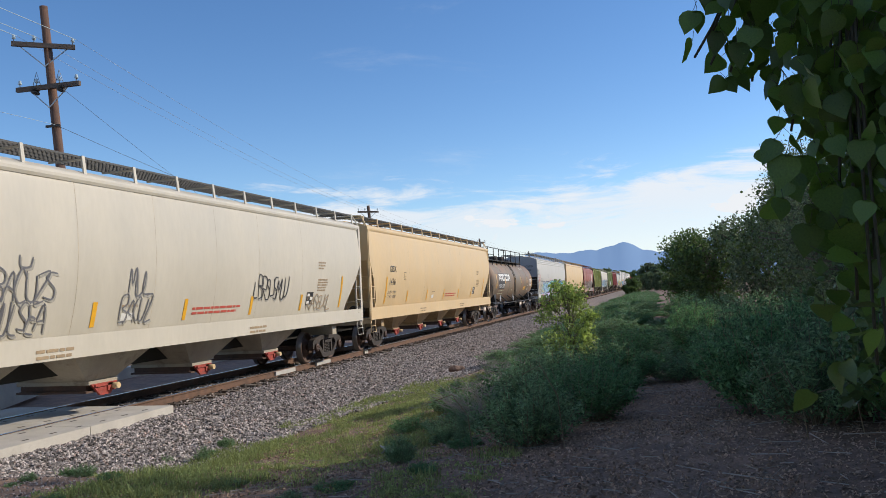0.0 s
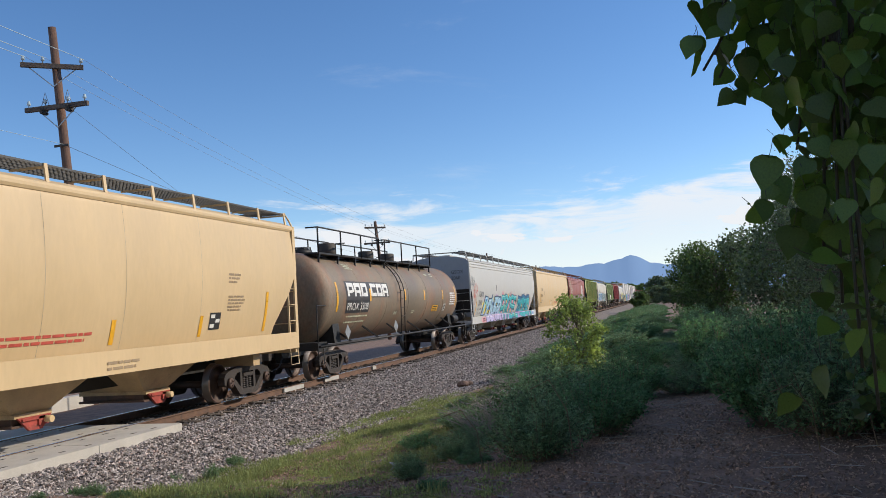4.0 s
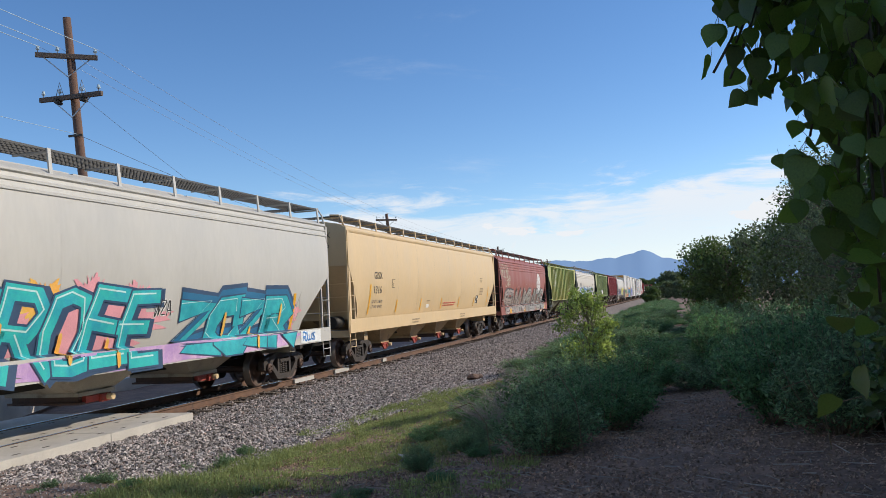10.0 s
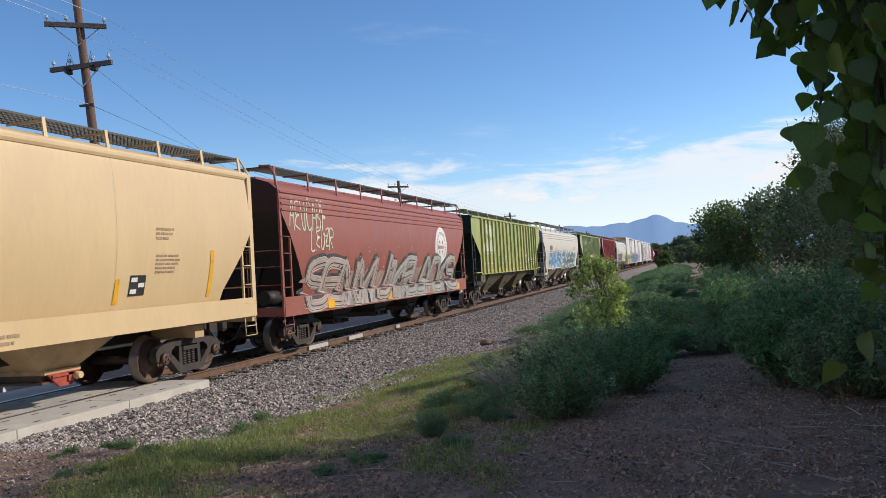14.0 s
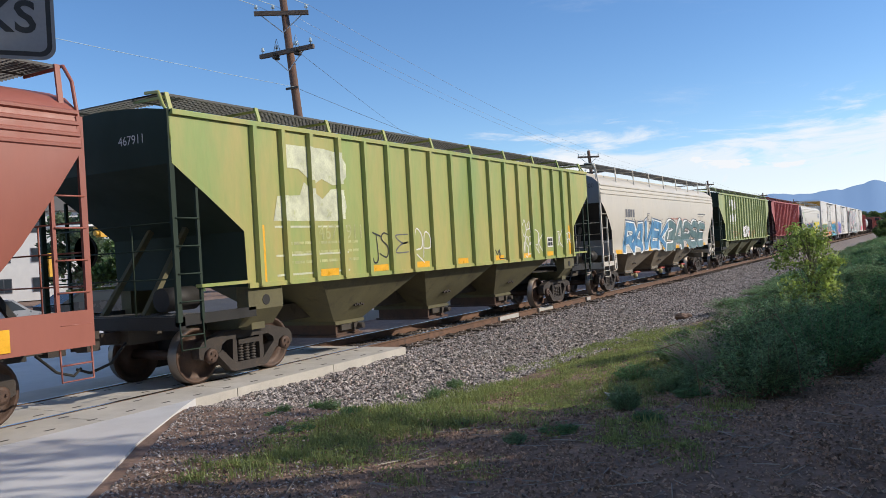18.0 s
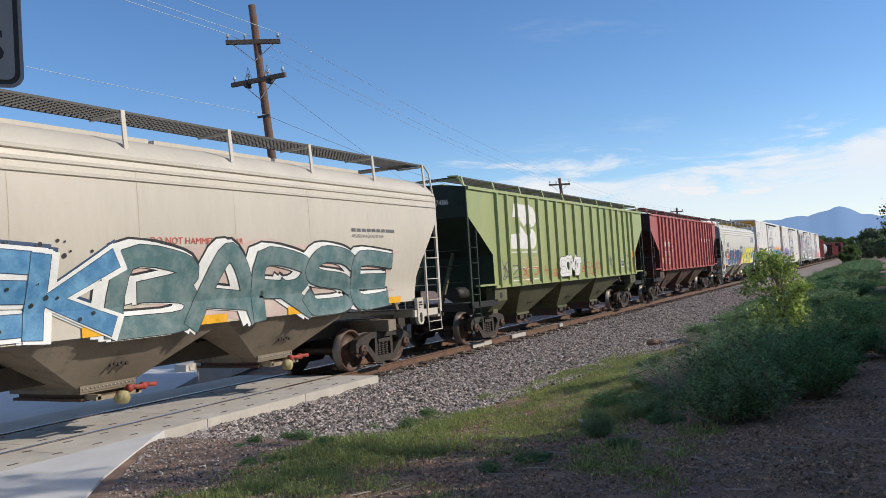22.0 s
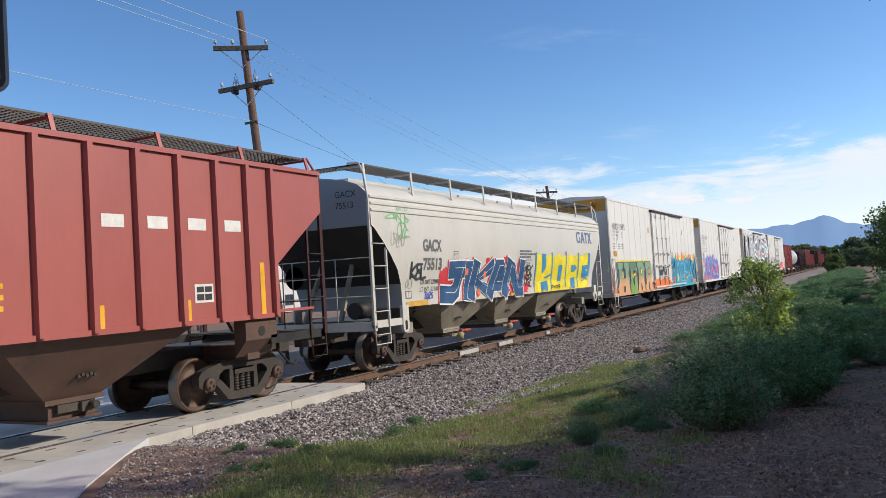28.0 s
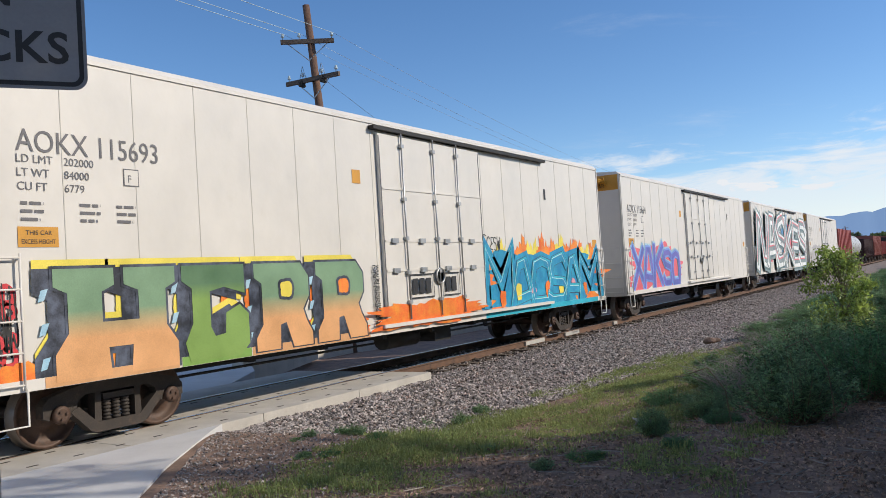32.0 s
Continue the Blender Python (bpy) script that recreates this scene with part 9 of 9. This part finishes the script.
tree("tall_shrub", "grey-green shrub at the end of the hedge", 2.9, 46.0, 4.4, 2.2, 14000, 0.13, M_TREELEAF, 75, 0.10, 0.04, "shrub", subs=70)
tree("tall_shrub", "dark green shrub at the end of the hedge", 2.4, 56.0, 4.0, 2.4, 11000, 0.15, M_TREELEAF, 76, 0.10, 0.04, "shrub", subs=60)
# out of view: three trees and a shrub added to shade soil, weeds and path
tree("tall_tree", "dark unseen cottonwood tree behind the shrubs", 8.8, 17.0, 6.6, 3.0, 14000, 0.13, M_TREELEAF, 77, 0.2, 0.2, "tree", subs=90)
tree("tall_tree", "dark unseen cottonwood tree behind the shrubs", 6.9, 12.8, 5.8, 2.8, 22000, 0.13, M_TREELEAF, 78, 0.2, 0.2, "tree", subs=90)
tree("tall_tree", "tall open cottonwood tree added out of view for dappled shade", 9.2, 13.2, 11.5, 3.4, 2200, 0.17, M_TREELEAF, 79, 0.22, 0.55, "tree", subs=40)
tree("tall_shrub", "dense dark green shrub added out of view for shade", 7.0, 9.0, 5.4, 2.5, 18000, 0.11, M_TREELEAF, 80, 0.14, 0.04, "shrub", subs=90)
tree("cottonwood_sucker", "dense young cottonwood with dark broad leaves beside the path", 2.55, 6.3, 4.9, 1.5, 16000, 0.085, M_TREELEAF, 83, 0.07, 0.02, "tree", slim=0.44, subs=70)
tree("cottonwood_sucker", "dense young cottonwood with dark broad leaves beside the path", 3.6, 8.0, 6.0, 2.0, 16000, 0.09, M_TREELEAF, 84, 0.08, 0.03, "tree", slim=0.44, subs=70)
# line of trees far along the track and beyond the road
gt = np.random.RandomState(5)
FAR = [tree("far_tree", "green tree far off beyond the line", -300, 400 + 3 * k, 9.0, 4.2, 5000, 0.5, (M_TREELEAF, M_WILLOW, M_TREELEAF)[k], 300 + k, 0.25, 0.15, "tree", subs=18) for k in range(3)]
def far_tree(x, y, s, k):
    t = copy_thing(FAR[k % 3], Matrix.Identity(4))
    t.matrix_world = Matrix.LocRotScale((x, y, -0.8), Euler((0, 0, x)), (s, s, s))
for k in range(44):
    a = -3.0 + 8.0 * gt.rand()
    d = 380 + 260 * gt.rand()
    far_tree(-d * math.sin(radians(a)), d * math.cos(radians(a)), 0.75 + 0.6 * gt.rand(), k)
for k in range(16):
    far_tree(-55 - 30 * gt.rand(), 30 + 15 * k + 6 * gt.rand(), 0.55 + 0.35 * gt.rand(), k)
for k in range(22):
    y = 115 + 9 * k
    far_tree(-4.5 + 11 * gt.rand() - 0.004 * y, y, 0.22 + 0.22 * gt.rand() + 0.0006 * y, k)
for x, y, s in ((-42, 34, 0.5), (-44, 40, 0.55), (-50, 52, 0.6), (-46, 26, 0.35)):
    far_tree(x, y, s, 0)

# grass, chips and litter
def patch_points(g, n, f):
    out = []
    while len(out) < n:
        p = f(g)
        if p:
            out.append(p)
    return np.array(out)


def grass_spot(g):
    y = 5.0 + 16 * g.rand() ** 1.25
    x = -8.9 + 7.4 * g.rand()
    if y < 8.6 and x < -6.2 + 0.4 * noise.noise((y * 2, 5, 1)):
        return None
    toe = -7.6 + 1.3 * min(1, max(0, (y - 10) / 12)) if y > 9 else -7.2
    if x < toe + 0.7 * noise.noise((y * 0.9, 2, 0)):
        return None
    v = noise.noise((x * 0.7, y * 0.7, 7)) + 0.6 * noise.noise((x * 2.1, y * 2.1, 9))
    v += 0.8 * noise.noise((x * 5.5, y * 5.5, 12))
    # thick along the foot of the ballast, thinning out towards the trodden soil
    lim = 0.10 + 0.15 * max(0, x + 5.2) + 0.16 * max(0, -x - 7.2) + 0.12 * max(0, 7.6 - y)
    return (x, y) if v > lim + 0.7 * (g.rand() - 0.5) else None


# low broad-leaved weeds among the grass, and grey dead brush
lw = patch_points(np.random.RandomState(27), 16000, grass_spot)
lp = np.repeat(lw, 4, 0) + np.random.RandomState(28).normal(size=(64000, 2)) * 0.07
lp = np.column_stack([lp, [ground_z(x, y) + 0.012 for x, y in lp] + 0.03 * np.random.RandomState(30).rand(64000)])
tagged(new("ground_weeds", leaf_mesh("ground_weeds", lp, 0.018 + 0.018 * np.random.RandomState(34).rand(64000), M_WEEDTUFT, 33, 0.34, 0.2)), "low broad-leaved weeds spread between the grass", "weeds", kind="stuff")

gg = np.random.RandomState(17)
gp = patch_points(gg, 9500, grass_spot)
def blades(name, pts, per, h, w, mat, seed, spread=0.05):
    g = np.random.RandomState(seed)
    P = np.repeat(pts, per, 0) + g.normal(size=(len(pts) * per, 2)) * spread
    n = len(P)
    z = np.array([ground_z(x, y) for x, y in P])
    a = g.rand(n) * 6.28
    hh = h * (0.4 + 0.9 * g.rand(n))
    lean = hh * (0.2 + 0.6 * g.rand(n))
    dx, dy = np.cos(a), np.sin(a)
    b0 = np.stack([P[:, 0] - dy * w, P[:, 1] + dx * w, z - 0.01], 1)
    b1 = np.stack([P[:, 0] + dy * w, P[:, 1] - dx * w, z - 0.01], 1)
    m0 = np.stack([P[:, 0] + dx * lean * 0.4 - dy * w * 0.7, P[:, 1] + dy * lean * 0.4 + dx * w * 0.7, z + hh * 0.65], 1)
    m1 = np.stack([P[:, 0] + dx * lean * 0.4 + dy * w * 0.7, P[:, 1] + dy * lean * 0.4 - dx * w * 0.7, z + hh * 0.65], 1)
    tp = np.stack([P[:, 0] + dx * lean, P[:, 1] + dy * lean, z + hh], 1)
    V = np.stack([b0, b1, m1, m0, tp], 1).reshape(-1, 3)
    i = 5 * np.arange(n)[:, None]
    F = np.concatenate([i + np.array([0, 1, 2]), i + np.array([0, 2, 3]), i + np.array([3, 2, 4])], 0)
    return mesh_np(name, V, F, mat)


tagged(new("grass", blades("grass", gp, 7, 0.028, 0.0046, M_GRASS, 19, 0.05)), "short green grass growing in patches on the soil", "grass", kind="stuff")
tw = patch_points(np.random.RandomState(23), 620, lambda g: (lambda p: p if p else None)(grass_spot(g)))
tagged(new("grass_tufts", blades("grass_tufts", tw, 24, 0.11, 0.005, M_WEEDTUFT, 24, 0.06)), "taller weed tufts among the grass", "grass", kind="stuff")
def chip_spot(g):
    y = 3.5 + 17 * g.rand() ** 1.4
    x = -6.2 + 9.5 * g.rand()
    return (x, y) if noise.noise((x * 0.8, y * 0.8, 21)) > -0.45 + 0.10 * max(0, -x - 3.5) else None
cp = patch_points(np.random.RandomState(29), 60000, chip_spot)
def chips(pts, seed):
    g = np.random.RandomState(seed)
    n = len(pts)
    z = np.array([ground_z(x, y) for x, y in pts]) + 0.006
    a, t = g.rand(n) * 6.28, (g.rand(n) - 0.5) * 0.9
    L, w = 0.006 + 0.030 * g.rand(n) ** 3, 0.003 + 0.007 * g.rand(n)
    d = np.stack([np.cos(a) * np.cos(t), np.sin(a) * np.cos(t), np.sin(t)], 1)
    e = np.stack([-np.sin(a), np.cos(a), 0.3 * g.normal(size=n)], 1)
    c = np.column_stack([pts, z])
    V = np.stack([c - d * L[:, None] - e * w[:, None], c + d * L[:, None] - e * w[:, None], c + d * L[:, None] * 0.8 + e * w[:, None], c - d * L[:, None] + e * w[:, None], c + np.array([0, 0, 0.012])], 1).reshape(-1, 3)
    i = 5 * np.arange(n)[:, None]
    F = np.concatenate([i + np.array(q) for q in ((0, 1, 4), (1, 2, 4), (2, 3, 4), (3, 0, 4))], 0)
    return mesh_np("wood_chips", V, F, M_CHIP)
tagged(new("wood_chips", chips(cp, 31)), "scattered wood chips and dead leaves on the soil", "wood chips", kind="stuff")
tagged(new("path_gravel", stones("path_gravel", 5000, 41, lambda g: (lambda y: (-9.27 + (8.55 - y) * 0.80 + 2.6 * g.rand() ** 1.3, y))(3.6 + 4.8 * g.rand()), ground_z, 0.008, 0.022, M_STONE)), "fine gravel beside the path", "gravel", kind="stuff")
def litter_spot(g):
    y = 4.2 + 8.5 * g.rand() ** 1.2
    x = -6.0 + 7.0 * g.rand()
    return (x, y) if noise.noise((x * 1.1, y * 1.1, 33)) + 0.5 * noise.noise((x * 3.1, y * 3.1, 35)) > 0.02 + 0.35 * (g.rand() - 0.5) else None


dl = patch_points(np.random.RandomState(35), 9000, litter_spot)
dl = np.column_stack([dl, [ground_z(x, y) + 0.008 for x, y in dl] + 0.02 * np.random.RandomState(36).rand(9000)])
tagged(new("dead_leaves", leaf_mesh("dead_leaves", dl, np.full(9000, 0.036), M_DEADLEAF, 37, 0.36, 0.0, 0.5)), "brown dead leaves strewn over the soil", "dead leaves", kind="stuff")
bm = bmesh.new()
for k in range(6):
    g = np.random.RandomState(400 + k)
    p = Vector((-3.3 + g.normal() * 0.12, 10.0 + g.normal() * 0.12, ground_z(-3.3, 10) + 0.03))
    m = Matrix.Translation(p) @ Euler(g.normal(size=3) * 0.6).to_matrix().to_4x4()
    prism(bm, [(0.13 * m_, 0.10 * n_) for m_, n_ in ((-1, -0.6), (0.2, -1), (1, -0.2), (0.7, 0.8), (-0.5, 1))], "z", 0, 0.012)
    bmesh.ops.transform(bm, matrix=m, verts=bm.verts[-10:])
solid("plastic_litter", bm, M_LITTER, "crumpled grey plastic scrap lying on the soil", "litter")
for x, y, s in ((-5.85, 23.4, 0.22), (-5.7, 23.6, 0.16), (-6.0, 23.7, 0.12)):
    bm = bmesh.new()
    bmesh.ops.create_icosphere(bm, subdivisions=2, radius=s)
    for v in bm.verts:
        v.co *= 0.8 + 0.35 * noise.noise(v.co * 6 + Vector((x, y, 0)))
        v.co.z *= 0.7
        v.co += Vector((x, y, ground_z(x, y) + s * 0.4))
    solid("rock", bm, M_SOIL, "brown rock at the foot of the ballast", "rock", group="rocks")
for x, y, hh in ((-1.05, 8.9, 0.95), (1.35, 8.7, 0.7), (-2.1, 9.1, 0.7), (1.9, 8.9, 0.5)):
    bm = bmesh.new()
    z = ground_z(x, y)
    path_tube(bm, [(x, y, z - 0.05), (x - 0.05, y, z + hh * 0.6), (x - 0.22, y - 0.03, z + hh * 0.95), (x - 0.42, y - 0.04, z + hh * 0.85)], 0.006, 5)
    solid("dry_stalk", bm, M_STEM, "dry bent grass stalk", "stalk", group="dry stalks")

g = np.random.RandomState(77)
tv, tf = [], []
for k in range(900):
    y = 4.0 + 13 * g.rand() ** 1.5
    x = -4.6 + 7.6 * g.rand()
    a, L, r = g.rand() * 6.28, 0.06 + 0.22 * g.rand() ** 2, 0.002 + 0.003 * g.rand()
    d = np.array([math.cos(a), math.sin(a), 0.25 * g.normal() * 0.3]) * L
    e = np.array([-math.sin(a), math.cos(a), 0]) * r
    p = np.array([x, y, ground_z(x, y) + 0.012])
    n = len(tv)
    tv += [p - d - e, p - d + e, p - d + np.array([0, 0, 2 * r]), p + d - e, p + d + e, p + d + np.array([0, 0, 2 * r])]
    tf += [(n, n + 1, n + 4, n + 3), (n + 1, n + 2, n + 5, n + 4), (n + 2, n, n + 3, n + 5)]
tagged(new("fallen_twigs", mesh_np("fallen_twigs", np.array(tv), np.array(tf), M_DRYTWIG)), "dry fallen twigs strewn over the soil", "twigs", kind="stuff")

# ---- overhanging cottonwood ----
def leaf_shape():
    bm = bmesh.new()
    half = [(0.0, 0.0), (0.20, -0.06), (0.40, 0.04), (0.50, 0.22), (0.46, 0.42), (0.34, 0.62), (0.18, 0.82), (0.0, 1.06)]
    mid = [bm.verts.new((0, y, 0.0)) for x, y in half]
    for s in (-1, 1):
        side = [mid[0]] + [bm.verts.new((s * x, y, 0.13 * x + 0.03 * math.sin(7 * y))) for x, y in half[1:-1]] + [mid[-1]]
        for k in range(len(half) - 1):
            q = [mid[k], mid[k + 1], side[k + 1], side[k]]
            q = [v for i, v in enumerate(q) if v not in q[:i]]
            f = bm.faces.new(q if s > 0 else q[::-1])
            f.smooth = True
    path_tube(bm, [(0, 0.02, 0.0), (0.02, -0.28, 0.06), (0.0, -0.6, 0.16)], 0.012, 4, 1)
    return finish(bm, "leaf", [M_COTTON, M_TWIG])


ME_LEAF = leaf_shape()
BRANCHES = []


def ray_point(az, el, d):
    """The place d metres from the eye, az degrees to the left of the track and el degrees up."""
    a, e = radians(az), radians(el)
    return Vector((-d * math.cos(e) * math.sin(a), d * math.cos(e) * math.cos(a), EYE[2] + d * math.sin(e)))


def branch(root, tips, leaves, seed, spread, size=0.058):
    """A hanging branch: a limb from root, twigs to tips, leaves round them."""
    g = np.random.RandomState(seed)
    b = thing("cottonwood_branch", "overhanging cottonwood branch with heart-shaped green leaves", "branch", "branches of the cottonwood", Matrix.Translation(root))
    hub = Vector((0, 0, 0))
    spots = []
    for tip in tips:
        t = tip - root
        mid = t * 0.5 + Vector((0, 0, 0.10))
        bm = bmesh.new()
        path_tube(bm, [hub, mid * 0.5 + Vector((0, 0, 0.08)), mid, t * 0.8 + Vector((0, 0, 0.03)), t], 0.0035, 5)
        part("twig", bm, M_TWIG, b)
        for k in range(leaves):
            q = 0.25 + 0.75 * (k + g.rand()) / leaves
            p = (mid * (q / 0.5) if q < 0.5 else mid.lerp(t, (q - 0.5) / 0.5)) + Vector(g.normal(size=3)) * spread
            spots.append(p)
    for p in spots:
        s = size * (0.72 + 0.5 * g.rand())
        o = part("leaf", ME_LEAF, None, b)
        o.location = p
        o.rotation_euler = (radians(-78 + 30 * g.normal()), radians(22 * g.normal()), radians(40 * g.normal()))
        o.scale = (s, s, s)
    BRANCHES.append(b)


R_ = ray_point
branch(R_(-9.5, 19.5, 2.3), [R_(-3.4, 14.6, 2.15), R_(-4.4, 14.0, 2.2), R_(-5.6, 13.4, 2.25), R_(-6.9, 12.6, 2.3)], 14, 501, 0.042)
branch(R_(-9.0, 22.0, 2.2), [R_(-4.2, 18.2, 2.1), R_(-5.4, 16.5, 2.2), R_(-6.6, 15.5, 2.25), R_(-3.8, 15.8, 2.15)], 13, 502, 0.05)
branch(R_(-12.0, 20.0, 2.2), [R_(-8.5, 9.0, 2.3), R_(-10.0, 7.0, 2.3), R_(-9.5, 11.5, 2.4), R_(-11.5, 9.0, 2.2)], 24, 503, 0.05)
branch(R_(-13.0, 18.0, 2.0), [R_(-11.2, 2.0, 2.0), R_(-12.0, -1.5, 1.95), R_(-12.8, -5.5, 1.9), R_(-13.5, -8.0, 1.9), R_(-12.6, 4.0, 2.0), R_(-13.2, 0.5, 2.0)], 26, 504, 0.07, 0.060)
branch(R_(-14.0, 22.0, 2.1), [R_(-10.5, 14.0, 2.1), R_(-11.5, 11.0, 2.2), R_(-13.0, 8.0, 2.1), R_(-13.5, 13.0, 2.0), R_(-9.0, 15.5, 2.2)], 26, 505, 0.06)
branch(R_(-15.0, 14.0, 2.1), [R_(-14.0, 0.0, 2.0), R_(-15.0, -5.0, 2.0), R_(-14.5, 5.0, 2.1), R_(-16.0, 2.0, 2.1), R_(-15.5, -2.0, 2.1)], 26, 506, 0.09, 0.060)

# its trunk and crown beside the path
tree("cottonwood", "large cottonwood tree standing beside the dirt path", 3.7, 3.8, 9.5, 4.2, 56000, 0.14, M_TREELEAF, 81, 0.28, 0.44, "tree", slim=0.45, subs=110)
# one more tree behind the eye, never in view, added for its shade
tree("tall_tree", "unseen cottonwood tree added behind the eye for shade", 6.5, -5.0, 9.0, 3.6, 8000, 0.15, M_TREELEAF, 82, 0.25, 0.25, "tree", subs=36)

# ---- ties, last ----
ME_TIE = []
for k in range(3):
    bm = bmesh.new()
    box(bm, TRACK_X - 1.3, TRACK_X + 1.3, -0.115, 0.115, -0.36, -0.172)
    for s in (-1, 1):
        for q in (-0.05, 0.05):
            box(bm, TRACK_X + s * 0.753 + (0.09 if q > 0 else -0.12), TRACK_X + s * 0.753 + (0.12 if q > 0 else -0.09), q - 0.02, q + 0.02, -0.175, -0.14)
        box(bm, TRACK_X + s * 0.753 - 0.19, TRACK_X + s * 0.753 + 0.19, -0.09, 0.09, -0.174, -0.160)
    ME_TIE.append(finish(bm, "tie", M_TIE))
y = 14.65
k = 0
far = bmesh.new()
while y < 420:
    if k < 240:
        o = part("tie", ME_TIE[k % 3], None, track)
        o.location = (0.03 * math.sin(k * 7.1), y, 0.01 * math.sin(k * 3.3))
    else:
        box(far, TRACK_X - 1.3, TRACK_X + 1.3, y - 0.115, y + 0.115, -0.36, -0.172)
    y += 0.53
    k += 1
tagged(part("far_ties", far, M_TIE, track), kind="stuff")


# ---- what moves ----
SPEED = [6.86, 6.8, 6.74, 6.69, 6.69, 6.73, 6.8, 6.89, 6.97, 7.05, 7.1, 7.15, 7.19, 7.22, 7.24, 7.25, 7.24]   # metres a second, every two seconds


def run(t):
    """How far the train has gone by t seconds."""
    s, i = 0.0, 0
    while t > 2 * i:
        d = min(2.0, t - 2 * i)
        a = SPEED[i]
        b = a + (SPEED[min(i + 1, len(SPEED) - 1)] - a) * d / 2
        s += (a + b) / 2 * d
        i += 1
    return s


def motions():
    for car, y in CARS:
        walk(car, [(t, Matrix.Translation((TRACK_X, y - run(t), 0))) for t in range(33)])
    times = [k / 15 for k in range(481)]
    turns = [run(t) / 0.457 for t in times]
    for wheel, y in WHEELS:
        if wheel.parent.parent in ROLLING:
            walk(wheel, [(t, Matrix.Translation((0, y, 0.457)) @ Matrix.Rotation(a, 4, "X")) for t, a in zip(times, turns)])
    for k, b in enumerate(BRANCHES):
        p = b.matrix_world.translation.copy()
        rows = []
        for i in range(65):
            t = i / 2
            sx = 0.030 * math.sin(1.9 * t + k) + 0.016 * math.sin(4.3 * t + 2 * k)
            sz = 0.014 * math.sin(2.4 * t + 1.3 * k)
            rows.append((t, Matrix.Translation(p + Vector((sx, 0.4 * sx, sz))) @ Euler((0.02 * math.sin(2.1 * t + k), 0.03 * math.sin(1.7 * t + 2 * k), 0)).to_matrix().to_4x4()))
        walk(b, rows)


ROLLING = {car for car, y in CARS[:13]}
motions()
